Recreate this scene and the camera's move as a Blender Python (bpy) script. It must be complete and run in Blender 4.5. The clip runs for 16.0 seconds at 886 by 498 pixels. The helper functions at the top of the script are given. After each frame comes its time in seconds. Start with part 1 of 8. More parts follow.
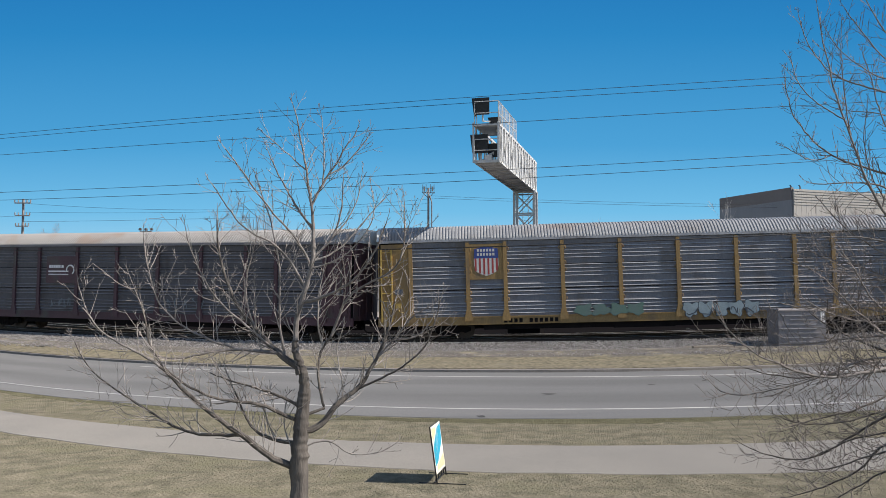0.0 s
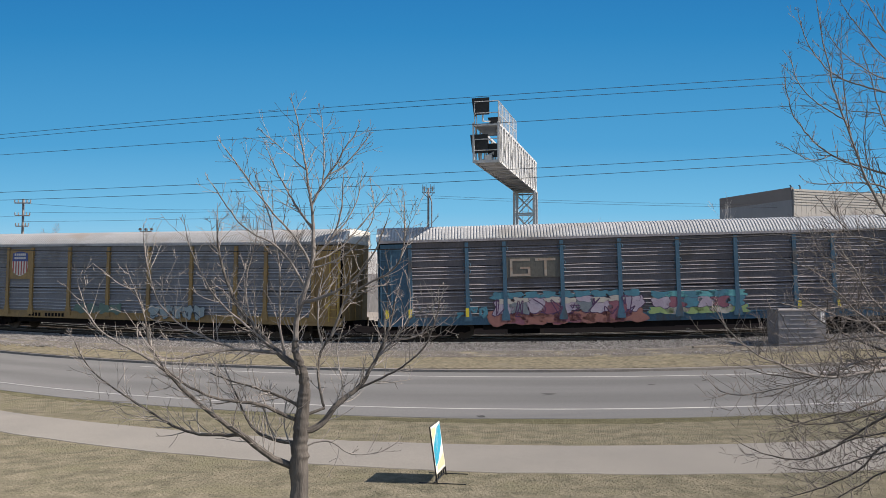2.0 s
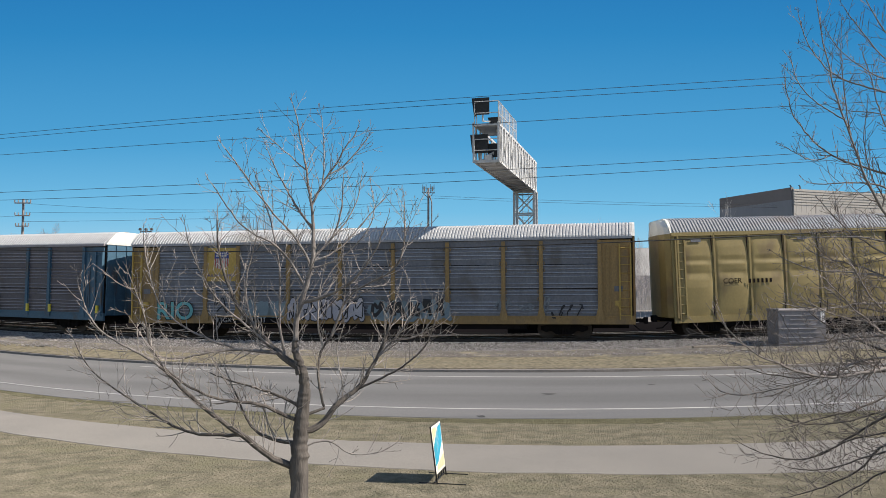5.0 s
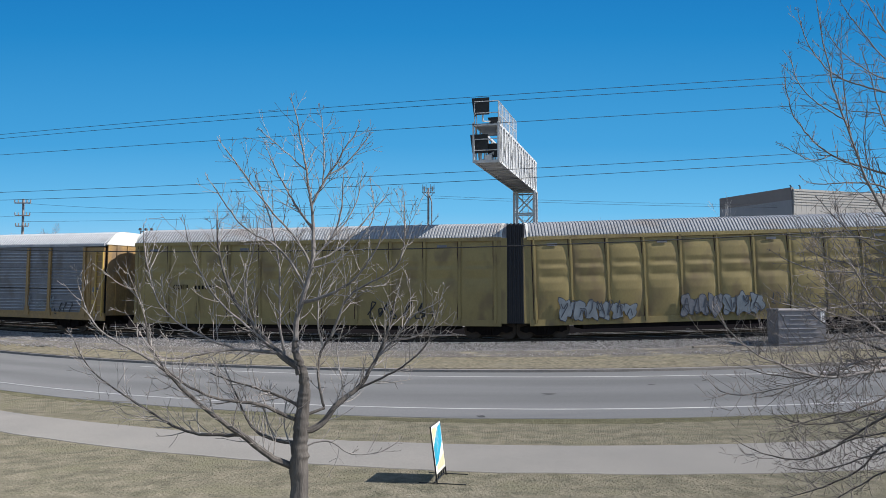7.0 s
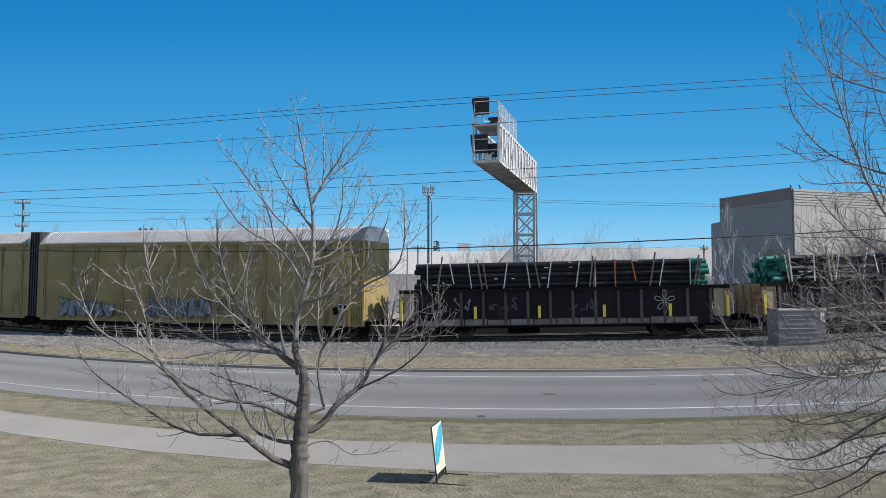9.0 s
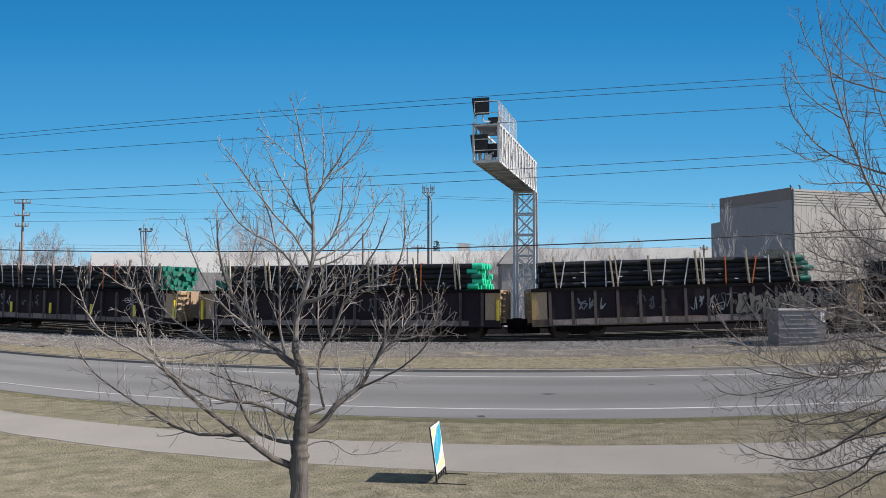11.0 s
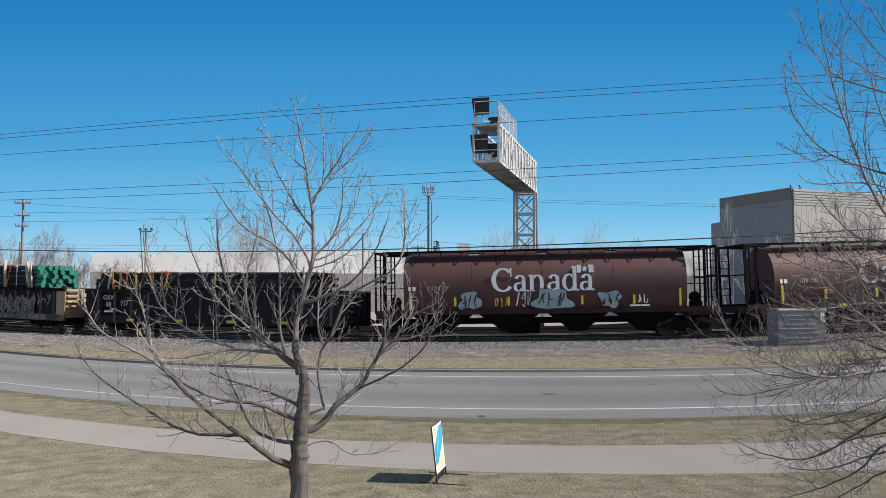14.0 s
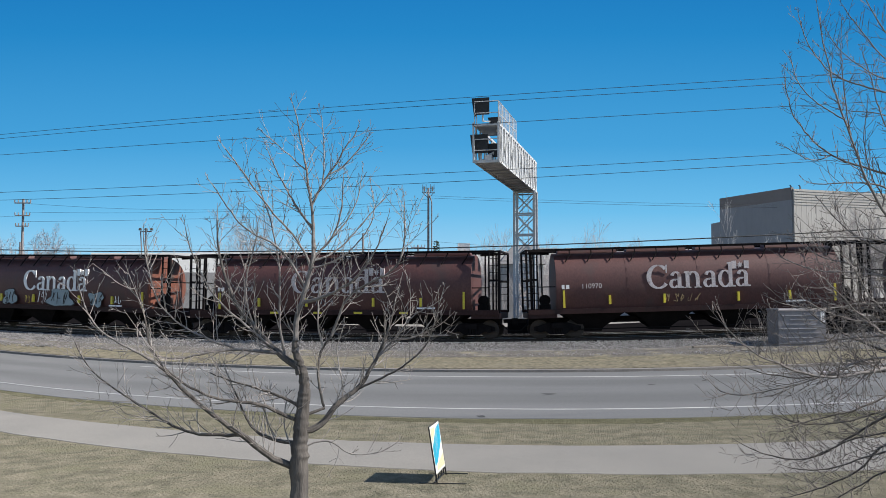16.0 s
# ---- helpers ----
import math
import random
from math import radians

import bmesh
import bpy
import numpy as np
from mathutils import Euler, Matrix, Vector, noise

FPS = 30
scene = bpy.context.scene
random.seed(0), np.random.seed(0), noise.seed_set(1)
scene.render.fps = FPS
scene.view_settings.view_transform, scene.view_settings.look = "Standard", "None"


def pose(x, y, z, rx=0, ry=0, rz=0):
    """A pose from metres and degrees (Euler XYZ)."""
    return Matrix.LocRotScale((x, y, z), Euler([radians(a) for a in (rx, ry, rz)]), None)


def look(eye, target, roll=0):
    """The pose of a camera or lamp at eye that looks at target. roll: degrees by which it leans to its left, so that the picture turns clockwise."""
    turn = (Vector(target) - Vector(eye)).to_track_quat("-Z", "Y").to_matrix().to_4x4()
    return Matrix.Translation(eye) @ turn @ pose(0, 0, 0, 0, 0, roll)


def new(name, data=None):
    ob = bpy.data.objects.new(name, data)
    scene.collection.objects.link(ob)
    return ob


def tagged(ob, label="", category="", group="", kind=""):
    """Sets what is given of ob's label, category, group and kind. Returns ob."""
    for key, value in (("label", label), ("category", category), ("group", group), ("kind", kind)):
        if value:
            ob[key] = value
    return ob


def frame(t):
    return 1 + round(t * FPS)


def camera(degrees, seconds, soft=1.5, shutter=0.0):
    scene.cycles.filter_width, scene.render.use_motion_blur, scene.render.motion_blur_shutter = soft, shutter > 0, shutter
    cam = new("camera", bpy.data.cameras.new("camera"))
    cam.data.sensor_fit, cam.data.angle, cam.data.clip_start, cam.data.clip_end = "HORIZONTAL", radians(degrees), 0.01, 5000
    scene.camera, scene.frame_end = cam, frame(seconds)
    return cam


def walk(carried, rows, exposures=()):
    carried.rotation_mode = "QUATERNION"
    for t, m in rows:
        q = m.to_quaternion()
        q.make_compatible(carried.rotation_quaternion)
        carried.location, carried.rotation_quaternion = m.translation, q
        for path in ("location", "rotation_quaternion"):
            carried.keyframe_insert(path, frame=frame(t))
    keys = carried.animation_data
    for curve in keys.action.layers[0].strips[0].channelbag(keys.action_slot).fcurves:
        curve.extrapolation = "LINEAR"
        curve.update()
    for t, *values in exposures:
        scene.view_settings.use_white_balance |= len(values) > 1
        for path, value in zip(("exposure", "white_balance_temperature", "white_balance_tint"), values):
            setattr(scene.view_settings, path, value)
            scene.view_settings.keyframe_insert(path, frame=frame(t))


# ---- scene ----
# Camera: a fixed tripod at an upper window, 3.1 m over the lawn.
cam = camera(55.19, 16.0, soft=0.8)
EYE = pose(0, 0, 3.1, 93.396, 0, 0)
walk(cam, [(0.0, EYE), (16.0, EYE)], exposures=[(t, 0.84, k, q) for t, k, q in (
    (0.0, 6850, 11), (1.0, 6900, 11), (2.0, 7150, 13), (3.0, 7300, 14), (4.2, 7450, 13), (5.3, 6900, 11), (6.5, 6500, 11), (7.5, 6380, 9), (9.0, 6380, 9.5), (11.5, 6800, 12), (12.5, 6820, 11), (14.5, 6720, 11), (16.0, 6500, 9))])

# ---- world and sun ----
SUN_DIR = Vector((1.0, -0.15, 0.86)).normalized()
world = bpy.data.worlds.new("world")
scene.world = world
world.use_nodes = True
wn = world.node_tree
sky = wn.nodes.new("ShaderNodeTexSky")
sky.sky_type = "NISHITA"
sky.sun_disc = False
sky.sun_elevation = math.asin(SUN_DIR.z)
sky.sun_rotation = math.atan2(SUN_DIR.x, SUN_DIR.y)
sky.altitude = 250
sky.air_density = 1.0
sky.dust_density = 0.2
sky.ozone_density = 2.0
wn.nodes["Background"].inputs["Strength"].default_value = 0.088
wn.links.new(sky.outputs[0], wn.nodes["Background"].inputs["Color"])
sun_data = bpy.data.lights.new("sun", "SUN")
sun_data.energy, sun_data.angle, sun_data.color = 4.1, radians(0.53), (1.0, 0.95, 0.88)
sun = new("sun", sun_data)
sun.matrix_world = look(SUN_DIR * 300, (0, 0, 0))


# ---- materials ----
def mat(name, a, b=None, rough=0.8, metal=0.0, scale=3.0, fine=40.0, mix=0.5, bump=0.0, bump_scale=60.0,
        stretch=(1, 1, 1), stain=None, stain_scale=0.6, stain_at=0.55, space="Object", spec=0.4, per_object=0.0, grain=0.72, matte=0.0):
    """A mottled surface: colours a and b mixed by coarse and fine noise, a stain colour in patches, and relief."""
    m = bpy.data.materials.new(name)
    m.use_nodes = True
    n, l = m.node_tree.nodes, m.node_tree.links
    p = n["Principled BSDF"]
    p.inputs["Roughness"].default_value, p.inputs["Metallic"].default_value = rough, metal
    p.inputs["Specular IOR Level"].default_value = spec
    p.inputs["Diffuse Roughness"].default_value = matte
    b = b or tuple(c * 0.75 for c in a)
    tc = n.new("ShaderNodeTexCoord")
    mp = n.new("ShaderNodeMapping")
    mp.inputs["Scale"].default_value = stretch
    l.new(tc.outputs[space], mp.inputs["Vector"])
    src = mp.outputs[0]
    if per_object:
        oi = n.new("ShaderNodeObjectInfo")
        mul = n.new("ShaderNodeVectorMath")
        mul.operation = "SCALE"
        mul.inputs[0].default_value = (37.0, 19.0, 11.0)
        l.new(oi.outputs["Random"], mul.inputs["Scale"])
        add = n.new("ShaderNodeVectorMath")
        l.new(src, add.inputs[0]), l.new(mul.outputs[0], add.inputs[1])
        src = add.outputs[0]

    def noise_node(s, detail=4.0):
        t = n.new("ShaderNodeTexNoise")
        t.inputs["Scale"].default_value, t.inputs["Detail"].default_value = s, detail
        l.new(src, t.inputs["Vector"])
        return t

    def mixer(fac, c1, c2, kind="MIX"):
        x = n.new("ShaderNodeMix")
        x.data_type, x.blend_type = "RGBA", kind
        for sock, v in ((x.inputs[0], fac), (x.inputs[6], c1), (x.inputs[7], c2)):
            if isinstance(v, (int, float)):
                sock.default_value = v
            elif isinstance(v, tuple):
                sock.default_value = (*v[:3], 1)
            else:
                l.new(v, sock)
        return x.outputs[2]

    def ramp(out, lo, hi):
        r = n.new("ShaderNodeMapRange")
        r.inputs["From Min"].default_value, r.inputs["From Max"].default_value = lo, hi
        l.new(out, r.inputs["Value"])
        return r.outputs[0]

    coarse, small = noise_node(scale), noise_node(fine)
    c = mixer(ramp(coarse.outputs["Fac"], 0.5 - 0.25 / max(mix, 0.05) * 0.5, 0.5 + 0.25 / max(mix, 0.05) * 0.5), a, b)
    c = mixer(ramp(small.outputs["Fac"], 0.3, 0.7), c, mixer(1.0, c, (grain, grain, grain), "MULTIPLY"))
    if stain:
        st = noise_node(stain_scale, 6.0)
        c = mixer(ramp(st.outputs["Fac"], stain_at, stain_at + 0.14), c, stain)
    if per_object:
        c = mixer(1.0, c, mixer(ramp(oi.outputs["Random"], 0.0, 1.0), (1 - per_object,) * 3, (1 + per_object,) * 3), "MULTIPLY")
    l.new(c, p.inputs["Base Color"])
    if bump:
        bt = noise_node(bump_scale, 5.0)
        bn = n.new("ShaderNodeBump")
        bn.inputs["Strength"].default_value, bn.inputs["Distance"].default_value = min(1.0, bump * 20), bump
        l.new(bt.outputs["Fac"], bn.inputs["Height"])
        l.new(bn.outputs[0], p.inputs["Normal"])
    return m


M_GRASS = mat("dry_grass", (0.25, 0.222, 0.166), (0.15, 0.14, 0.102), rough=0.95, scale=2.2, fine=12.0, mix=0.8, grain=0.78, bump=0.05, bump_scale=18, stain=(0.178, 0.165, 0.114), stain_scale=0.8, stain_at=0.54, spec=0.0, matte=0.4)
M_STRAW = mat("straw_grass", (0.3, 0.262, 0.185), (0.2, 0.18, 0.135), rough=0.95, scale=1.6, fine=6.0, grain=0.5, stain=(0.2, 0.18, 0.14), stain_scale=1.1, stain_at=0.56, bump=0.05, bump_scale=14, spec=0.0, matte=0.4)
M_ASPHALT = mat("asphalt", (0.205, 0.202, 0.2), (0.18, 0.178, 0.176), rough=0.9, scale=0.35, fine=60, bump=0.004, bump_scale=200, stretch=(0.35, 1.6, 1), spec=0.08, matte=0.4)
M_PATH = mat("path_concrete", (0.284, 0.264, 0.238), (0.244, 0.228, 0.208), rough=0.9, scale=0.5, fine=45, bump=0.004, bump_scale=120, spec=0.08, matte=0.4)
M_KERB = mat("kerb_concrete", (0.25, 0.225, 0.205), (0.17, 0.155, 0.145), rough=0.95, scale=1.5, fine=20, bump=0.01, bump_scale=40)
M_WHITE = mat("road_paint", (0.48, 0.465, 0.45), (0.36, 0.35, 0.34), rough=0.8, scale=1.2, fine=25, stain=(0.25, 0.24, 0.23), stain_scale=2.5, stain_at=0.6)
M_BALLAST = mat("ballast", (0.21, 0.197, 0.19), (0.125, 0.117, 0.114), rough=0.95, scale=6.0, fine=10, grain=0.4, bump=0.09, bump_scale=16, spec=0.0, matte=0.4)
# oil-dark, and darker still: the train's shade is put into the colour
M_BALLAST_DARK = mat("oily_shaded_ballast", (0.016, 0.014, 0.014), (0.01, 0.0095, 0.01), rough=0.9, scale=2.0, fine=20, bump=0.05, bump_scale=18, spec=0.0)
M_RAIL = mat("rail_steel", (0.055, 0.04, 0.034), (0.035, 0.027, 0.024), rough=0.6, metal=0.3, scale=3)
M_RAIL_TOP = mat("polished_rail", (0.6, 0.57, 0.53), (0.5, 0.47, 0.44), rough=0.45, metal=0.2, scale=2)
M_SLEEPER = mat("sleeper_wood", (0.06, 0.045, 0.035), (0.035, 0.028, 0.022), rough=0.9, scale=2, fine=30, per_object=0.3)
# near-black: the shade seen beneath the wagons is put into this colour
M_NEAR_BLACK = mat("near_black_ground", (0.009, 0.008, 0.009), (0.013, 0.012, 0.012), rough=0.95, scale=0.4, fine=8, bump=0.03, bump_scale=12, spec=0.0)
M_SOIL = mat("dark_turf_edge", (0.175, 0.162, 0.105), (0.115, 0.11, 0.07), rough=0.95, scale=1.2, fine=9, bump=0.05, bump_scale=20, spec=0.0, matte=0.4)
M_YARD = mat("pale_yard_gravel", (0.36, 0.33, 0.3), (0.29, 0.265, 0.24), rough=0.95, scale=0.3, fine=8, bump=0.03, bump_scale=12, spec=0.0, matte=0.4)
M_DIRT = mat("gravelly_soil", (0.22, 0.2, 0.178), (0.145, 0.132, 0.12), rough=0.95, scale=1.3, fine=9, grain=0.6, stain=(0.27, 0.24, 0.175), stain_scale=0.9, stain_at=0.54, bump=0.05, bump_scale=16, spec=0.0, matte=0.4)


def sky_backdrop():
    """The clear sky behind everything, a plain glowing sheet far beyond the horizon."""
    m = bpy.data.materials.new("clear_sky")
    m.use_nodes = True
    n, l = m.node_tree.nodes, m.node_tree.links
    n.remove(n["Principled BSDF"])
    em, tc, sp, mr, cr = (n.new("ShaderNode" + k) for k in ("Emission", "TexCoord", "SeparateXYZ", "MapRange", "ValToRGB"))
    l.new(tc.outputs["Object"], sp.inputs[0])
    l.new(sp.outputs["Z"], mr.inputs["Value"])
    mr.inputs["From Min"].default_value, mr.inputs["From Max"].default_value = 0, 1200
    l.new(mr.outputs[0], cr.inputs[0])
    stops = SKY_STOPS
    while len(cr.color_ramp.elements) < len(stops):
        cr.color_ramp.elements.new(0.5)
    for el, (p, col) in zip(cr.color_ramp.elements, stops):
        el.position, el.color = p, (*col, 1)
    l.new(cr.outputs[0], em.inputs["Color"])
    em.inputs["Strength"].default_value = SKY_GLOW
    l.new(em.outputs[0], n["Material Output"].inputs["Surface"])
    me = bpy.data.meshes.new("backdrop")
    me.from_pydata([(-3600, 3000, -60), (3600, 3000, -60), (3600, 3000, 1700), (-3600, 3000, 1700)], [], [(0, 1, 2, 3)])
    me.materials.append(m)
    tagged(new("backdrop", me), "clear deep blue sky paling towards the horizon", kind="structure")


# height over the horizon (as a share of 1200 m) and colour of the sky
SKY_STOPS = [(0.0, (0.42, 0.69, 0.88)), (0.12, (0.345, 0.66, 0.9)), (0.26, (0.16, 0.52, 0.85)), (0.46, (0.065, 0.365, 0.72)), (0.8, (0.02, 0.245, 0.585)), (1.0, (0.012, 0.19, 0.52))]
SKY_GLOW = 0.555
sky_backdrop()


# ---- mesh building ----
class Geo:
    """Collects vertices and faces of one mesh."""

    def __init__(self):
        self.v, self.f, self.m = [], [], []

    def add(self, verts, faces, slot=0):
        o = len(self.v)
        self.v.extend(verts)
        self.f.extend([tuple(i + o for i in q) for q in faces])
        self.m.extend([slot] * len(faces))
        return self

    def box(self, x0, x1, y0, y1, z0, z1, slot=0, top=None):
        """top: (dx, dy) by which the upper face is drawn in on each side."""
        dx, dy = top or (0, 0)
        vs = [(x0, y0, z0), (x1, y0, z0), (x1, y1, z0), (x0, y1, z0),
              (x0 + dx, y0 + dy, z1), (x1 - dx, y0 + dy, z1), (x1 - dx, y1 - dy, z1), (x0 + dx, y1 - dy, z1)]
        return self.add(vs, [(3, 2, 1, 0), (4, 5, 6, 7), (0, 1, 5, 4), (1, 2, 6, 5), (2, 3, 7, 6), (3, 0, 4, 7)], slot)

    def tube(self, pts, radii, n=8, slot=0, cap=True):
        pts = [Vector(p) for p in pts]
        if isinstance(radii, (int, float)):
            radii = [radii] * len(pts)
        rings, up = [], None
        for i, p in enumerate(pts):
            d = (pts[min(i + 1, len(pts) - 1)] - pts[max(i - 1, 0)]).normalized()
            if up is None:
                up = Vector((0, 0, 1)) if abs(d.z) < 0.9 else Vector((1, 0, 0))
            s = d.cross(up).normalized()
            up = s.cross(d).normalized()
            rings.append([tuple(p + (s * math.cos(k * 2 * math.pi / n) + up * math.sin(k * 2 * math.pi / n)) * radii[i]) for k in range(n)])
        return self.loft(rings, True, cap, slot)

    def loft(self, rings, closed=True, cap=True, slot=0):
        n = len(rings[0])
        faces = []
        for i in range(len(rings) - 1):
            for k in range(n if closed else n - 1):
                k2 = (k + 1) % n
                faces.append((i * n + k, i * n + k2, (i + 1) * n + k2, (i + 1) * n + k))
        if cap and closed:
            faces.append(tuple(range(n))[::-1])
            faces.append(tuple(range((len(rings) - 1) * n, len(rings) * n)))
        return self.add([v for r in rings for v in r], faces, slot)

    def prism(self, outline, y0, y1, slot=0):
        """A plate: an outline of (x, z) between y0 (near) and y1."""
        return self.loft([[(x, y0, z) for x, z in outline], [(x, y1, z) for x, z in outline]], True, True, slot)

    def beam(self, a, b, w, h=None, slot=0):
        """A square bar from a to b."""
        a, b = Vector(a), Vector(b)
        d = (b - a).normalized()
        up = Vector((0, 0, 1)) if abs(d.z) < 0.95 else Vector((0, 1, 0))
        s = d.cross(up).normalized() * w / 2
        u = s.cross(d).normalized() * (h or w) / 2
        return self.loft([[tuple(c + s * i + u * j) for i, j in ((-1, -1), (1, -1), (1, 1), (-1, 1))] for c in (a, b)], True, True, slot)

    def mesh(self, name, materials, smooth=False):
        me = bpy.data.meshes.new(name)
        me.from_pydata(self.v, [], self.f)
        for m in materials if isinstance(materials, (list, tuple)) else [materials]:
            me.materials.append(m)
        if any(self.m):
            me.polygons.foreach_set("material_index", self.m)
        bm = bmesh.new()
        bm.from_mesh(me)
        bmesh.ops.recalc_face_normals(bm, faces=bm.faces)
        bm.to_mesh(me)
        bm.free()
        if smooth:
            me.shade_smooth()
            me.set_sharp_from_angle(angle=radians(40))
        me.update()
        return me


def part(name, geo, material, parent=None, label="", smooth=False, m=None):
    """One mesh object under a thing or a part. geo: a Geo, or a mesh to share."""
    me = geo.mesh(name, material, smooth) if isinstance(geo, Geo) else geo
    ob = new(name, me)
    if parent:
        ob.parent = parent
    if m:
        ob.matrix_basis = m
    if label:
        tagged(ob, label)
    return ob


def thing(name, label, category, group="", m=None):
    ob = new(name)
    ob.empty_display_size = 0.3
    if m:
        ob.matrix_basis = m
    return tagged(ob, label, category, group)


def structure(name, geo, material, label="", smooth=False):
    return tagged(part(name, geo, material, None, label, smooth), kind="structure")


def lettering(name, body, size, material, parent, x, y, z, thick=0.004, bold=0.0, label="", shear=0.0, stretch=1.0):
    """Letters on a side that faces -y, the left lower corner at (x, y, z)."""
    cu = bpy.data.curves.new(name, "FONT")
    cu.body, cu.size, cu.extrude, cu.bevel_depth, cu.shear = body, size, thick, bold, shear
    tmp = bpy.data.objects.new(name, cu)
    scene.collection.objects.link(tmp)
    me = bpy.data.meshes.new_from_object(tmp.evaluated_get(bpy.context.evaluated_depsgraph_get()))
    bpy.data.objects.remove(tmp)
    me.materials.clear()
    me.materials.append(material)
    me.transform(Matrix.Translation((x, y, z)) @ Matrix.Rotation(radians(90), 4, "X") @ Matrix.Diagonal((stretch, 1, 0.05 if bold else 1, 1)))
    return part(name, me, material, parent, label)


# ---- plan curves: y and z over x, straight beyond the built stretch ----
A0, B0, C0 = 42.136, -0.1633, 0.006162      # the train's near side
G1, G2 = 0.00907, 0.00074                   # its rise along x
GRID = np.arange(-460.0, 460.01, 0.5)
END_L, END_R = -0.50, 0.18


def table(q, x0, x1, slope_l, slope_r, fade):
    """Heights or depths q[0] + q[1] x + q[2] x^2 between x0 and x1; beyond, the slope fades to the given one."""
    s = q[1] + 2 * q[2] * GRID
    s0, s1 = q[1] + 2 * q[2] * x0, q[1] + 2 * q[2] * x1
    wl = np.clip((x0 - GRID) / fade, 0, 1)
    wr = np.clip((GRID - x1) / fade, 0, 1)
    s = np.where(GRID < x0, s0 * (1 - wl) + slope_l * wl, np.where(GRID > x1, s1 * (1 - wr) + slope_r * wr, s))
    y = np.concatenate([[0], np.cumsum((s[1:] + s[:-1]) / 2 * 0.5)])
    return y - np.interp(0, GRID, y) + q[0]


SIDE_Y = table((A0, B0, C0), -30, 26, END_L, END_R, 6)
RISE = table((0, G1, G2), -27, 22, 0, 0, 14)


class Line:
    """A line on the ground along the road."""

    def __init__(self, q, x0, x1, z, k):
        self.y = table(q, x0, x1, END_L, END_R, 8)
        self.z = z + RISE * k - 0.045

    def at(self, x):
        return np.interp(x, GRID, self.y), np.interp(x, GRID, self.z)


PATH_NEAR = Line((15.774, -0.1866, 0.02356), -11, 9, 0.0, 0.155)
PATH_FAR = Line((18.643, -0.161, 0.0226), -13, 9.5, 0.0, 0.21)
ROAD_NEAR = Line((22.33, -0.146, 0.02006), -16, 12.5, 0.05, 0.30)
WHITE_NEAR = Line((23.885, -0.1505, 0.01862), -17, 13, 0.1, 0.35)
WHITE_FAR = Line((31.743, -0.1915, 0.01354), -24, 16, 0.28, 0.64)
KERB = Line((33.196, -0.1719, 0.01255), -25, 16, 0.30, 0.70)
TOE = Line((A0 - 2.7, B0, C0), -30, 26, 0.62, 1.0)
BERM = Line((A0 - 0.85, B0, C0), -30, 26, 0.96, 1.0)
RAIL_Z = 1.10

# arc length along the train's near side
ARC = np.concatenate([[0], np.cumsum(np.hypot(0.5, np.diff(SIDE_Y)))])
ARC -= np.interp(0, GRID, ARC)


def on_track(s, off=1.6):
    """Place on the line that runs off metres behind the train's near side, at rail height, s metres along."""
    x = np.interp(s, ARC, GRID)
    y, z = np.interp(x, GRID, SIDE_Y), np.interp(x, GRID, RISE) + RAIL_Z
    e = 0.5
    t = Vector((2 * e, np.interp(x + e, GRID, SIDE_Y) - np.interp(x - e, GRID, SIDE_Y), 0)).normalized()
    return Vector((x - t.y * off, y + t.x * off, z))


# ---- ground, road, path, ballast ----
XS = [-2500, -900] + list(np.arange(-440, -60, 20.0)) + list(np.arange(-60, 60.1, 1.0)) + list(np.arange(80, 441, 20.0)) + [900, 2500]


def strip_between(la, lb, lift=0.0, n=1, fa=0.0, fb=1.0, xs=XS[2:-2], wave=0.0, skirt=0.03, near_wave=True):
    """A sheet between two ground lines (from fraction fa to fb), lifted a little."""
    g = Geo()
    vs = []
    for x in xs:
        ya, za = la.at(x)
        yb, zb = lb.at(x)
        for k in range(n + 1):
            f = fa + (fb - fa) * k / n
            w = wave * noise.noise((x * 1.7, k * 5.0, fa * 9)) if wave and (k == n or k == 0 and near_wave) else 0
            p = (x, ya + (yb - ya) * f + w, za + (zb - za) * f + lift)
            # the edges turn down into the ground
            if k == 0:
                vs.append((p[0], p[1] - skirt, p[2] - (lift + 0.02 if skirt == 0.03 else 0.004)))
            vs.append(p)
            if k == n:
                vs.append((p[0], p[1] + skirt, p[2] - (lift + 0.02 if skirt == 0.03 else 0.004)))
    m = n + 3
    g.add(vs, [(i * m + k, (i + 1) * m + k, (i + 1) * m + k + 1, i * m + k + 1) for i in range(len(xs) - 1) for k in range(n + 2)])
    return g


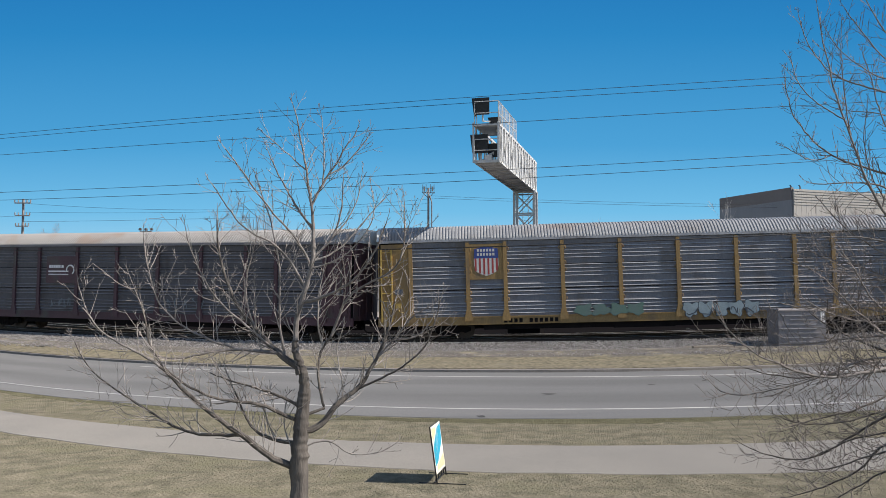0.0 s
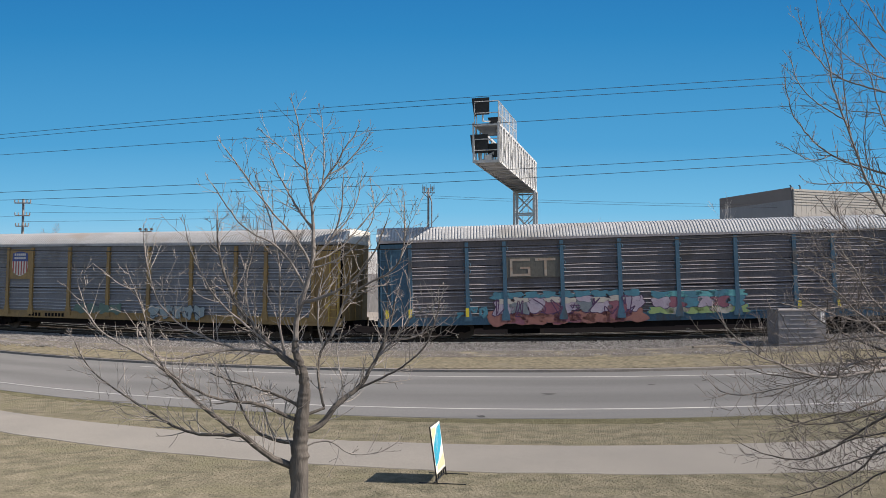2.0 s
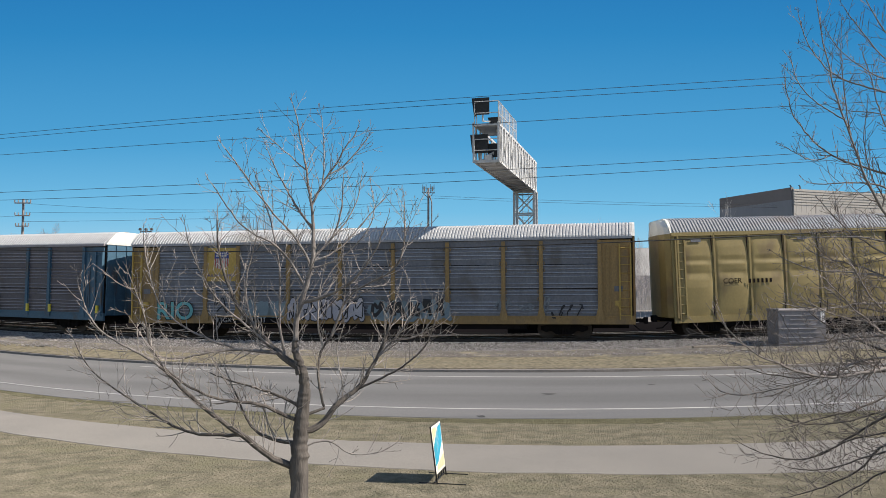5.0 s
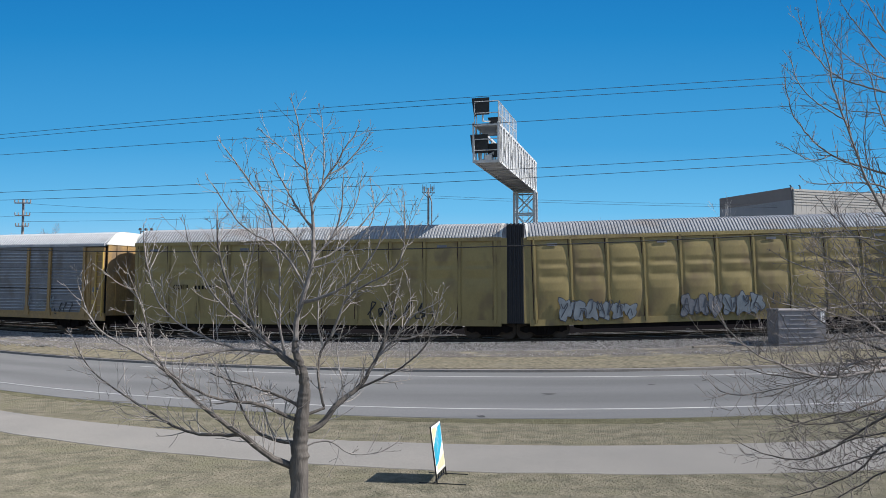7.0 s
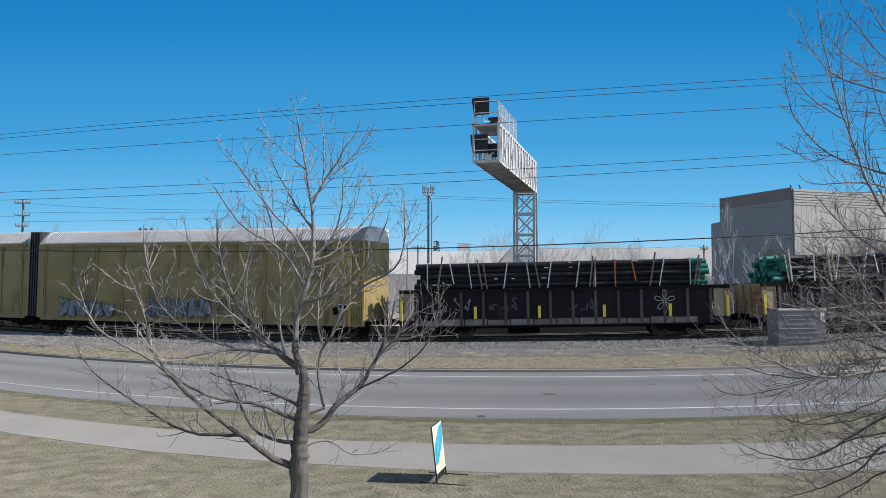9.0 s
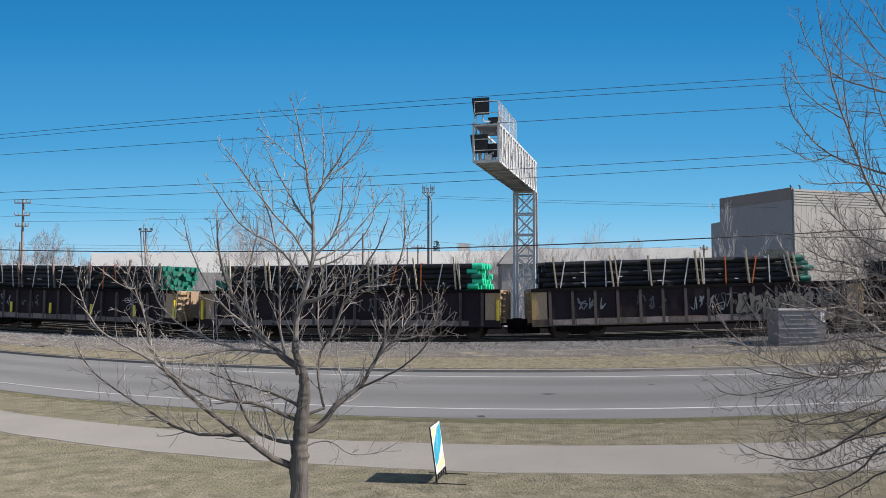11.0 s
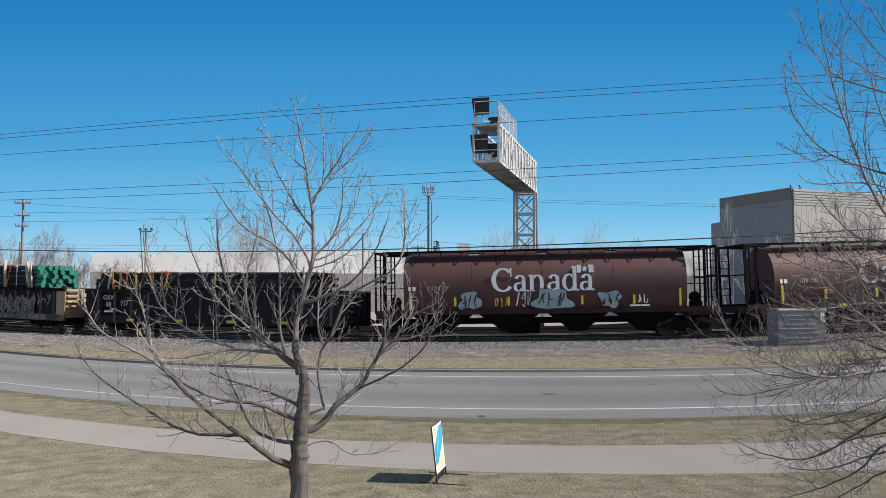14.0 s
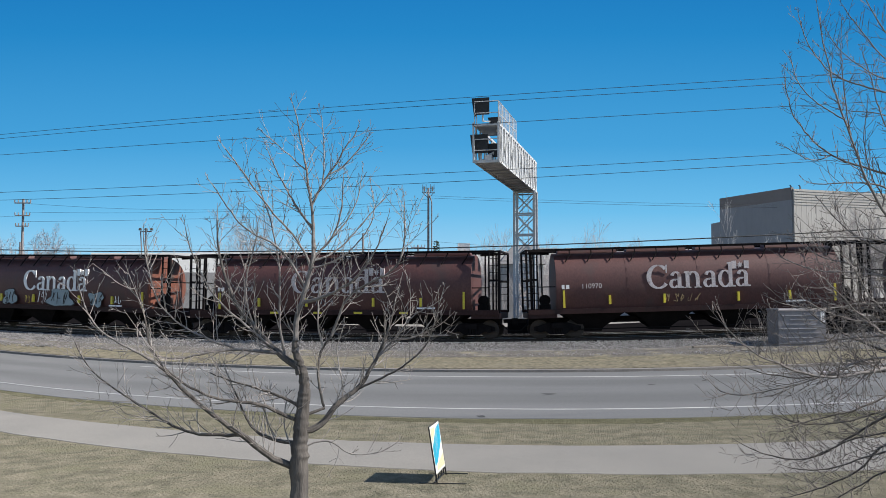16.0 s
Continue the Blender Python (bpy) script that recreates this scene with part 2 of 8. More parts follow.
def ground():
    g = Geo()
    vs, rows = [], 0
    for x in XS:
        col = [(-400, 0.0), (-20, 0.0), (6, 0.0)]
        for ln, dz in ((PATH_NEAR, 0), (PATH_FAR, 0), (ROAD_NEAR, 0), (WHITE_NEAR, -0.03), (WHITE_FAR, -0.03), (KERB, -0.02)):
            y, z = ln.at(x)
            col.append((y, z + dz))
        yk, zk = KERB.at(x)
        col.append((yk + 0.22, zk + 0.12))
        yt, zt = TOE.at(x)
        col.append(((yk + yt) / 2, (zk + zt) / 2 + 0.06))
        col.append((yt, zt - 0.03))
        yb, zb = BERM.at(x)
        col += [(yb + 2.0, zb - 0.35), (yb + 11, zb - 0.35), (yb + 14, zb - 0.35), (yb + 30, 0.62), (yb + 60, 0.7), (yb + 200, 0.8), (yb + 3500, 0.8)]
        vs += [(x, y, z) for y, z in col]
        rows = len(col)
    g.add(vs, [(i * rows + k, (i + 1) * rows + k, (i + 1) * rows + k + 1, i * rows + k + 1) for i in range(len(XS) - 1) for k in range(rows - 1)])
    structure("ground", g, M_GRASS, "dormant yellow-brown lawn and rough ground", True)


ground()
structure("path", strip_between(PATH_NEAR, PATH_FAR, 0.012, 1, wave=0.12), M_PATH, "pale concrete walking path through the lawn")


def tyre_wear(material):
    """Darker tracks worn by tyres, by the share of the road's width."""
    n, l = material.node_tree.nodes, material.node_tree.links
    base = n["Principled BSDF"].inputs["Base Color"]
    src = base.links[0].from_socket
    at, tc, mp, nz, add, cr, mul = (n.new("ShaderNode" + k) for k in ("Attribute", "TexCoord", "Mapping", "TexNoise", "Math", "ValToRGB", "Mix"))
    at.attribute_name = "across"
    mp.inputs["Scale"].default_value = (0.12, 0.5, 1)
    l.new(tc.outputs["Object"], mp.inputs["Vector"])
    l.new(mp.outputs[0], nz.inputs["Vector"])
    nz.inputs["Scale"].default_value, nz.inputs["Detail"].default_value = 1.0, 6.0
    add.operation = "MULTIPLY_ADD"
    add.inputs[1].default_value = 0.09
    l.new(nz.outputs["Fac"], add.inputs[0])
    l.new(at.outputs["Fac"], add.inputs[2])
    stops = ((0.0, 0.9), (0.1, 1.0), (0.24, 1.0), (0.33, 0.84), (0.44, 0.8), (0.54, 0.96), (0.63, 0.97), (0.7, 0.81), (0.79, 0.83), (0.88, 1.0), (1.0, 0.94))
    while len(cr.color_ramp.elements) < len(stops):
        cr.color_ramp.elements.new(0.5)
    for el, (q, v) in zip(cr.color_ramp.elements, stops):
        el.position, el.color = q, (v, v, v, 1)
    l.new(add.outputs[0], cr.inputs[0])
    mul.data_type, mul.blend_type = "RGBA", "MULTIPLY"
    mul.inputs[0].default_value = 1.0
    l.new(src, mul.inputs[6]), l.new(cr.outputs[0], mul.inputs[7])
    l.new(mul.outputs[2], base)


def road():
    n = 8
    ob = structure("road", strip_between(ROAD_NEAR, KERB, 0.016, n, wave=0.05), M_ASPHALT, "grey worn asphalt two-lane road")
    share = np.concatenate([[0.0], np.linspace(0, 1, n + 1), [1.0]])
    at = ob.data.attributes.new("across", "FLOAT", "POINT")
    at.data.foreach_set("value", np.tile(share, len(ob.data.vertices) // (n + 3)).astype(np.float32))
    tyre_wear(M_ASPHALT)


road()
structure("verge", strip_between(KERB, TOE, 0.13, 6, 0.045, 0.62, wave=0.7, near_wave=False, xs=list(np.arange(-60, 60.1, 0.4))), M_STRAW, "straw-coloured rough grass between road and ballast")
structure("soil_band", strip_between(KERB, TOE, 0.118, 3, 0.3, 1.08), M_DIRT, "brown-grey gravelly soil between grass and ballast")
structure("turf_edge", strip_between(PATH_FAR, ROAD_NEAR, 0.006, 2, 0.82, 1.0, wave=0.3, xs=list(np.arange(-60, 60.1, 0.4))), M_SOIL, "dark dead turf along the road edge")
structure("edge_line", strip_between(WHITE_NEAR, WHITE_FAR, 0.01, 1, -0.008, 0.009, skirt=0.003), M_WHITE, "worn white painted road edge line")
structure("edge_line", strip_between(WHITE_NEAR, WHITE_FAR, 0.01, 1, 0.985, 1.004, skirt=0.003), M_WHITE, "worn white painted road edge line")


def kerb():
    g = Geo()
    rings = []
    for x in XS[2:-2]:
        y, z = KERB.at(x)
        rings.append([(x, y - 0.02, z - 0.1), (x, y, z + 0.11), (x, y + 0.03, z + 0.125), (x, y + 0.26, z + 0.125), (x, y + 0.3, z - 0.1)])
    g.loft(rings)
    structure("kerb", g, M_KERB, "low dirty concrete kerb along the road")


kerb()


def sweep_profile(name, prof, mats, label, s0=-260, s1=260, step=1.5, slots=None, smooth=False):
    """A profile of (offset behind the near side, height over the rail top) drawn along the track."""
    g = Geo()
    rings = []
    for s in np.arange(s0, s1 + 0.1, step):
        rings.append([tuple(on_track(s, o) + Vector((0, 0, h))) for o, h in prof])
    g.loft(rings, closed=slots is None, cap=False)
    if slots:
        g.m = [slots[i % (len(prof) - 1)] for i in range(len(g.f))]
    return structure(name, g, mats, label, smooth)


# slot 1, from the near rail back: oily stone with the train's shade painted in
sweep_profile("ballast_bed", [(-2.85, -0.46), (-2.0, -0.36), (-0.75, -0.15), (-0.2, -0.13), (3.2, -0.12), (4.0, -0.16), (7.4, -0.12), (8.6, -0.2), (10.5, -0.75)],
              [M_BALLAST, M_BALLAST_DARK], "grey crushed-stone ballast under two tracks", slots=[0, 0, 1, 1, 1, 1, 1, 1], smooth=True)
# the first three bands carry painted shade, the last is the pale gravel
sweep_profile("yard", [(8.4, -0.17), (10.4, -0.22), (14.5, -0.2), (26.5, -0.2), (62.0, -0.15)], [M_NEAR_BLACK, M_YARD], "near-black ground and pale gravel yard beyond the tracks", slots=[0, 0, 0, 1])
GAUGE = 0.755
TRACK_OFFS = (1.6, 5.9)
for off in TRACK_OFFS:
    for side in (-1, 1):
        c = off + side * GAUGE
        sweep_profile("rail", [(c - 0.07, -0.17), (c + 0.07, -0.17), (c + 0.02, -0.14), (c + 0.02, -0.05), (c + 0.036, -0.04), (c + 0.036, -0.004),
                               (c - 0.036, -0.004), (c - 0.036, -0.04), (c - 0.02, -0.05), (c - 0.02, -0.14)], M_RAIL, "rusty steel rail")
        sweep_profile("rail_head", [(c - 0.03, -0.003), (c + 0.03, -0.003), (c + 0.026, 0.0), (c - 0.026, 0.0)], M_RAIL_TOP, "wheel-polished top of a rail")


def ballast_stones(count=27000):
    """Loose crushed stones over the ballast's near slope."""
    rnd = np.random.RandomState(4)
    s, o = rnd.uniform(-36, 25, count), np.where(rnd.rand(count) < 0.8, rnd.uniform(-3.0, 0.0, count), -2.6 - 1.9 * rnd.rand(count) ** 2)
    oct_v = np.array([(1, 0, 0), (-1, 0, 0), (0, 1, 0), (0, -1, 0), (0, 0, 1), (0, 0, -1)], float)
    oct_f = np.array([(0, 2, 4), (2, 1, 4), (1, 3, 4), (3, 0, 4), (2, 0, 5), (1, 2, 5), (3, 1, 5), (0, 3, 5)])
    prof_o, prof_h = (-4.5, -3.4, -2.85, -2.0, -0.75, 0.0), (-0.5, -0.47, -0.45, -0.36, -0.15, -0.13)
    line = np.array([on_track(q, 0.0) for q in np.arange(-40, 30, 0.5)])
    ahead = np.array([on_track(q, -1.0) for q in np.arange(-40, 30, 0.5)]) - line
    k = np.arange(-40, 30, 0.5)
    base = np.stack([np.interp(s, k, line[:, i]) - o * np.interp(s, k, ahead[:, i]) for i in range(3)], 1)
    base[:, 2] += np.interp(o, prof_o, prof_h)
    size = rnd.uniform(0.018, 0.045, (count, 1)) * rnd.uniform(0.6, 1.3, (count, 3))
    ang = rnd.uniform(0, 6.283, count)
    v = oct_v[None] * size[:, None, :] + rnd.normal(0, 0.008, (count, 6, 3))
    co, si = np.cos(ang)[:, None], np.sin(ang)[:, None]
    v = np.stack([v[..., 0] * co - v[..., 1] * si, v[..., 0] * si + v[..., 1] * co, v[..., 2]], 2) + base[:, None, :]
    f = (oct_f[None] + 6 * np.arange(count)[:, None, None]).reshape(-1, 3)
    me = bpy.data.meshes.new("ballast_stones")
    me.from_pydata(v.reshape(-1, 3).tolist(), [], f.tolist())
    m = bpy.data.materials.new("crushed_stone")
    m.use_nodes = True
    n, l = m.node_tree.nodes, m.node_tree.links
    geo, mx = n.new("ShaderNodeNewGeometry"), n.new("ShaderNodeMix")
    mx.data_type = "RGBA"
    mx.inputs[6].default_value, mx.inputs[7].default_value = (0.17, 0.16, 0.155, 1), (0.3, 0.285, 0.28, 1)
    l.new(geo.outputs["Random Per Island"], mx.inputs[0])
    l.new(mx.outputs[2], n["Principled BSDF"].inputs["Base Color"])
    n["Principled BSDF"].inputs["Roughness"].default_value = 0.9
    me.materials.append(m)
    tagged(new("ballast_stones", me), "loose grey crushed stones on the ballast slope", "stones", kind="stuff")


ballast_stones()


def sleepers():
    g = Geo()
    g.box(-0.115, 0.115, -1.3, 1.3, -0.3, -0.13, top=(0.008, 0.008))
    me = g.mesh("sleeper", [M_SLEEPER])
    for n, off in enumerate(TRACK_OFFS):
        bed = thing("track_panel", "row of dark timber sleepers under the rails", "railway track", "track panels")
        for k in range(105):
            s = -34 + k * 0.56
            a, q = on_track(s - 0.3, off), on_track(s + 0.3, off)
            d = (q - a).normalized()
            part("sleeper", me, None, bed, m=Matrix.Translation((a + q) / 2) @ Matrix(((d.x, -d.y, 0, 0), (d.y, d.x, 0, 0), (0, 0, 1, 0), (0, 0, 0, 1))))


sleepers()


def road_marks():
    M_TAR = mat("tar_patch", (0.06, 0.06, 0.062), (0.09, 0.088, 0.088), rough=0.9, scale=4, spec=0.05)
    rnd = random.Random(12)

    def on_road(x, f):
        ya, za = ROAD_NEAR.at(x)
        yb, zb = KERB.at(x)
        return Vector((x, ya + (yb - ya) * f, za + (zb - za) * f + 0.027))
    for x, f, w, h in ((3.3, 0.43, 0.5, 0.06), (1.0, 0.02, 0.25, 0.12), (-4.0, 0.5, 0.3, 0.05), (7.0, 0.62, 0.35, 0.05)):
        g = Geo()
        n = 10
        ring = [on_road(x + w / 2 * math.cos(k * 6.283 / n) * rnd.uniform(0.7, 1.2), f + h / 2 * math.sin(k * 6.283 / n) * rnd.uniform(0.6, 1.2) * 0.3) for k in range(n)]
        g.add([tuple(p) for p in ring], [tuple(range(n))])
        structure("tar_patch", g, M_TAR, "small dark tar patch on the road")


road_marks()


# ---- train ----
def paint(name, a, b=None, stain=(0.07, 0.06, 0.055), at=0.56, rough=0.6, **k):
    return mat(name, a, b, rough=rough, scale=0.8, fine=14, stretch=(1.0, 1.0, 0.6), stain=stain, stain_scale=0.9, stain_at=at, bump=0.003, bump_scale=30, per_object=0.06, **k)


M_YELLOW = paint("faded_yellow_paint", (0.324, 0.2025, 0.0765), (0.252, 0.162, 0.0675), stain=(0.17, 0.115, 0.065), at=0.52)
M_MAROON = paint("brown_paint", (0.095, 0.044, 0.056), (0.068, 0.033, 0.043))
M_BLUE = paint("blue_paint", (0.05, 0.13, 0.2), (0.04, 0.1, 0.16))
M_GOLD = paint("dull_gold_paint", (0.285, 0.22, 0.088), (0.21, 0.162, 0.068), stain=(0.165, 0.12, 0.058), at=0.52, grain=0.9)
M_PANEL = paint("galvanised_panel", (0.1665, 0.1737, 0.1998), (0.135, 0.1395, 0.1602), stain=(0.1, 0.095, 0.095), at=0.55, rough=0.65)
# rib colours: paler than the panels, sky light on the crests painted in
M_RIB = paint("skylit_galvanised_rib", (0.396, 0.405, 0.432), (0.306, 0.315, 0.342), stain=(0.19, 0.185, 0.195), at=0.55, rough=0.6)
M_RIB_BROWN = paint("skylit_brownish_rib", (0.36, 0.335, 0.355), (0.27, 0.25, 0.268), stain=(0.18, 0.16, 0.157), at=0.55)
M_RIB_DARK = paint("skylit_grimy_rib", (0.24, 0.23, 0.25), (0.19, 0.18, 0.195), stain=(0.13, 0.12, 0.12), at=0.55)
M_LADDER = paint("yellow_ladder_paint", (0.495, 0.324, 0.081), (0.405, 0.27, 0.072), stain=(0.25, 0.17, 0.07), at=0.62)
M_PANEL_BROWN = paint("brownish_panel", (0.128, 0.114, 0.125), (0.1, 0.09, 0.101), stain=(0.08, 0.068, 0.07), at=0.55, rough=0.7)
M_PANEL_DARK = paint("grimy_panel", (0.105, 0.1, 0.11), (0.085, 0.08, 0.088), stain=(0.065, 0.058, 0.06), at=0.55, rough=0.7)
M_ROOF = mat("galvanised_roof", (0.46, 0.47, 0.48), (0.385, 0.39, 0.4), rough=0.7, metal=0.0, scale=0.5, fine=12, stretch=(0.6, 1, 1), stain=(0.27, 0.265, 0.255), stain_scale=0.5, stain_at=0.58)
M_ROOF_DULL = mat("dull_galvanised_roof", (0.325, 0.332, 0.345), (0.265, 0.272, 0.285), rough=0.7, scale=0.5, fine=12, stretch=(0.6, 1, 1), stain=(0.22, 0.2, 0.19))
M_ROOF_OLD = mat("weathered_roof", (0.34, 0.325, 0.31), (0.28, 0.265, 0.255), rough=0.7, metal=0.1, scale=0.5, fine=12, stain=(0.25, 0.2, 0.17), stain_scale=0.5)
M_CAP = mat("white_roof_end", (0.75, 0.75, 0.72), (0.6, 0.6, 0.57), rough=0.6, scale=1.2, stain=(0.4, 0.36, 0.3))
M_UNDER = mat("black_underframe", (0.01, 0.009, 0.01), (0.018, 0.015, 0.015), rough=0.9, scale=2, fine=20, spec=0.04)
M_WHEEL = mat("wheel_steel", (0.07, 0.05, 0.04), (0.045, 0.035, 0.03), rough=0.6, metal=0.4, scale=3)
M_REFLECT = mat("yellow_reflector", (0.75, 0.6, 0.05), (0.6, 0.48, 0.05), rough=0.4, scale=3)
M_HOPPER = paint("oxide_brown_paint", (0.1035, 0.0414, 0.0378), (0.0792, 0.0342, 0.0324), stain=(0.064, 0.036, 0.034), at=0.55)
# dark brown for hopper sills, and for the painted shadow beside gold posts
M_SILL = paint("brown_sill_post_shadow", (0.05, 0.025, 0.024), (0.034, 0.02, 0.02), stain=(0.025, 0.018, 0.018), spec=0.1)
M_PALEBLUE = mat("pale_blue_spray", (0.3, 0.37, 0.4), (0.22, 0.28, 0.31), rough=0.6, scale=2)
M_HOPPER_END = paint("orange_brown_paint", (0.2, 0.065, 0.04), (0.15, 0.058, 0.04))
M_GONDOLA = paint("black_gondola_paint", (0.019, 0.0135, 0.0195), (0.032, 0.0235, 0.029), stain=(0.05, 0.036, 0.032), at=0.6, rough=0.8, spec=0.12)
M_RUST = paint("rusty_primer", (0.38, 0.26, 0.12), (0.24, 0.155, 0.08), stain=(0.05, 0.035, 0.03), at=0.52)
M_CORNER = paint("peeling_brown_plate", (0.4, 0.29, 0.19), (0.3, 0.215, 0.15), stain=(0.05, 0.035, 0.03), at=0.6)
M_RUST_BROKEN = paint("flaking_rusty_sill", (0.2, 0.13, 0.06), (0.12, 0.075, 0.045), stain=(0.02, 0.018, 0.02), at=0.44)
M_SCUFF = mat("scuffed_primer", (0.23, 0.19, 0.185), (0.14, 0.115, 0.11), rough=0.85, scale=3, fine=12, per_object=0.3)
M_PIPE = mat("black_pipe", (0.012, 0.012, 0.015), (0.026, 0.025, 0.03), rough=0.5, scale=2, fine=10, spec=0.25)
M_GREEN = mat("green_pipe_cap", (0.015, 0.68, 0.39), (0.015, 0.52, 0.3), rough=0.45, scale=4)
M_GREEN_DARK = mat("dark_green_pipe_cap", (0.01, 0.2, 0.14), (0.01, 0.1, 0.075), rough=0.5, scale=4)
M_STAKE = mat("stake_timber", (0.5, 0.43, 0.335), (0.36, 0.3, 0.22), rough=0.85, scale=3, fine=25, stretch=(4, 4, 0.5))
M_STAKE_GREY = mat("weathered_stake_timber", (0.2, 0.155, 0.135), (0.14, 0.11, 0.1), rough=0.85, scale=3, fine=25, stretch=(4, 4, 0.5))
M_ORANGE = mat("orange_strap", (0.6, 0.16, 0.04), (0.5, 0.12, 0.03), rough=0.7)
M_YSTRAP = mat("yellow_strap", (0.7, 0.5, 0.08), (0.55, 0.4, 0.07), rough=0.7)
M_STRAP = mat("pale_strap", (0.66, 0.66, 0.66), (0.5, 0.5, 0.5), rough=0.6)
M_LETTER = mat("white_lettering", (0.84, 0.83, 0.83), (0.72, 0.7, 0.7), rough=0.7, scale=3, fine=30, grain=0.85, stain=(0.35, 0.25, 0.22), stain_scale=3, stain_at=0.66)
M_LETTER_WORN = mat("worn_lettering", (0.64, 0.58, 0.58), (0.5, 0.43, 0.43), rough=0.75, scale=3, fine=20, stain=(0.22, 0.14, 0.12), stain_scale=2.5, stain_at=0.58)
M_STENCIL = mat("worn_stencil", (0.4, 0.39, 0.39), (0.28, 0.27, 0.27), rough=0.75, scale=3, fine=20, stain=(0.12, 0.11, 0.11), stain_scale=4, stain_at=0.6)
M_SHIELD_BLUE = mat("shield_blue", (0.03, 0.06, 0.25), (0.025, 0.05, 0.2), rough=0.5)
M_SHIELD_RED = mat("shield_red", (0.4, 0.05, 0.05), (0.3, 0.05, 0.05), rough=0.5)
M_SHIELD_WHITE = mat("shield_white", (0.65, 0.63, 0.6), (0.5, 0.48, 0.46), rough=0.5)
M_SMOKE = mat("smoke_grey_spray", (0.12, 0.115, 0.115), (0.17, 0.15, 0.12), rough=0.7, scale=2.5)
M_CYAN = mat("cyan_spray_paint", (0.12, 0.42, 0.44), (0.1, 0.3, 0.33), rough=0.6, scale=2)
M_SILVER = mat("silver_spray_paint", (0.215, 0.245, 0.275), (0.13, 0.15, 0.175), rough=0.5, scale=2)
M_BLACKSPRAY = mat("black_spray_paint", (0.02, 0.02, 0.024), rough=0.6)
M_OUTLINE = mat("dark_blue_spray_outline", (0.035, 0.04, 0.055), (0.05, 0.055, 0.07), rough=0.65, scale=3)

WHEELS = []     # wheel sets and their cars, keyed at the end
CARS = []       # (car, place along the track at the start, half the bogie spacing)
V = 14.38       # metres a second, towards -x


def shared(cache={}):
    return cache


def wheelset_mesh():
    c = shared()
    if "wheelset" not in c:
        g = Geo()
        g.tube([(0, -0.9, 0), (0, 0.9, 0)], 0.075, 8)
        for sd in (-1, 1):
            y = sd * 0.755
            for ya, yb, r, n in ((-0.03, 0.07, 0.46, 20), (-0.05, 0.05, 0.2, 12)):
                a, b = y - sd * ya, y + sd * yb * -1
                g.tube([(0, y + ya, 0), (0, y + yb, 0)], r, n)
            g.tube([(0, y - 0.055 * sd, 0), (0, y - 0.04 * sd, 0)], 0.485, 20)
            for k in range(4):
                an = k * math.pi / 2
                g.tube([(0.3 * math.cos(an), y - 0.06, 0.3 * math.sin(an)), (0.3 * math.cos(an), y + 0.08, 0.3 * math.sin(an))], 0.05, 6)
        c["wheelset"] = g.mesh("wheelset", [M_WHEEL], True)
    return c["wheelset"]


def bogie_mesh():
    c = shared()
    if "bogie" not in c:
        g = Geo()
        for sd in (-1, 1):
            y0, y1 = sd * 1.0 - 0.06, sd * 1.0 + 0.06
            g.prism([(-1.15, 0.42), (-0.95, 0.36), (-0.62, 0.38), (-0.38, 0.2), (0.38, 0.2), (0.62, 0.38), (0.95, 0.36), (1.15, 0.42),
                     (1.15, 0.6), (0.9, 0.66), (0.5, 0.78), (-0.5, 0.78), (-0.9, 0.66), (-1.15, 0.6)], y0, y1)
            for x in (-0.87, 0.87):
                g.tube([(x, y0 - 0.09, 0.46), (x, y1 + 0.09, 0.46)], 0.14, 10)
            for x in (-0.2, -0.07, 0.07, 0.2):
                g.tube([(x, sd * 1.09, 0.24), (x, sd * 1.09, 0.6)], 0.055, 6)
        g.box(-0.3, 0.3, -1.2, 1.2, 0.5, 0.78)
        c["bogie"] = g.mesh("bogie", [M_UNDER], True)
    return c["bogie"]


def bogie(car, x):
    b = part("bogie", bogie_mesh(), None, car, m=pose(x, 0, 0))
    for wx in (-0.87, 0.87):
        w = part("wheelset", wheelset_mesh(), None, b, m=pose(wx, 0, 0.46))
        WHEELS.append((w, wx, car))
    return b


def coupler(car, x, sgn):
    g = Geo()
    g.box(min(x, x + sgn * 0.62), max(x, x + sgn * 0.62), -0.09, 0.09, 0.78, 0.98)
    g.box(min(x + sgn * 0.5, x + sgn * 0.72), max(x + sgn * 0.5, x + sgn * 0.72), -0.16, 0.16, 0.72, 1.04)
    g.tube([(x, -0.35, 0.7), (x + sgn * 0.3, -0.35, 0.42), (x + sgn * 0.62, -0.32, 0.4)], 0.03, 6)
    part("coupler", g, M_UNDER, car)


def ladder(car, x0, x1, y, z0, z1, material, n=9):
    g = Geo()
    for x in (x0, x1):
        g.box(x - 0.035, x + 0.035, y - 0.09, y, z0, z1)
    for k in range(n):
        z = z0 + (k + 0.5) * (z1 - z0) / n
        g.tube([(x0, y - 0.05, z), (x1, y - 0.05, z)], 0.022, 6)
    return part("ladder", g, material, car)


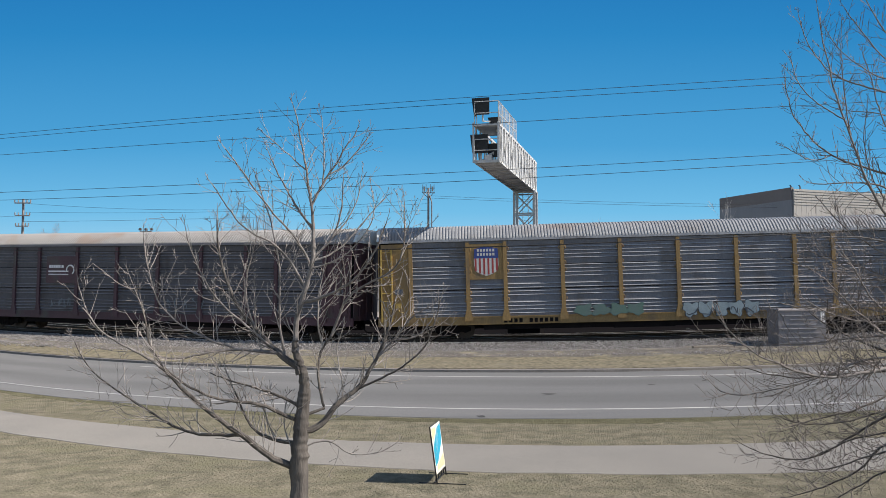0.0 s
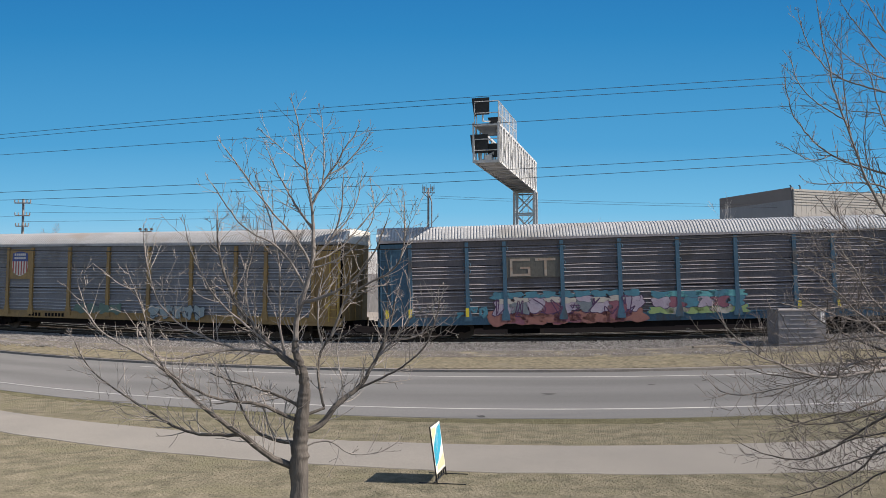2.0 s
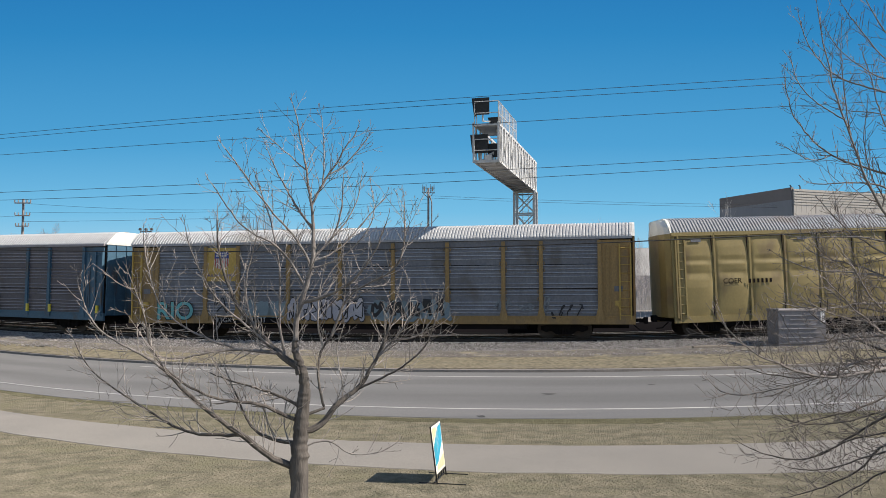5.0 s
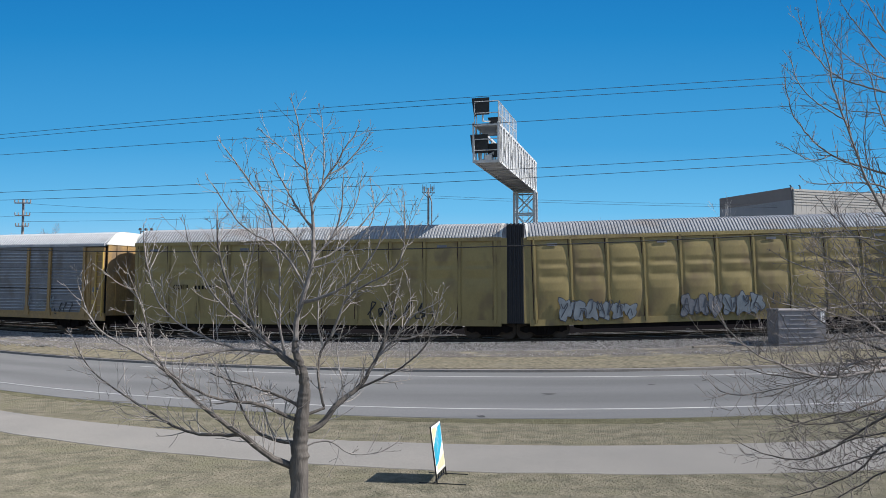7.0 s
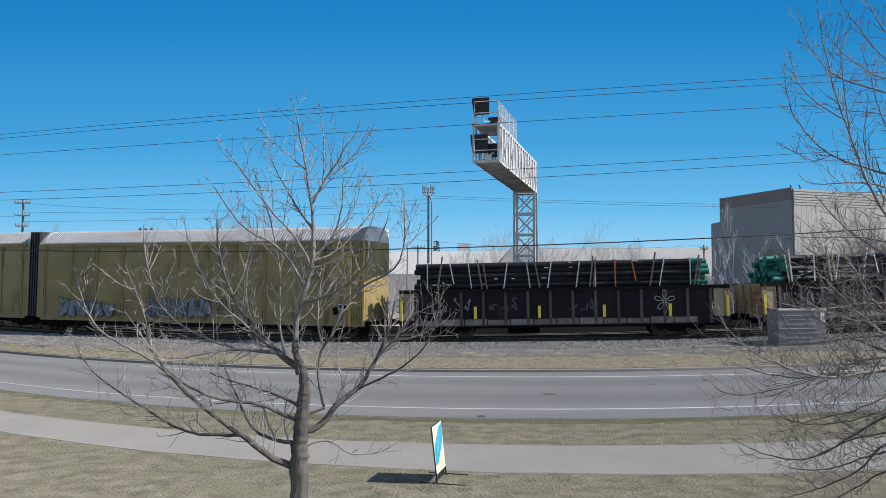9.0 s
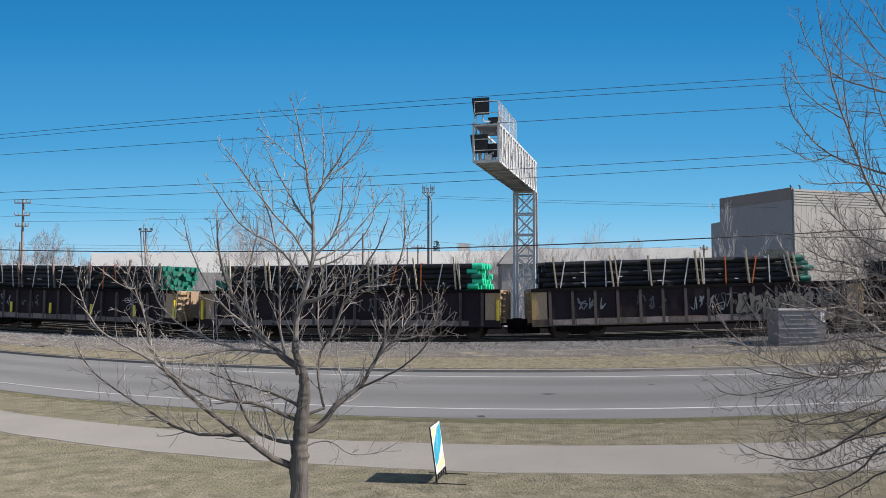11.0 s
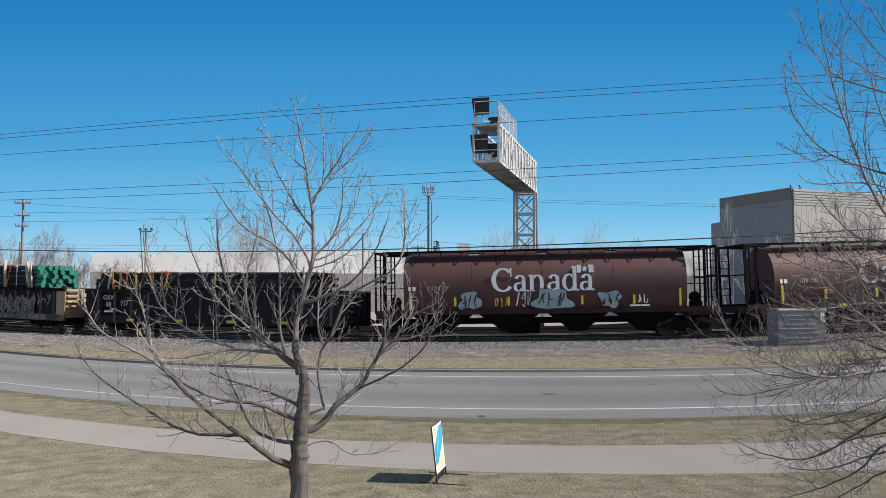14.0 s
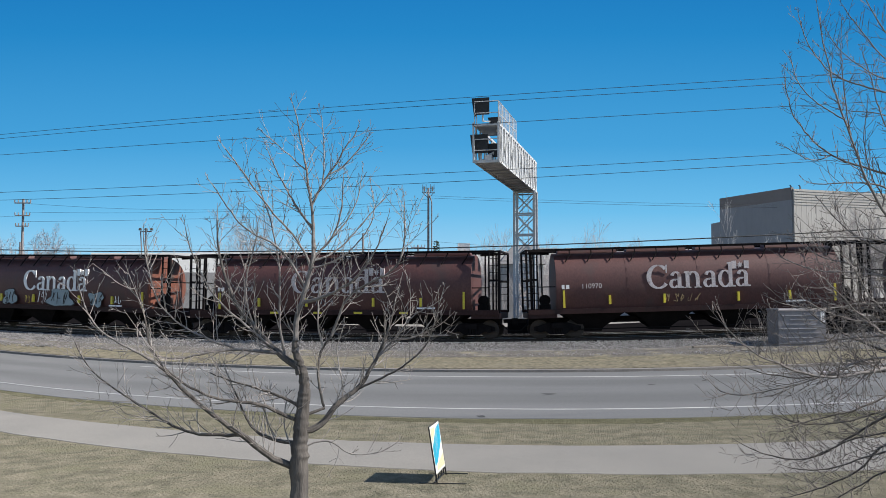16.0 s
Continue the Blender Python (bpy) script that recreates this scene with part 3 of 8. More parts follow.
def ribbed_panel(w, z0, z1, y):
    """Horizontally ribbed sheet, w wide, its face at y: runs of ribs between flat bands. Slot 1 is the ribs' crests,
    sky light put into their colour.
    """
    seams = [z0 + (z1 - z0) * 0.36, z0 + (z1 - z0) * 0.68]
    prof, slots, z, k = [(y, z0)], [], z0 + 0.1, 0
    while z < z1 - 0.14:
        if seams and seams[0] < z - 0.03:
            q = seams.pop(0)
            q = min(q, z - 0.04)
            prof += [(y, q - 0.03), (y - 0.012, q - 0.029), (y - 0.012, q), (y, q + 0.001)]
            slots += [0, 2, 2, 2]
        # crest and upper slope take the paler slot, as if catching the sky
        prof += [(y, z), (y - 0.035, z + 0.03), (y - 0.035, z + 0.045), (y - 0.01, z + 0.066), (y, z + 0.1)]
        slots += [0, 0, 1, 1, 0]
        k += 1
        z += 0.178 if k % 4 else 0.36
    prof += [(y, z1), (y + 0.05, z1), (y + 0.05, z0)]
    slots += [0, 0, 0, 0]
    g = Geo()
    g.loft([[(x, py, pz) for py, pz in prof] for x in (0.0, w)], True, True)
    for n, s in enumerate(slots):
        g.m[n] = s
    return g


def arched_roof(car, length, apex, eave, half, material, label, pitch=0.158, wave=0.034, name="roof", inset=0.1):
    """Cross-ribbed sheet roof with sloping shoulders."""
    g = Geo()
    x0, x1 = -length / 2 + inset, length / 2 - inset
    prof = [(-half, eave), (-half + 0.03, eave + 0.06), (-half + 0.34, eave + 0.36), (-half + 0.66, apex - 0.17), (-half + 1.0, apex - 0.06), (0, apex)]
    prof = prof + [(-y, z) for y, z in prof[-2::-1]]
    n = int((x1 - x0) / pitch)
    rings = []
    # broad crests between narrow grooves
    for i in range(4 * n + 1):
        x = x0 + (x1 - x0) * (i // 4 + (0.0, 0.14, 0.64, 0.78)[i % 4]) / n
        d = wave if i % 4 in (1, 2) else 0.0
        rings.append([(x, y * (1 + d / half), z + d * (0.8 if k not in (0, len(prof) - 1) else 0)) for k, (y, z) in enumerate(prof)])
    g.loft(rings, closed=False)
    part(name, g, material, car, label)
    for sgn in (-1, 1):
        e = Geo()
        xa, xb = sgn * (length / 2 - max(inset, 0.12)), sgn * (length / 2 + 0.02)
        outline = [(-half + 0.02, eave), (-half + 0.3, eave + 0.34), (-half + 0.62, apex - 0.16), (-half + 1.0, apex - 0.03), (half - 0.25, apex - 0.03), (half - 0.03, apex - 0.12), (half - 0.03, eave)]
        e.loft([[(xa, y, z) for y, z in outline], [(xb, y, z) for y, z in outline]], True, True)
        part("roof_end", e, M_CAP, car, "white sheet-metal roof end")


def end_wall(car, x, sgn, half, z0, z1, material):
    g = Geo()
    xa, xb = x - sgn * 0.06, x
    g.box(min(xa, xb), max(xa, xb), -half + 0.12, half - 0.12, z0, z1)
    for y in (-0.75, 0.0, 0.75):
        g.box(min(xb, xb + sgn * 0.05), max(xb, xb + sgn * 0.05), y - 0.05, y + 0.05, z0, z1)
    return part("end_door", g, material, car)


BAYS = [1.5, 2.83, 1.86, 2.83, 2.83, 2.83, 2.83, 2.83, 1.86, 2.83, 1.5]


def autorack(s, label, paint_m, panel_m, rib_m, roof_m, roof_label, tag="bi-level car carriers"):
    L = 26.85
    car = thing("autorack_car", label, "railway wagon", tag)
    lo, hi, y = 1.12, 4.84, -1.5
    x = -sum(BAYS) / 2
    cache = {}
    core = Geo()
    core.box(-L / 2 + 0.1, L / 2 - 0.1, -1.42, 1.42, 0.95, 4.9)
    part("inner_shell", core, M_UNDER, car)
    post_g = Geo()
    post_g.prism([(-0.21, 0.9), (0.21, 0.9), (0.2, 1.1), (0.1, 1.5), (0.09, 4.8), (-0.09, 4.8), (-0.1, 1.5), (-0.2, 1.1)], -1.62, -1.5)
    post_m = post_g.mesh("post", [paint_m])
    clamp_g = Geo()
    for sx in (-1, 1):
        for z in (1.95, 2.3, 3.35, 3.7, 4.45):
            clamp_g.tube([(sx * 0.09, -1.56, z - 0.09), (sx * 0.17, -1.57, z - 0.05), (sx * 0.17, -1.57, z + 0.05), (sx * 0.09, -1.56, z + 0.09)], 0.018, 4)
    clamp_m = clamp_g.mesh("panel_clamps", [paint_m])
    mids = []
    for i, w in enumerate(BAYS):
        mids.append(x + w / 2)
        if i not in (0, len(BAYS) - 1):
            if w not in cache:
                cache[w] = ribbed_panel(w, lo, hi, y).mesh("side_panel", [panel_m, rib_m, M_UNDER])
            part("side_panel", cache[w], None, car, m=pose(x, 0, 0))
            back = part("side_panel", cache[w], None, car, m=pose(x + w, 0, 0, 0, 0, 180))
        else:
            g = Geo()
            g.box(x + 0.02, x + w - 0.02, y - 0.01, y + 0.08, 0.95, 4.8)
            g.box(x + 0.3, x + w - 0.15, y - 0.03, y - 0.01, 1.3, 4.55)
            part("end_panel", g, paint_m, car)
            frame_g = Geo()
            for fx in (x + 0.3, x + w - 0.21):
                frame_g.box(fx, fx + 0.06, y - 0.05, y - 0.03, 1.3, 4.55)
            frame_g.box(x + 0.36, x + w - 0.21, y - 0.05, y - 0.03, 4.47, 4.53)
            frame_g.tube([(x + 0.5, y - 0.06, 1.4), (x + 0.5, y - 0.06, 4.4)], 0.022, 6)
            part("door_frame", frame_g, paint_m, car)
            plate = Geo()
            plate.box(x + 0.68, x + 1.08, y - 0.04, y - 0.03, 2.3, 2.56)
            part("data_plate", plate, M_PANEL, car, "small unreadable stencilled plate")
            box_g = Geo()
            box_g.box(x + 0.72, x + 1.0, y - 0.12, y - 0.03, 1.62, 1.86)
            box_g.tube([(x + 0.86, y - 0.1, 1.62), (x + 0.92, y - 0.12, 1.45), (x + 1.1, y - 0.1, 1.4)], 0.02, 5)
            part("latch_box", box_g, M_LADDER if paint_m == M_YELLOW else paint_m, car)
            g2 = Geo()
            g2.box(x + 0.02, x + w - 0.02, 1.42, 1.51, 0.95, 4.8)
            part("end_panel", g2, paint_m, car)
        if 0 < i:
            part("post", post_m, None, car, m=pose(x, 0, 0))
            part("post", post_m, None, car, m=pose(x, 0, 0, 0, 0, 180))
            if 1 < i < len(BAYS) - 1:
                part("panel_clamps", clamp_m, None, car, m=pose(x, 0, 0))
        x += w
    for sd in (-1, 1):
        g = Geo()
        g.box(-L / 2, L / 2, min(sd * 1.44, sd * 1.56), max(sd * 1.44, sd * 1.56), 0.72, 1.12)
        g.box(-L / 2, L / 2, min(sd * 1.5, sd * 1.6), max(sd * 1.5, sd * 1.6), 1.07, 1.13)
        part("side_sill", g, paint_m, car)
        r = Geo()
        r.box(-L / 2 + 0.1, L / 2 - 0.1, min(sd * 1.46, sd * 1.6), max(sd * 1.46, sd * 1.6), 4.86, 4.98)
        part("top_rail", r, rib_m, car)
    under = Geo()
    under.box(-L / 2 + 0.3, L / 2 - 0.3, -0.5, 0.5, 0.5, 0.95)
    under.box(-8.2, 8.2, -1.36, 1.36, 0.46, 0.95)
    under.box(-L / 2 + 0.3, L / 2 - 0.3, -1.4, 1.4, 0.76, 0.95)
    under.box(-1.8, 1.2, -1.4, -0.5, 0.42, 0.85)
    under.tube([(-4.5, -0.9, 0.66), (-3.2, -0.9, 0.66)], 0.2, 10)
    part("underframe", under, M_UNDER, car)
    arched_roof(car, L, 5.74, 4.96, 1.55, roof_m, roof_label)
    for sgn in (-1, 1):
        end_wall(car, sgn * (L / 2 - 0.02), sgn, 1.5, 1.0, 4.95, paint_m)
        xe = sgn * (L / 2 - 0.45)
        ladder(car, xe - 0.26, xe + 0.26, -1.53, 0.95, 4.6, M_LADDER if paint_m == M_YELLOW else paint_m)
        coupler(car, sgn * (L / 2 - 0.1), sgn)
        bogie(car, sgn * 10.0)
    CARS.append((car, s, 9.2))
    return car, mids


def shield(car, x, z, h):
    """A heraldic shield in blue over red and white stripes, unlettered."""
    w = h * 0.42
    top = Geo()
    top.prism([(-w, 0.1 * h), (-0.95 * w, 0.42 * h), (-0.6 * w, 0.46 * h), (-0.3 * w, 0.5 * h), (0.3 * w, 0.5 * h), (0.6 * w, 0.46 * h), (0.95 * w, 0.42 * h), (w, 0.1 * h)], -0.006, 0)
    white = Geo()
    white.prism([(-w, 0.1 * h), (w, 0.1 * h), (w, -0.15 * h), (0.8 * w, -0.36 * h), (0.4 * w, -0.45 * h), (0, -0.5 * h), (-0.4 * w, -0.45 * h), (-0.8 * w, -0.36 * h), (-w, -0.15 * h)], -0.004, 0)
    badge = part("emblem", white, M_SHIELD_WHITE, car, "faded red, white and blue shield", m=pose(x, -1.585, z))
    part("shield_top", top, M_SHIELD_BLUE, badge)
    for k in range(6):
        sx = (-0.86 + k * 0.345) * w
        b = Geo()
        low = -0.5 + 0.2 * (abs(sx) / w) ** 2
        b.box(sx - 0.075 * w, sx + 0.075 * w, -0.007, -0.002, low * h * 0.92, 0.1 * h)
        part("stripe", b, M_SHIELD_RED, badge)
    for k in range(2):
        b = Geo()
        for q in range(6):
            b.box((-0.74 + 0.25 * q) * w, (-0.57 + 0.25 * q) * w, -0.009, -0.005, (0.19 + 0.14 * k) * h, (0.28 + 0.14 * k) * h)
        part("letter_bars", b, M_SHIELD_WHITE, badge)


def bars(car, x, y, z, widths, h, material, gap=0.04, label="unreadable lettering"):
    """Writing that cannot be read, as plain bars."""
    for w in widths:
        g = Geo()
        g.box(x, x + w, y - 0.006, y, z, z + h)
        part("letter_bar", g, material, car, label)
        x += w + gap


def blob(car, x, y, z, w, h, material, seed, label, edge=M_BLACKSPRAY, n=28):
    """A sprayed balloon letter: an uneven rounded shape with a dark outline."""
    rnd = random.Random(seed)
    ph = [rnd.uniform(0, 6.28) for _ in range(4)]

    def out(k):
        o = []
        for i in range(n):
            a = i * 2 * math.pi / n
            r = 1 + 0.16 * math.sin(3 * a + ph[0]) + 0.12 * math.sin(5 * a + ph[1]) + 0.06 * math.sin(8 * a + ph[2])
            sq = max(abs(math.cos(a)), abs(math.sin(a))) ** -0.7
            o.append((x + k * w / 2 * r * sq * math.cos(a) * 0.85, z + k * h / 2 * r * sq * math.sin(a) * 0.85))
        return o
    g = Geo()
    g.prism(out(1.0), y - 0.004, y)
    p = part("graffiti", g, edge, car, label)
    g2 = Geo()
    g2.prism(out(0.92), y - 0.007, y - 0.003)
    part("fill", g2, material, p)


def scrawl(car, x, y, z, w, h, material, seed, label, thick=0.045, letters=5):
    """Sprayed strokes that spell nothing: one bent ribbon for each letter."""
    rnd = random.Random(seed)
    step = w / letters
    for k in range(letters):
        cx = x + (k + 0.5) * step
        pts = [(cx - step * 0.38, z + rnd.uniform(0, 0.3) * h)]
        for j in range(rnd.randint(4, 6)):
            q = (cx + rnd.uniform(-0.46, 0.46) * step, z + rnd.choice((0.03, 0.5, 0.95, rnd.random())) * h)
            if abs(q[0] - pts[-1][0]) + abs(q[1] - pts[-1][1]) > 0.12:
                pts.append(q)
        soft = []
        for a, b in zip(pts, pts[1:]):
            soft += [(a[0] * (1 - f) + b[0] * f, a[1] * (1 - f) + b[1] * f) for f in (0.12, 0.5, 0.88)]
        g = Geo()
        g.tube([(px, y, pz) for px, pz in soft], thick / 2, 4)
        g.v = [(vx, y - 0.004 + (vy - y) * 0.06, vz) for vx, vy, vz in g.v]
        part("graffiti", g, material, car, label)


def build_autoracks():
    # brown car
    car, mids = autorack(-17.9, "dark brown enclosed car-carrying railway wagon with grimy grey panels", M_MAROON, M_PANEL_DARK, M_RIB_DARK, M_ROOF_OLD, "weathered grey ribbed roof")
    g = Geo()
    g.box(-1.1, 1.1, -1.575, -1.5, 2.75, 4.3)
    board = mids[3] + 0.25
    part("sign_panel", g, M_MAROON, car, m=pose(board, 0, 0))
    bars(car, board - 0.9, -1.58, 3.62, [0.14, 0.14, 0.14, 0.14, 0.14, 0.06, 0.14], 0.17, M_LETTER, 0.03)
    bars(car, board - 0.95, -1.58, 3.38, [1.5], 0.08, M_LETTER)
    bars(car, board - 0.95, -1.58, 3.22, [1.5], 0.05, M_LETTER)
    g = Geo()
    pts = [(0.68 + 0.27 * math.cos(a), -1.58, 3.5 + 0.27 * math.sin(a)) for a in np.linspace(-0.9, 3.4, 14)]
    g.tube(pts, 0.04, 6)
    part("emblem", g, M_LETTER, car, "white ring emblem", m=pose(board, 0, 0))
    bars(car, -13.0, -1.567, 0.85, [0.18] * 4 + [0.05] + [0.16] * 6, 0.17, M_LETTER, 0.05)
    scrawl(car, 2.0, -1.56, 1.3, 2.6, 0.7, M_SILVER, 4, "pale sprayed scrawl")
    scrawl(car, -6.2, -1.56, 1.35, 1.6, 0.55, M_SILVER, 5, "pale sprayed scrawl")

    # yellow car with dull roof
    car, mids = autorack(10.27, "faded yellow enclosed car-carrying railway wagon with grey panels", M_YELLOW, M_PANEL, M_RIB, M_ROOF_DULL, "galvanised ribbed roof")
    g = Geo()
    g.box(-0.93, 0.93, -1.575, -1.5, 2.95, 4.72)
    part("sign_panel", g, M_YELLOW, car, m=pose(mids[2], 0, 0))
    shield(car, mids[2], 3.85, 1.45)
    bars(car, -7.2, -1.57, 0.8, [0.16] * 4, 0.2, M_UNDER, 0.09)
    bars(car, -5.95, -1.57, 0.8, [0.16] * 6, 0.2, M_UNDER, 0.09)
    M_GREENHAZE = mat("green_spray_haze", (0.1, 0.19, 0.15), (0.13, 0.17, 0.17), rough=0.7, scale=1.5)
    M_BLUEGREY = mat("blue_grey_outline", (0.07, 0.09, 0.12), rough=0.7)
    for k in range(4):
        blob(car, -3.3 + k * 0.85, -1.62, 1.32, 0.95, 0.62, M_GREENHAZE, 171 + k, "faint green sprayed letters", M_GREENHAZE)
    for k in range(5):
        blob(car, 1.9 + k * 0.74, -1.63, 1.25, 0.84, 0.82, M_PALEBLUE, 176 + k, "pale blue sprayed balloon letters", M_BLUEGREY)
    scrawl(car, 1.6, -1.641, 0.95, 3.6, 0.7, M_BLUEGREY, 9, "dark strokes inside sprayed letters", 0.05, 5)

    # blue car
    car, mids = autorack(39.0, "blue enclosed car-carrying railway wagon with brownish panels", M_BLUE, M_PANEL_BROWN, M_RIB_BROWN, M_ROOF, "bright galvanised ribbed roof")
    M_OLIVE = paint("olive_grey_board", (0.12, 0.115, 0.1), (0.1, 0.095, 0.085))
    M_RUSTY = mat("rusted_lettering", (0.4, 0.35, 0.31), (0.31, 0.22, 0.16), rough=0.8, scale=4, stain=(0.26, 0.13, 0.08), stain_scale=5, stain_at=0.58)
    g = Geo()
    g.box(-1.32, 1.32, -1.59, -1.5, 3.0, 4.0)
    part("sign_panel", g, M_OLIVE, car, m=pose(mids[3], 0, 0))
    for sx, rows in ((-1.15, ((0, 0.75, 1.0, 0.12), (0.12, 0.0, 0.76, 0.12), (0, 0.0, 0.12, 0.75), (0.5, 0.36, 0.5, 0.1), (0.88, 0.0, 0.12, 0.36))), (0.1, ((0, 0.75, 1.0, 0.12), (0.44, 0.0, 0.12, 0.75)))):
        for ox, oz, w, h in rows:
            g = Geo()
            g.box(sx + ox, sx + ox + w, -1.6, -1.585, 3.06 + oz, 3.06 + oz + h)
            part("emblem_bar", g, M_RUSTY, car, "rusted angular emblem", m=pose(mids[3], 0, 0))
    M_CREAM = mat("cream_spray", (0.5, 0.46, 0.4), (0.4, 0.36, 0.34), rough=0.7, scale=2)
    M_LIME = mat("lime_spray", (0.3, 0.4, 0.16), (0.22, 0.32, 0.14), rough=0.7, scale=2)
    M_DULLRED = mat("dull_red_spray", (0.34, 0.15, 0.12), (0.26, 0.11, 0.105), rough=0.7, scale=2)
    M_LILAC = mat("lilac_spray", (0.44, 0.39, 0.46), (0.33, 0.26, 0.34), rough=0.7, scale=2)
    M_TEAL = mat("teal_spray", (0.06, 0.22, 0.3), (0.06, 0.17, 0.23), rough=0.7, scale=2)
    M_MAGROSE = mat("rose_spray", (0.27, 0.1, 0.14), (0.2, 0.07, 0.1), rough=0.7, scale=2)
    M_PURPLE = mat("purple_spray", (0.09, 0.04, 0.11), rough=0.7)
    for k in range(9):
        blob(car, -7.3 + k * 0.8, -1.6, 1.0 + 0.04 * (k % 2), 1.7, 0.75, (M_DULLRED, M_MAGROSE, M_DULLRED)[k % 3], 21 + k, "dull red sprayed base of graffiti", M_DULLRED)
    for k in range(9):
        blob(car, -7.2 + k * 0.8, -1.606, 1.52 + 0.05 * (k % 3), 1.15, 0.85, (M_LILAC, M_SILVER, M_LILAC, M_MAGROSE)[k % 4], 41 + k, "lilac sprayed balloon letters", M_PURPLE)
        blob(car, -7.1 + k * 0.78, -1.609, 1.82 + 0.05 * (k % 2), 0.9, 0.34, (M_CREAM, M_CREAM, M_LILAC)[k % 3], 81 + k, "cream sprayed letter tops", M_PURPLE)
        blob(car, -7.4 + k * 0.82, -1.601, 2.1, 0.9, 0.42, M_TEAL, 61 + k, "teal sprayed cloud", M_TEAL)
    scrawl(car, -7.6, -1.62, 1.05, 7.0, 0.95, M_PURPLE, 25, "dark purple sprayed strokes over paint", 0.05, 8)
    scrawl(car, -9.6, -1.61, 1.0, 1.8, 0.6, M_TEAL, 28, "teal sprayed haze", 0.12, 3)
    scrawl(car, -11.4, -1.56, 1.35, 1.5, 0.4, M_SILVER, 26, "pale sprayed scrawl", 0.03)
    for k in range(6):
        blob(car, 0.55 + k * 0.72, -1.6, 1.25, 1.5, 0.5, (M_LIME, M_CREAM, M_LIME)[k % 3], 101 + k, "lime sprayed letters", M_TEAL)
        blob(car, 0.55 + k * 0.72, -1.604, 1.6, 1.1, 0.6, (M_LILAC, M_MAGROSE, M_TEAL)[k % 3], 111 + k, "lilac and magenta sprayed letters", M_PURPLE)
        blob(car, 0.55 + k * 0.72, -1.601, 1.98, 1.2, 0.4, (M_TEAL, M_CYAN)[k % 2], 121 + k, "teal sprayed cloud", M_TEAL)
    for x in (-12.95, -11.8, -8.97, 7.2, 9.1, 12.95):
        g = Geo()
        g.box(x - 0.08, x + 0.08, -1.64, -1.55, 1.12, 1.55)
        part("reflector", g, M_REFLECT, car)

    # bright yellow car
    car, mids = autorack(67.8, "yellow enclosed car-carrying railway wagon with clean grey panels", M_YELLOW, M_PANEL, M_RIB, M_ROOF, "bright galvanised ribbed roof")
    g = Geo()
    g.box(-0.93, 0.93, -1.575, -1.5, 2.95, 4.72)
    M_SIGN = paint("bright_yellow_board", (0.5, 0.33, 0.085), (0.42, 0.28, 0.08), stain=(0.25, 0.17, 0.07), at=0.6)
    part("sign_panel", g, M_SIGN, car, m=pose(mids[2], 0, 0))
    shield(car, mids[2], 4.06, 0.98)
    lettering("lettering", "BUILDING AMERICA", 0.175, M_SHIELD_BLUE, car, mids[2] - 0.8, -1.58, 3.2, label="dark blue lettering")
    g = Geo()
    g.box(-8.45, -4.6, -1.575, -1.56, 0.74, 1.04)
    part("number_board", g, M_UNDER, car)
    lettering("lettering", "TTGX", 0.34, M_STENCIL, car, -8.3, -1.58, 0.78, label="white stencilled wagon mark")
    lettering("lettering", "983533", 0.34, M_STENCIL, car, -6.5, -1.58, 0.78, label="white stencilled wagon number")
    lettering("graffiti", "RIO", 1.3, M_BLACKSPRAY, car, -11.75, -1.632, 0.95, 0.004, 0.07, "cyan sprayed letters with dark outline")
    lettering("graffiti", "RIO", 1.3, M_CYAN, car, -11.75, -1.642, 0.95, 0.004, 0.022, "cyan sprayed letters with dark outline")
    M_HAZE = mat("blue_grey_spray_haze", (0.2, 0.27, 0.31), (0.14, 0.19, 0.22), rough=0.7, scale=1.5)
    M_LILACGREY = mat("lilac_grey_spray", (0.43, 0.42, 0.46), (0.31, 0.3, 0.34), rough=0.6, scale=1.5)
    for k in range(4):
        blob(car, -6.2 + k * 0.62, -1.57, 1.4, 0.85, 1.05, M_HAZE, 131 + k, "faded blue-grey sprayed letters", M_HAZE)
    scrawl(car, -8.4, -1.57, 1.15, 0.8, 1.0, M_BLACKSPRAY, 30, "black sprayed letter", 0.07, 1)
    for k in range(7):
        blob(car, -3.95 + k * 0.6, -1.632, 1.42, 0.72, 1.3, M_LILACGREY, 141 + k, "silver sprayed block letters with black outlines")
    scrawl(car, -4.2, -1.642, 0.95, 4.1, 1.0, M_BLACKSPRAY, 32, "black strokes inside sprayed letters", 0.06, 7)
    for k in range(6):
        blob(car, 0.6 + k * 0.68, -1.632, 1.4, 1.0, 1.15, M_HAZE, 151 + k, "pale blue sprayed ground of letters", M_HAZE)
    scrawl(car, 0.25, -1.644, 1.0, 4.0, 0.95, M_BLACKSPRAY, 33, "black sprayed letters on pale blue", 0.17, 6)
    scrawl(car, 6.5, -1.57, 1.3, 3.0, 0.8, M_SILVER, 35, "pale sprayed letters", 0.07, 5)
    scrawl(car, 9.3, -1.57, 1.0, 1.7, 0.7, M_BLACKSPRAY, 34, "black sprayed scrawl", 0.06, 4)


build_autoracks()


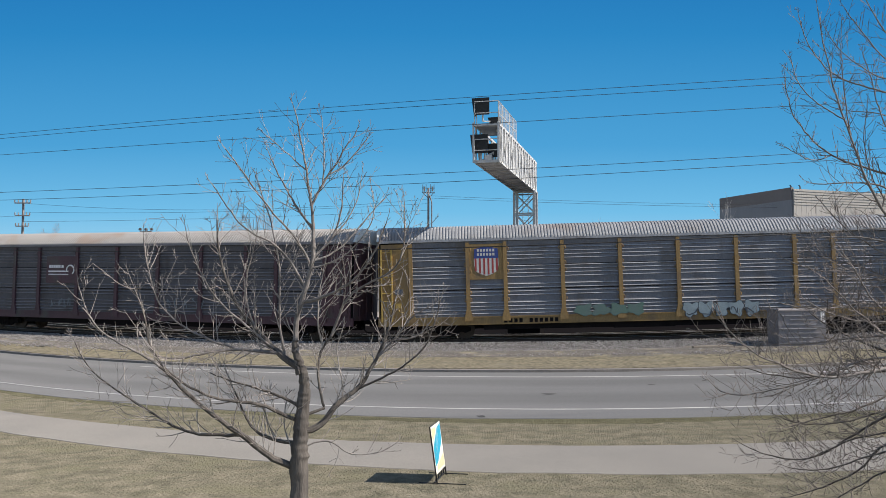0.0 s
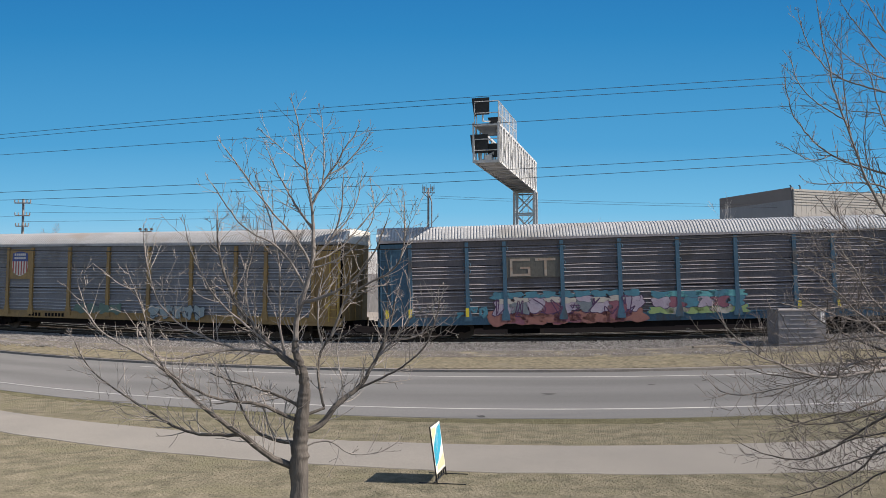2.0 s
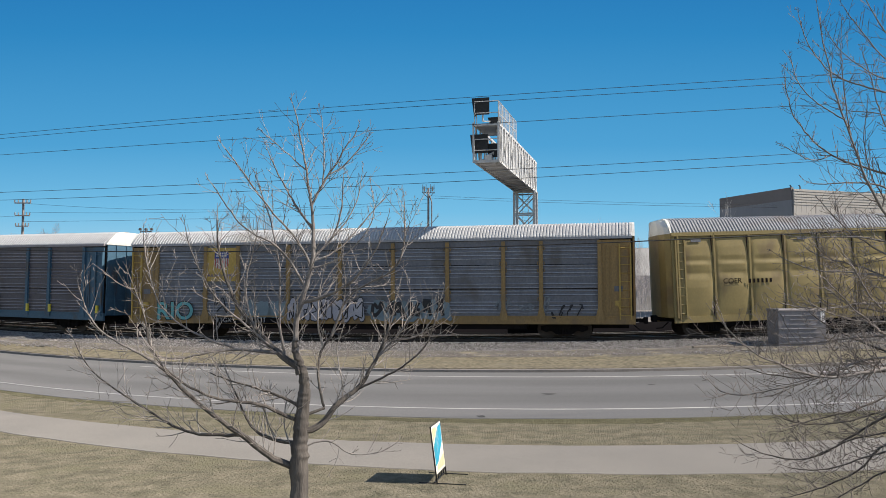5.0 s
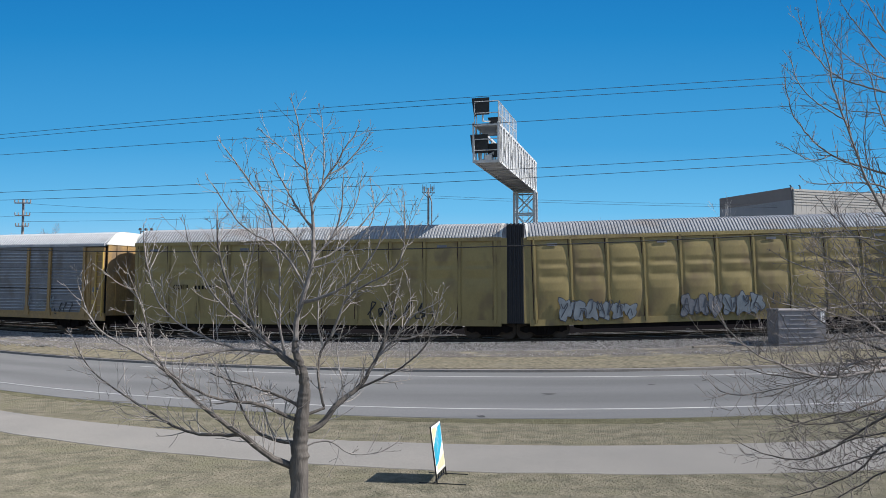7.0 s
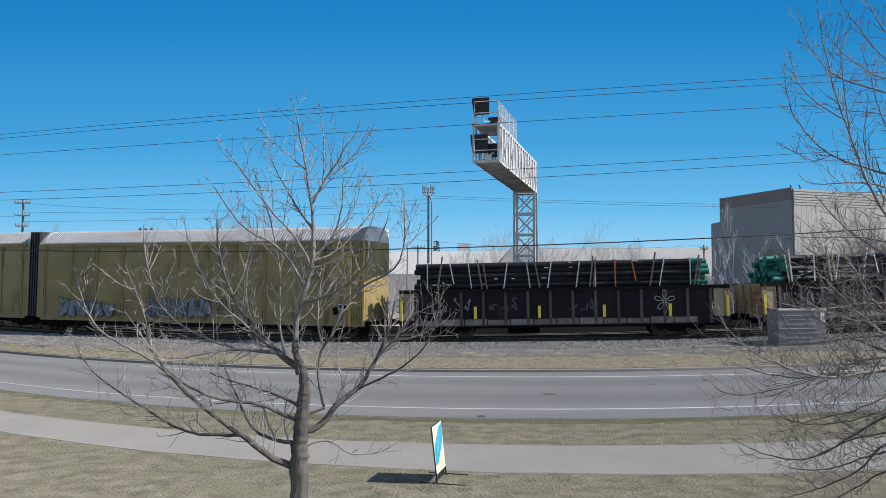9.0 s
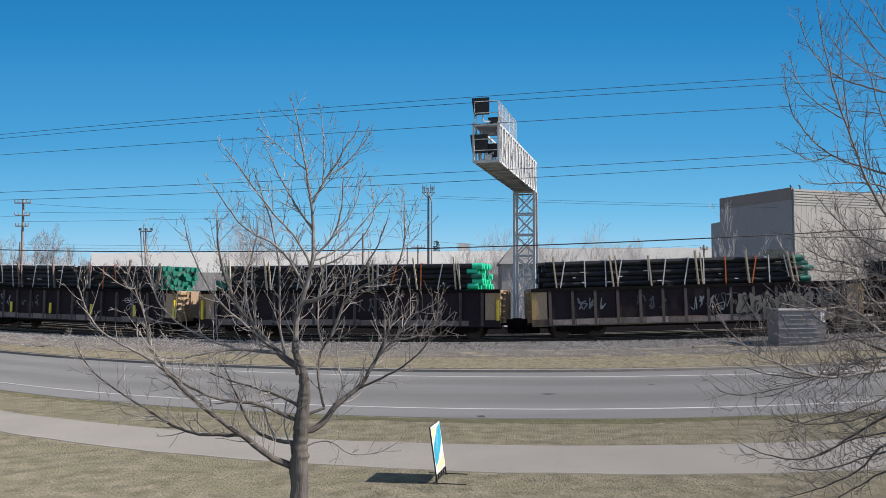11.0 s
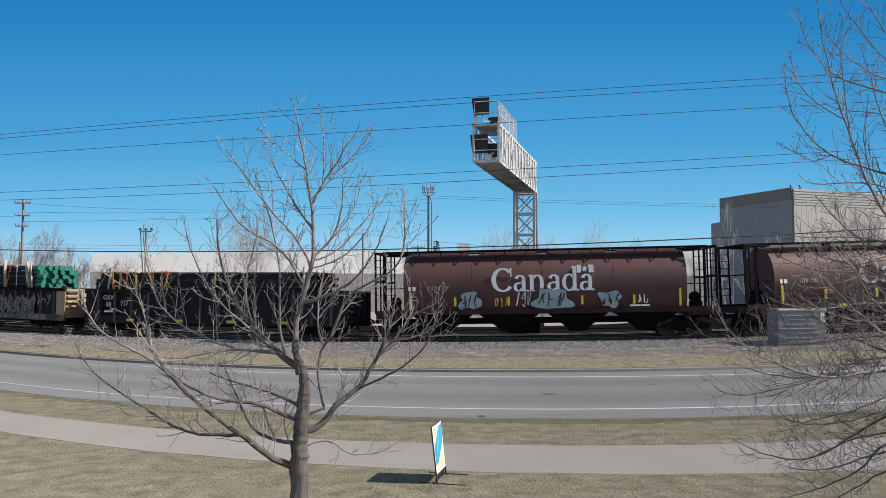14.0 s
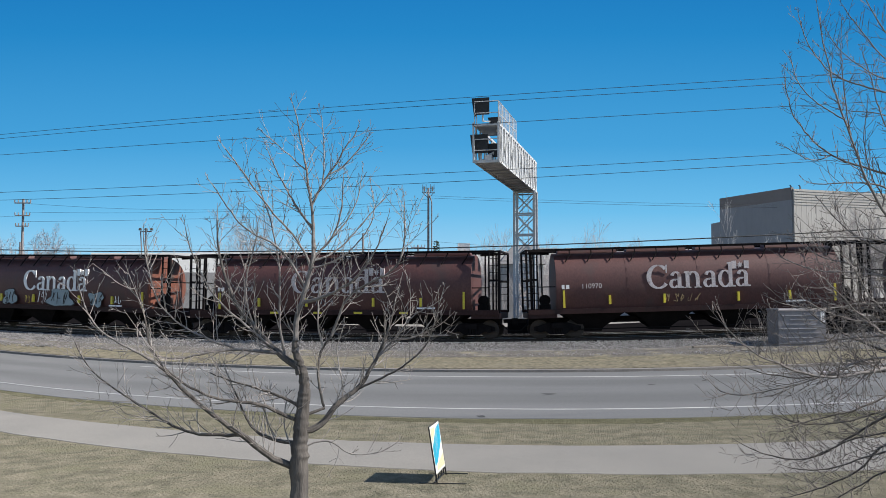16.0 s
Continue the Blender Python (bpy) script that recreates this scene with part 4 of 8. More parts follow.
def bulged_panel(w, z0, z1, y):
    """A sheet that bellies out between the posts and is drawn in under two pressed ledges."""
    g = Geo()
    nx, nz = 16, 64
    vs = []
    rise = (0.0, 0.1, 0.25, 0.36, 0.46, 0.53, 0.575, 0.64, 0.69, 0.75, 0.86, 1.0)
    ledged = (0.03, 0.07, 0.11, 0.135, 0.115, 0.06, 0.09, 0.12, 0.065, 0.1, 0.075, 0.0)
    plain = (0.03, 0.07, 0.11, 0.125, 0.125, 0.12, 0.116, 0.112, 0.108, 0.1, 0.07, 0.0)
    for i in range(nx + 1):
        u = i / nx
        field = 1 / (1 + math.exp(-(u - 0.13) / 0.018)) / (1 + math.exp((u - 0.87) / 0.018))
        belly = math.sin(math.pi * u) ** 0.35 if 0 < i < nx else 0
        for k in range(nz + 1):
            t = k / nz
            d = field * float(np.interp(t, rise, ledged)) + (1 - field) * float(np.interp(t, rise, plain))
            vs.append((u * w, y - d * belly, z0 + (z1 - z0) * t))
    m = nz + 1
    g.add(vs, [(i * m + k, (i + 1) * m + k, (i + 1) * m + k + 1, i * m + k + 1) for i in range(nx) for k in range(nz)])
    g.box(0, w, y + 0.06, y + 0.08, z0, z1)
    return g


def articulated_unit(s, first):
    """One half of a two-unit car carrier; the halves meet at a bellows."""
    L = 20.4
    car = thing("articulated_autorack", "dull gold two-unit car-carrying railway wagon with bulged sheet sides", "railway wagon", "articulated car carrier halves")
    core = Geo()
    core.box(-L / 2 + 0.1, L / 2 - 0.1, -1.42, 1.42, 0.8, 5.1)
    part("inner_shell", core, M_UNDER, car)
    n, w = 11, (L - 0.6) / 11
    pan = bulged_panel(w, 0.95, 4.86, -1.5).mesh("side_panel", [M_GOLD], True)
    pg = Geo()
    pg.box(-0.085, 0.085, -1.56, -1.48, 0.8, 4.95)
    pg.box(-0.035, 0.035, -1.6, -1.56, 0.8, 4.95)
    # the shadow each post casts to its left, painted as a dark brown strip
    pg.box(-0.125, -0.085, -1.55, -1.48, 0.8, 4.95, 1)
    post_m = pg.mesh("post", [M_GOLD, M_SILL])
    for i in range(n + 1):
        x = -L / 2 + 0.3 + i * w
        if i < n:
            part("side_panel", pan, None, car, m=pose(x, 0, 0))
            part("side_panel", pan, None, car, m=pose(x + w, 0, 0, 0, 0, 180))
        part("post", post_m, None, car, m=pose(x, 0, 0))
        part("post", post_m, None, car, m=pose(x, 0, 0, 0, 0, 180))
    for sd in (-1, 1):
        g = Geo()
        g.box(-L / 2, L / 2, min(sd * 1.44, sd * 1.56), max(sd * 1.44, sd * 1.56), 0.66, 0.97)
        part("side_sill", g, M_GOLD, car)
        r = Geo()
        r.box(-L / 2, L / 2, min(sd * 1.46, sd * 1.6), max(sd * 1.46, sd * 1.55), 4.86, 5.04)
        part("top_rail", r, M_GOLD, car)
        v = Geo()
        for i in range(0, n, 3):
            x = -L / 2 + 0.3 + (i + 0.5) * w
            v.box(x - 0.25, x + 0.25, sd * 1.58 - 0.012, sd * 1.58 + 0.012, 4.55, 4.68)
        part("vent", v, M_PANEL, car)
    arched_roof(car, L, 5.84, 5.02, 1.55, M_ROOF_DULL, "galvanised ribbed roof", inset=0.12)
    under = Geo()
    under.box(-L / 2 + 0.3, L / 2 - 0.3, -1.4, 1.4, 0.7, 0.82)
    under.box(-7.6, 7.6, -1.36, 1.36, 0.44, 0.8)
    part("underframe", under, M_UNDER, car)
    out = -1 if first else 1
    end_wall(car, out * (L / 2 - 0.02), out, 1.5, 0.9, 5.0, M_GOLD)
    ladder(car, out * (L / 2 - 0.4) - 0.22, out * (L / 2 - 0.4) + 0.22, -1.53, 0.9, 4.7, M_GOLD)
    coupler(car, out * (L / 2 - 0.1), out)
    bogie(car, out * 8.2)
    bogie(car, -out * 9.5)
    if first:
        rubber = mat("black_rubber", (0.02, 0.022, 0.03), rough=0.6)
        b = Geo()
        b.box(L / 2 + 0.26, L / 2 + 1.12, -1.43, 1.43, 0.85, 5.62)
        bellows = part("bellows", b, rubber, car, "black folded rubber bellows")
        for k in range(9):
            b = Geo()
            x, q = L / 2 + 0.26 + k * 0.098, 0.03 * (k % 2)
            b.box(x, x + 0.05, -1.5 + q, 1.5 - q, 0.8, 5.72 - q)
            part("fold", b, rubber, bellows)
    else:
        for x, w2, y0 in ((L / 2 - 2.3, 0.22, -1.72), (L / 2 - 0.78, 0.14, -1.66), (L / 2 - 0.06, 0.1, -1.62)):
            g = Geo()
            g.box(x - w2 / 2, x + w2 / 2, y0, -1.48, 0.72, 4.98)
            if w2 == 0.14:
                for k in range(9):
                    g.box(x - 0.04, x + 0.04, y0 - 0.03, y0, 1.1 + k * 0.44, 1.18 + k * 0.44)
            part("end_post", g, M_LADDER if w2 < 0.2 else M_GOLD, car, "pale yellow end post")
        for k in range(8):
            g = Geo()
            g.tube([(L / 2 - 0.72, -1.6, 1.3 + 0.42 * k), (L / 2 - 0.08, -1.6, 1.3 + 0.42 * k)], 0.018, 5)
            part("rung", g, M_LADDER, car)
        g = Geo()
        g.tube([(L / 2 - 1.62, -1.6, 1.6), (L / 2 - 1.55, -1.6, 1.25)], 0.13, 8)
        part("brake_lever_box", g, M_UNDER, car)
        g = Geo()
        g.box(L / 2 - 1.38, L / 2 - 0.9, -1.66, -1.6, 1.5, 1.78)
        plate = part("placard_holder", g, M_CAP, car, "white placard holder")
        for k in range(2):
            g = Geo()
            g.box(L / 2 - 1.34 + 0.23 * k, L / 2 - 1.17 + 0.23 * k, -1.668, -1.655, 1.54, 1.74)
            part("placard", g, M_UNDER, plate)
    for sd in (-1, 1):
        for sgn in (-1, 1):
            d = Geo()
            d.box(min(sgn * L / 2, sgn * (L / 2 - 0.29)), max(sgn * L / 2, sgn * (L / 2 - 0.29)), min(sd * 1.44, sd * 1.53), max(sd * 1.44, sd * 1.53), 0.97, 4.9)
            part("corner_panel", d, M_GOLD, car)
    # the inner end next to the bellows
    d = Geo()
    d.box(min(-out * L / 2, -out * (L / 2 + 0.28)), max(-out * L / 2, -out * (L / 2 + 0.28)), -1.53, 1.53, 0.8, 5.0)
    part("inner_end", d, M_GOLD, car)
    d = Geo()
    d.loft([[(-out * (L / 2 + u), y, z) for y, z in ((-1.5, 5.0), (-1.2, 5.38), (-0.9, 5.68), (-0.5, 5.8), (0.5, 5.8), (1.5, 5.0))] for u in (-0.1, 0.28)], True, True)
    part("inner_roof_end", d, M_ROOF_DULL, car)
    d = Geo()
    fold = [(out * (L / 2 + u), y) for u, y in ((0.0, -1.42), (0.2, -1.15), (0.32, -0.6), (0.32, 0.6), (0.2, 1.15), (0.0, 1.42))]
    d.loft([[(x, y, z) for x, y in fold] for z in (0.95, 5.0)], True, True)
    part("end_door", d, M_GOLD, car, "folding end door")
    d = Geo()
    d.loft([[(x, y * k, z) for x, y in fold] for k, z in ((0.98, 5.0), (0.9, 5.35), (0.5, 5.7))], True, True)
    part("end_hood", d, M_CAP, car, "white roof end")
    if first:
        lettering("lettering", "COER", 0.36, M_UNDER, car, -7.75, -1.665, 2.5, label="black stencilled wagon mark")
        bars(car, -6.45, -1.665, 2.5, [0.11] * 6, 0.2, M_UNDER, 0.1)
        scrawl(car, 3.2, -1.665, 1.0, 3.2, 0.9, M_BLACKSPRAY, 41, "dark sprayed scrawl", 0.07, 5)
        scrawl(car, 6.0, -1.665, 1.1, 1.0, 0.7, M_BLACKSPRAY, 42, "dark sprayed scrawl", 0.05, 2)
    else:
        for k in range(6):
            blob(car, -8.5 + k * 0.64, -1.665, 1.42 - 0.03 * k, 0.74, 1.25 - 0.09 * k, M_SILVER, 51 + k, "silver sprayed balloon letters with dark outlines", M_OUTLINE)
        for k in range(6):
            blob(car, -2.5 + k * 0.68, -1.665, 1.45, 0.8, 1.2 - 0.12 * (k % 2), M_PANEL if k < 3 else M_SILVER, 257 + k, "grey sprayed balloon letters with dark outlines", M_OUTLINE)
        scrawl(car, -8.8, -1.677, 0.95, 3.7, 0.95, M_OUTLINE, 91, "dark outlines of sprayed letters", 0.045, 8)
        scrawl(car, -2.8, -1.677, 1.0, 4.0, 0.95, M_OUTLINE, 92, "dark outlines of sprayed letters", 0.045, 8)
        scrawl(car, 1.6, -1.665, 1.35, 0.8, 0.7, M_OUTLINE, 93, "small dark sprayed tag", 0.03, 3)
    CARS.append((car, s, 8.8))


articulated_unit(93.35, True)
articulated_unit(115.2, False)


def gondola(s, kind, seed):
    rnd = random.Random(seed)
    L = 16.1
    plain = kind == "plain"
    car = thing("gondola_car", "black open gondola wagon with ribbed sides loaded with pipes" if plain else "black and rusty open gondola wagon with ribbed sides loaded with pipes", "railway wagon", "pipe-loaded gondola wagons")
    for sd in (-1, 1):
        g = Geo()
        g.box(-L / 2, L / 2, min(sd * 1.38, sd * 1.43), max(sd * 1.38, sd * 1.43), 0.95, 2.36)
        part("side_sheet", g, M_GONDOLA, car)
        t = Geo()
        t.box(-L / 2, L / 2, min(sd * 1.36, sd * 1.56), max(sd * 1.36, sd * 1.56), 2.32, 2.48)
        part("top_chord", t, M_GONDOLA if plain else M_UNDER, car)
        b = Geo()
        b.box(-L / 2, L / 2, min(sd * 1.38, sd * 1.52), max(sd * 1.38, sd * 1.52), 0.62, 0.97)
        part("side_sill", b, M_GONDOLA if kind != "mixed" else M_RUST_BROKEN, car)
    if not plain:
        for k in range(12):
            pl = Geo()
            x = -L / 2 + 1.0 + k * 1.13
            pl.box(x + 0.02, x + 1.1, -1.535, -1.52, 0.68, 0.95 + rnd.uniform(-0.03, 0.05))
            part("scuffed_plate", pl, M_SCUFF, car)
    rib = Geo()
    rib.box(-0.07, 0.07, -1.54, -1.42, 0.66, 2.34)
    rib.box(-0.1, 0.1, -1.5, -1.42, 0.66, 1.0)
    M_RIB = mat("worn_rib_paint", (0.045, 0.038, 0.04), (0.085, 0.068, 0.062), rough=0.8, scale=4, per_object=0.3)
    rib_m = rib.mesh("rib", [M_RIB])
    n = 13
    for i in range(n + 1):
        x = -L / 2 + 0.9 + i * (L - 1.8) / n
        part("rib", rib_m, None, car, m=pose(x, 0, 0))
        part("rib", rib_m, None, car, m=pose(x, 0, 0, 0, 0, 180))
    f = Geo()
    f.box(-L / 2 + 0.1, L / 2 - 0.1, -1.4, 1.4, 0.85, 0.95)
    f.box(-L / 2 + 0.2, L / 2 - 0.2, -0.4, 0.4, 0.5, 0.85)
    f.box(-4.3, 4.3, -1.3, 1.3, 0.52, 0.85)
    part("floor", f, M_UNDER, car)
    for sgn in (-1, 1):
        e = Geo()
        xe = sgn * L / 2
        e.box(min(xe, xe - sgn * 0.08), max(xe, xe - sgn * 0.08), -1.42, 1.42, 0.8, 2.45)
        for y in (-0.4, 0.4, 1.2):
            e.box(min(xe, xe + sgn * 0.12), max(xe, xe + sgn * 0.12), y - 0.08, y + 0.08, 0.8, 2.4)
        part("end_wall", e, M_GONDOLA if plain else M_CORNER, car)
        # grab irons up the corner
        for k in range(5):
            e = Geo()
            e.box(min(xe, xe + sgn * 0.16), max(xe, xe + sgn * 0.16), -1.4, -0.62, 1.05 + 0.3 * k, 1.12 + 0.3 * k)
            part("end_rung", e, M_GONDOLA if plain else M_RUST, car)
        if not plain:
            c = Geo()
            c.box(min(xe, xe - sgn * 0.75), max(xe, xe - sgn * 0.75), -1.47, -1.44, 0.9, 2.3)
            part("corner_plate", c, M_CORNER, car, "brown peeling corner plate")
            c = Geo()
            c.box(xe - sgn * 0.14 - 0.14, xe - sgn * 0.14 + 0.14, -1.5, -1.465, 0.9, 2.3)
            part("corner_post", c, M_RUST, car, "rusty yellow corner post")
        c = Geo()
        c.box(xe - sgn * 0.12 - 0.06, xe - sgn * 0.12 + 0.06, -1.59, -1.5, 0.95, 1.95)
        if kind == "green":
            part("reflector", c, M_REFLECT, car)
        coupler(car, sgn * (L / 2 - 0.1), sgn)
        bogie(car, sgn * 5.7)
    for k in range(4):
        x = (-5.0 if plain else -4.25) + k * 3.15
        c = Geo()
        if plain:
            c.box(x - 0.2, x + 0.25, -1.56, -1.5, 0.72, 0.86)
        else:
            c.box(x - 0.07, x + 0.07, -1.6, -1.53, 1.0, 1.6)
        if plain or seed == 1:
            part("reflector", c, M_REFLECT, car)
    if plain:
        g = Geo()
        g.box(-6.9, -5.75, -1.47, -1.44, 1.05, 2.25)
        part("number_board", g, M_UNDER, car)
        lettering("lettering", "GRW", 0.36, M_STENCIL, car, -6.86, -1.478, 1.9, bold=0.012, label="white stencilled wagon mark")
        lettering("lettering", "88", 0.36, M_STENCIL, car, -6.66, -1.478, 1.52, bold=0.012, label="white stencilled wagon number")
        lettering("lettering", "717", 0.34, M_STENCIL, car, -5.72, -1.45, 1.56, bold=0.012, label="white stencilled wagon number")
        bars(car, -6.75, -1.475, 1.2, [0.3, 0.45], 0.09, M_LETTER)
    else:
        for k in range(3):
            scrawl(car, -6.4 + k * 3.3 + rnd.uniform(-0.5, 0.8), -1.445, 1.35, 1.6, 0.7, M_PANEL_DARK if k else M_SILVER, seed * 7 + k, "faint sprayed scrawl", 0.06, 3)
        g = Geo()
        # a flower of five open petals on a bent stem
        for k in range(5):
            a = math.pi / 2 + k * math.pi * 0.4
            loop = [(4.95 + 0.5 * q * math.cos(a + b), 1.75 + 0.5 * q * math.sin(a + b)) for q, b in ((0.12, 0), (0.6, -0.33), (0.95, -0.2), (1.0, 0.1), (0.65, 0.33), (0.12, 0))]
            for (xa, za), (xb, zb) in zip(loop, loop[1:]):
                g.beam((xa, -1.552, za), (xb, -1.552, zb), 0.01, 0.035)
        for (xa, za), (xb, zb) in (((4.97, 1.7), (5.1, 1.35)), ((5.1, 1.35), (4.95, 1.1))):
            g.beam((xa, -1.552, za), (xb, -1.552, zb), 0.01, 0.035)
        if kind == "mixed":
            for k in range(6):
                blob(car, 2.2 + k * 0.62, -1.55, 1.45, 0.72, 1.25 - 0.1 * (k % 2), M_SMOKE, 81 + k, "silver-grey sprayed block letters", M_BLACKSPRAY)
            scrawl(car, 2.0, -1.562, 1.0, 3.7, 0.9, M_BLACKSPRAY, 87, "dark strokes inside sprayed letters", 0.06, 6)
            scrawl(car, 5.3, -1.55, 1.45, 1.7, 0.75, M_SILVER, 85, "pale sprayed tag", 0.06, 4)
            scrawl(car, -0.4, -1.55, 1.2, 2.2, 0.8, M_SILVER, 86, "pale sprayed tag", 0.04, 5)
        if seed == 1:
            part("graffiti", g, M_STENCIL, car, "pale sprayed flower")
    CARS.append((car, s, 5.9))
    # the pipes: a load of its own on the wagon's floor, carried along
    load = thing("pipe_load", "stacked black steel pipes with green caps and timber stakes" if not plain else "stacked thin black steel pipes tied with orange straps", "pipes", "pipe loads")
    r = 0.1 if plain else 0.135
    rows, cols = (7, 12) if plain else (7, 9)
    z = 1.0 + r
    x0, x1 = (-7.4, 6.0) if plain else (-7.0, 7.0)
    if kind == "mixed":
        x0, x1 = -7.3, 5.5
    zs = []
    for rr in range(rows + 8):
        for cc in range(cols):
            y = (cc - (cols - 1) / 2) * 2.1 * r + (r if rr % 2 else 0) * 0.9
            if abs(y) > 1.3:
                continue
            a, b = x0 + rnd.uniform(-0.35, 0.3), x1 + rnd.uniform(-0.4, 0.4) * (0.6 if kind == "green" else 1)
            g = Geo()
            g.tube([(a, y, z), (b, y, z)], r, 8)
            pipe = part("pipe", g, M_PIPE, load, smooth=True)
            if not plain:
                vivid = seed == 2 and rnd.random() < 0.92
                for e0, e1 in [(b - 0.5, b + 0.03)] + ([(a - 0.03, a + 0.5)] if seed == 2 else []):
                    c = Geo()
                    c.tube([(e0, y, z), (e1, y, z)], r * 1.14, 10)
                    part("cap", c, M_GREEN if vivid and e0 > 0 else M_GREEN_DARK, pipe, "green pipe end cap", smooth=True)
        zs.append(z)
        z += r * 1.86
        if z > (3.45 if plain else 3.75):
            break
    top = z - r * 0.7
    span = x1 - x0 - 1.6
    # rough timber stakes lean against the load, mostly towards each other
    for k in range(4 if plain else 6):
        x = x0 + 0.8 + (k + rnd.uniform(-0.2, 0.2)) * span / (3 if plain else 5)
        lean = (rnd.choice((-0.12, 0.2, 0.42)) if plain else rnd.choice((-0.45, 0.35, 0.5)) if seed == 1 else rnd.uniform(-0.5, -0.12)) + rnd.uniform(-0.04, 0.04)
        if plain and k in (1, 2):
            continue
        g = Geo()
        g.beam((x, -1.34, 1.2), (x + lean, -1.34, top + rnd.uniform(0.1, 0.4)), 0.07, 0.17 if kind == "mixed" else 0.12)
        part("stake", g, M_STAKE_GREY if seed == 1 else M_STAKE, load, "rough timber stake")
        if k % 2 and not plain:
            g = Geo()
            g.beam((x + 0.2, -1.35, 1.2), (x + 0.2 + lean * 0.8, -1.35, top + rnd.uniform(-0.05, 0.25)), 0.06, 0.08)
            part("stake", g, M_STAKE_GREY if seed == 1 else M_STAKE, load, "rough timber stake")
    for k in range(4 if plain else 12):
        sx = x0 + 0.7 + (k + rnd.uniform(-0.35, 0.35)) * span / (3 if plain else 11)
        st = Geo()
        lean = rnd.choice((0.0, 0.02, 0.25, 0.32, -0.2))
        low = rnd.choice((2.2, 2.2, 2.2, 2.75))
        st.beam((sx, -1.36, low), (sx + lean, -1.35, top + 0.02), 0.055, 0.012)
        if low < 2.5:
            st.beam((sx + lean, -1.35, top + 0.02), (sx + lean, 1.31, top + 0.02), 0.055, 0.012)
        part("strap", st, M_YSTRAP if plain else (M_ORANGE if k in (8, 9) else M_STRAP), load, "tie-down strap")
    # packing blocks between the layers
    for k in range(14):
        b = Geo()
        bx, bz = rnd.uniform(x0 + 0.5, x1 - 0.8), rnd.choice(zs[4:] or zs)
        b.box(bx, bx + rnd.uniform(0.08, 0.3), -1.36, -1.2, bz + 0.05, bz + 0.1)
        part("packing_block", b, M_STRAP if k % 3 else M_STAKE, load)
    if plain:
        for k, x in enumerate((-6.3, -5.95, -5.85, -5.4, -4.75, -3.8, -3.2, -2.8)):
            st = Geo()
            lean = 0.12 * ((k * 3) % 4 - 1.5) / 1.5
            st.beam((x, -1.36, 2.3), (x + lean, -1.33, top + 0.03), 0.075, 0.02)
            st.beam((x + lean, -1.33, top + 0.03), (x + lean, 1.33, top + 0.03), 0.075, 0.02)
            part("strap", st, M_YSTRAP if k in (1, 4) else M_ORANGE, load, "tie-down strap")
    CARS.append((load, s, 5.9))


gondola(135.3, "green", 1)
gondola(152.98, "green", 2)
gondola(170.66, "mixed", 3)
gondola(188.35, "plain", 4)


def arc_stroke(g, cx, cz, rx, rz, a0, a1, thick, thin, y, n=20):
    """A bowed pen stroke: wide where it runs upright, thin where it runs level."""
    rows = []
    for i in range(n + 1):
        a = radians(a0 + (a1 - a0) * i / n)
        w = thin + (thick - thin) * abs(math.cos(a))
        co, si = math.cos(a), math.sin(a)
        o = (cx + (rx + w / 2) * co, cz + (rz + w / 2) * si)
        p = (cx + (rx - w / 2) * co, cz + (rz - w / 2) * si)
        rows.append([(o[0], y - 0.012, o[1]), (p[0], y - 0.012, p[1]), (p[0], y + 0.03, p[1]), (o[0], y + 0.03, o[1])])
    g.loft(rows)


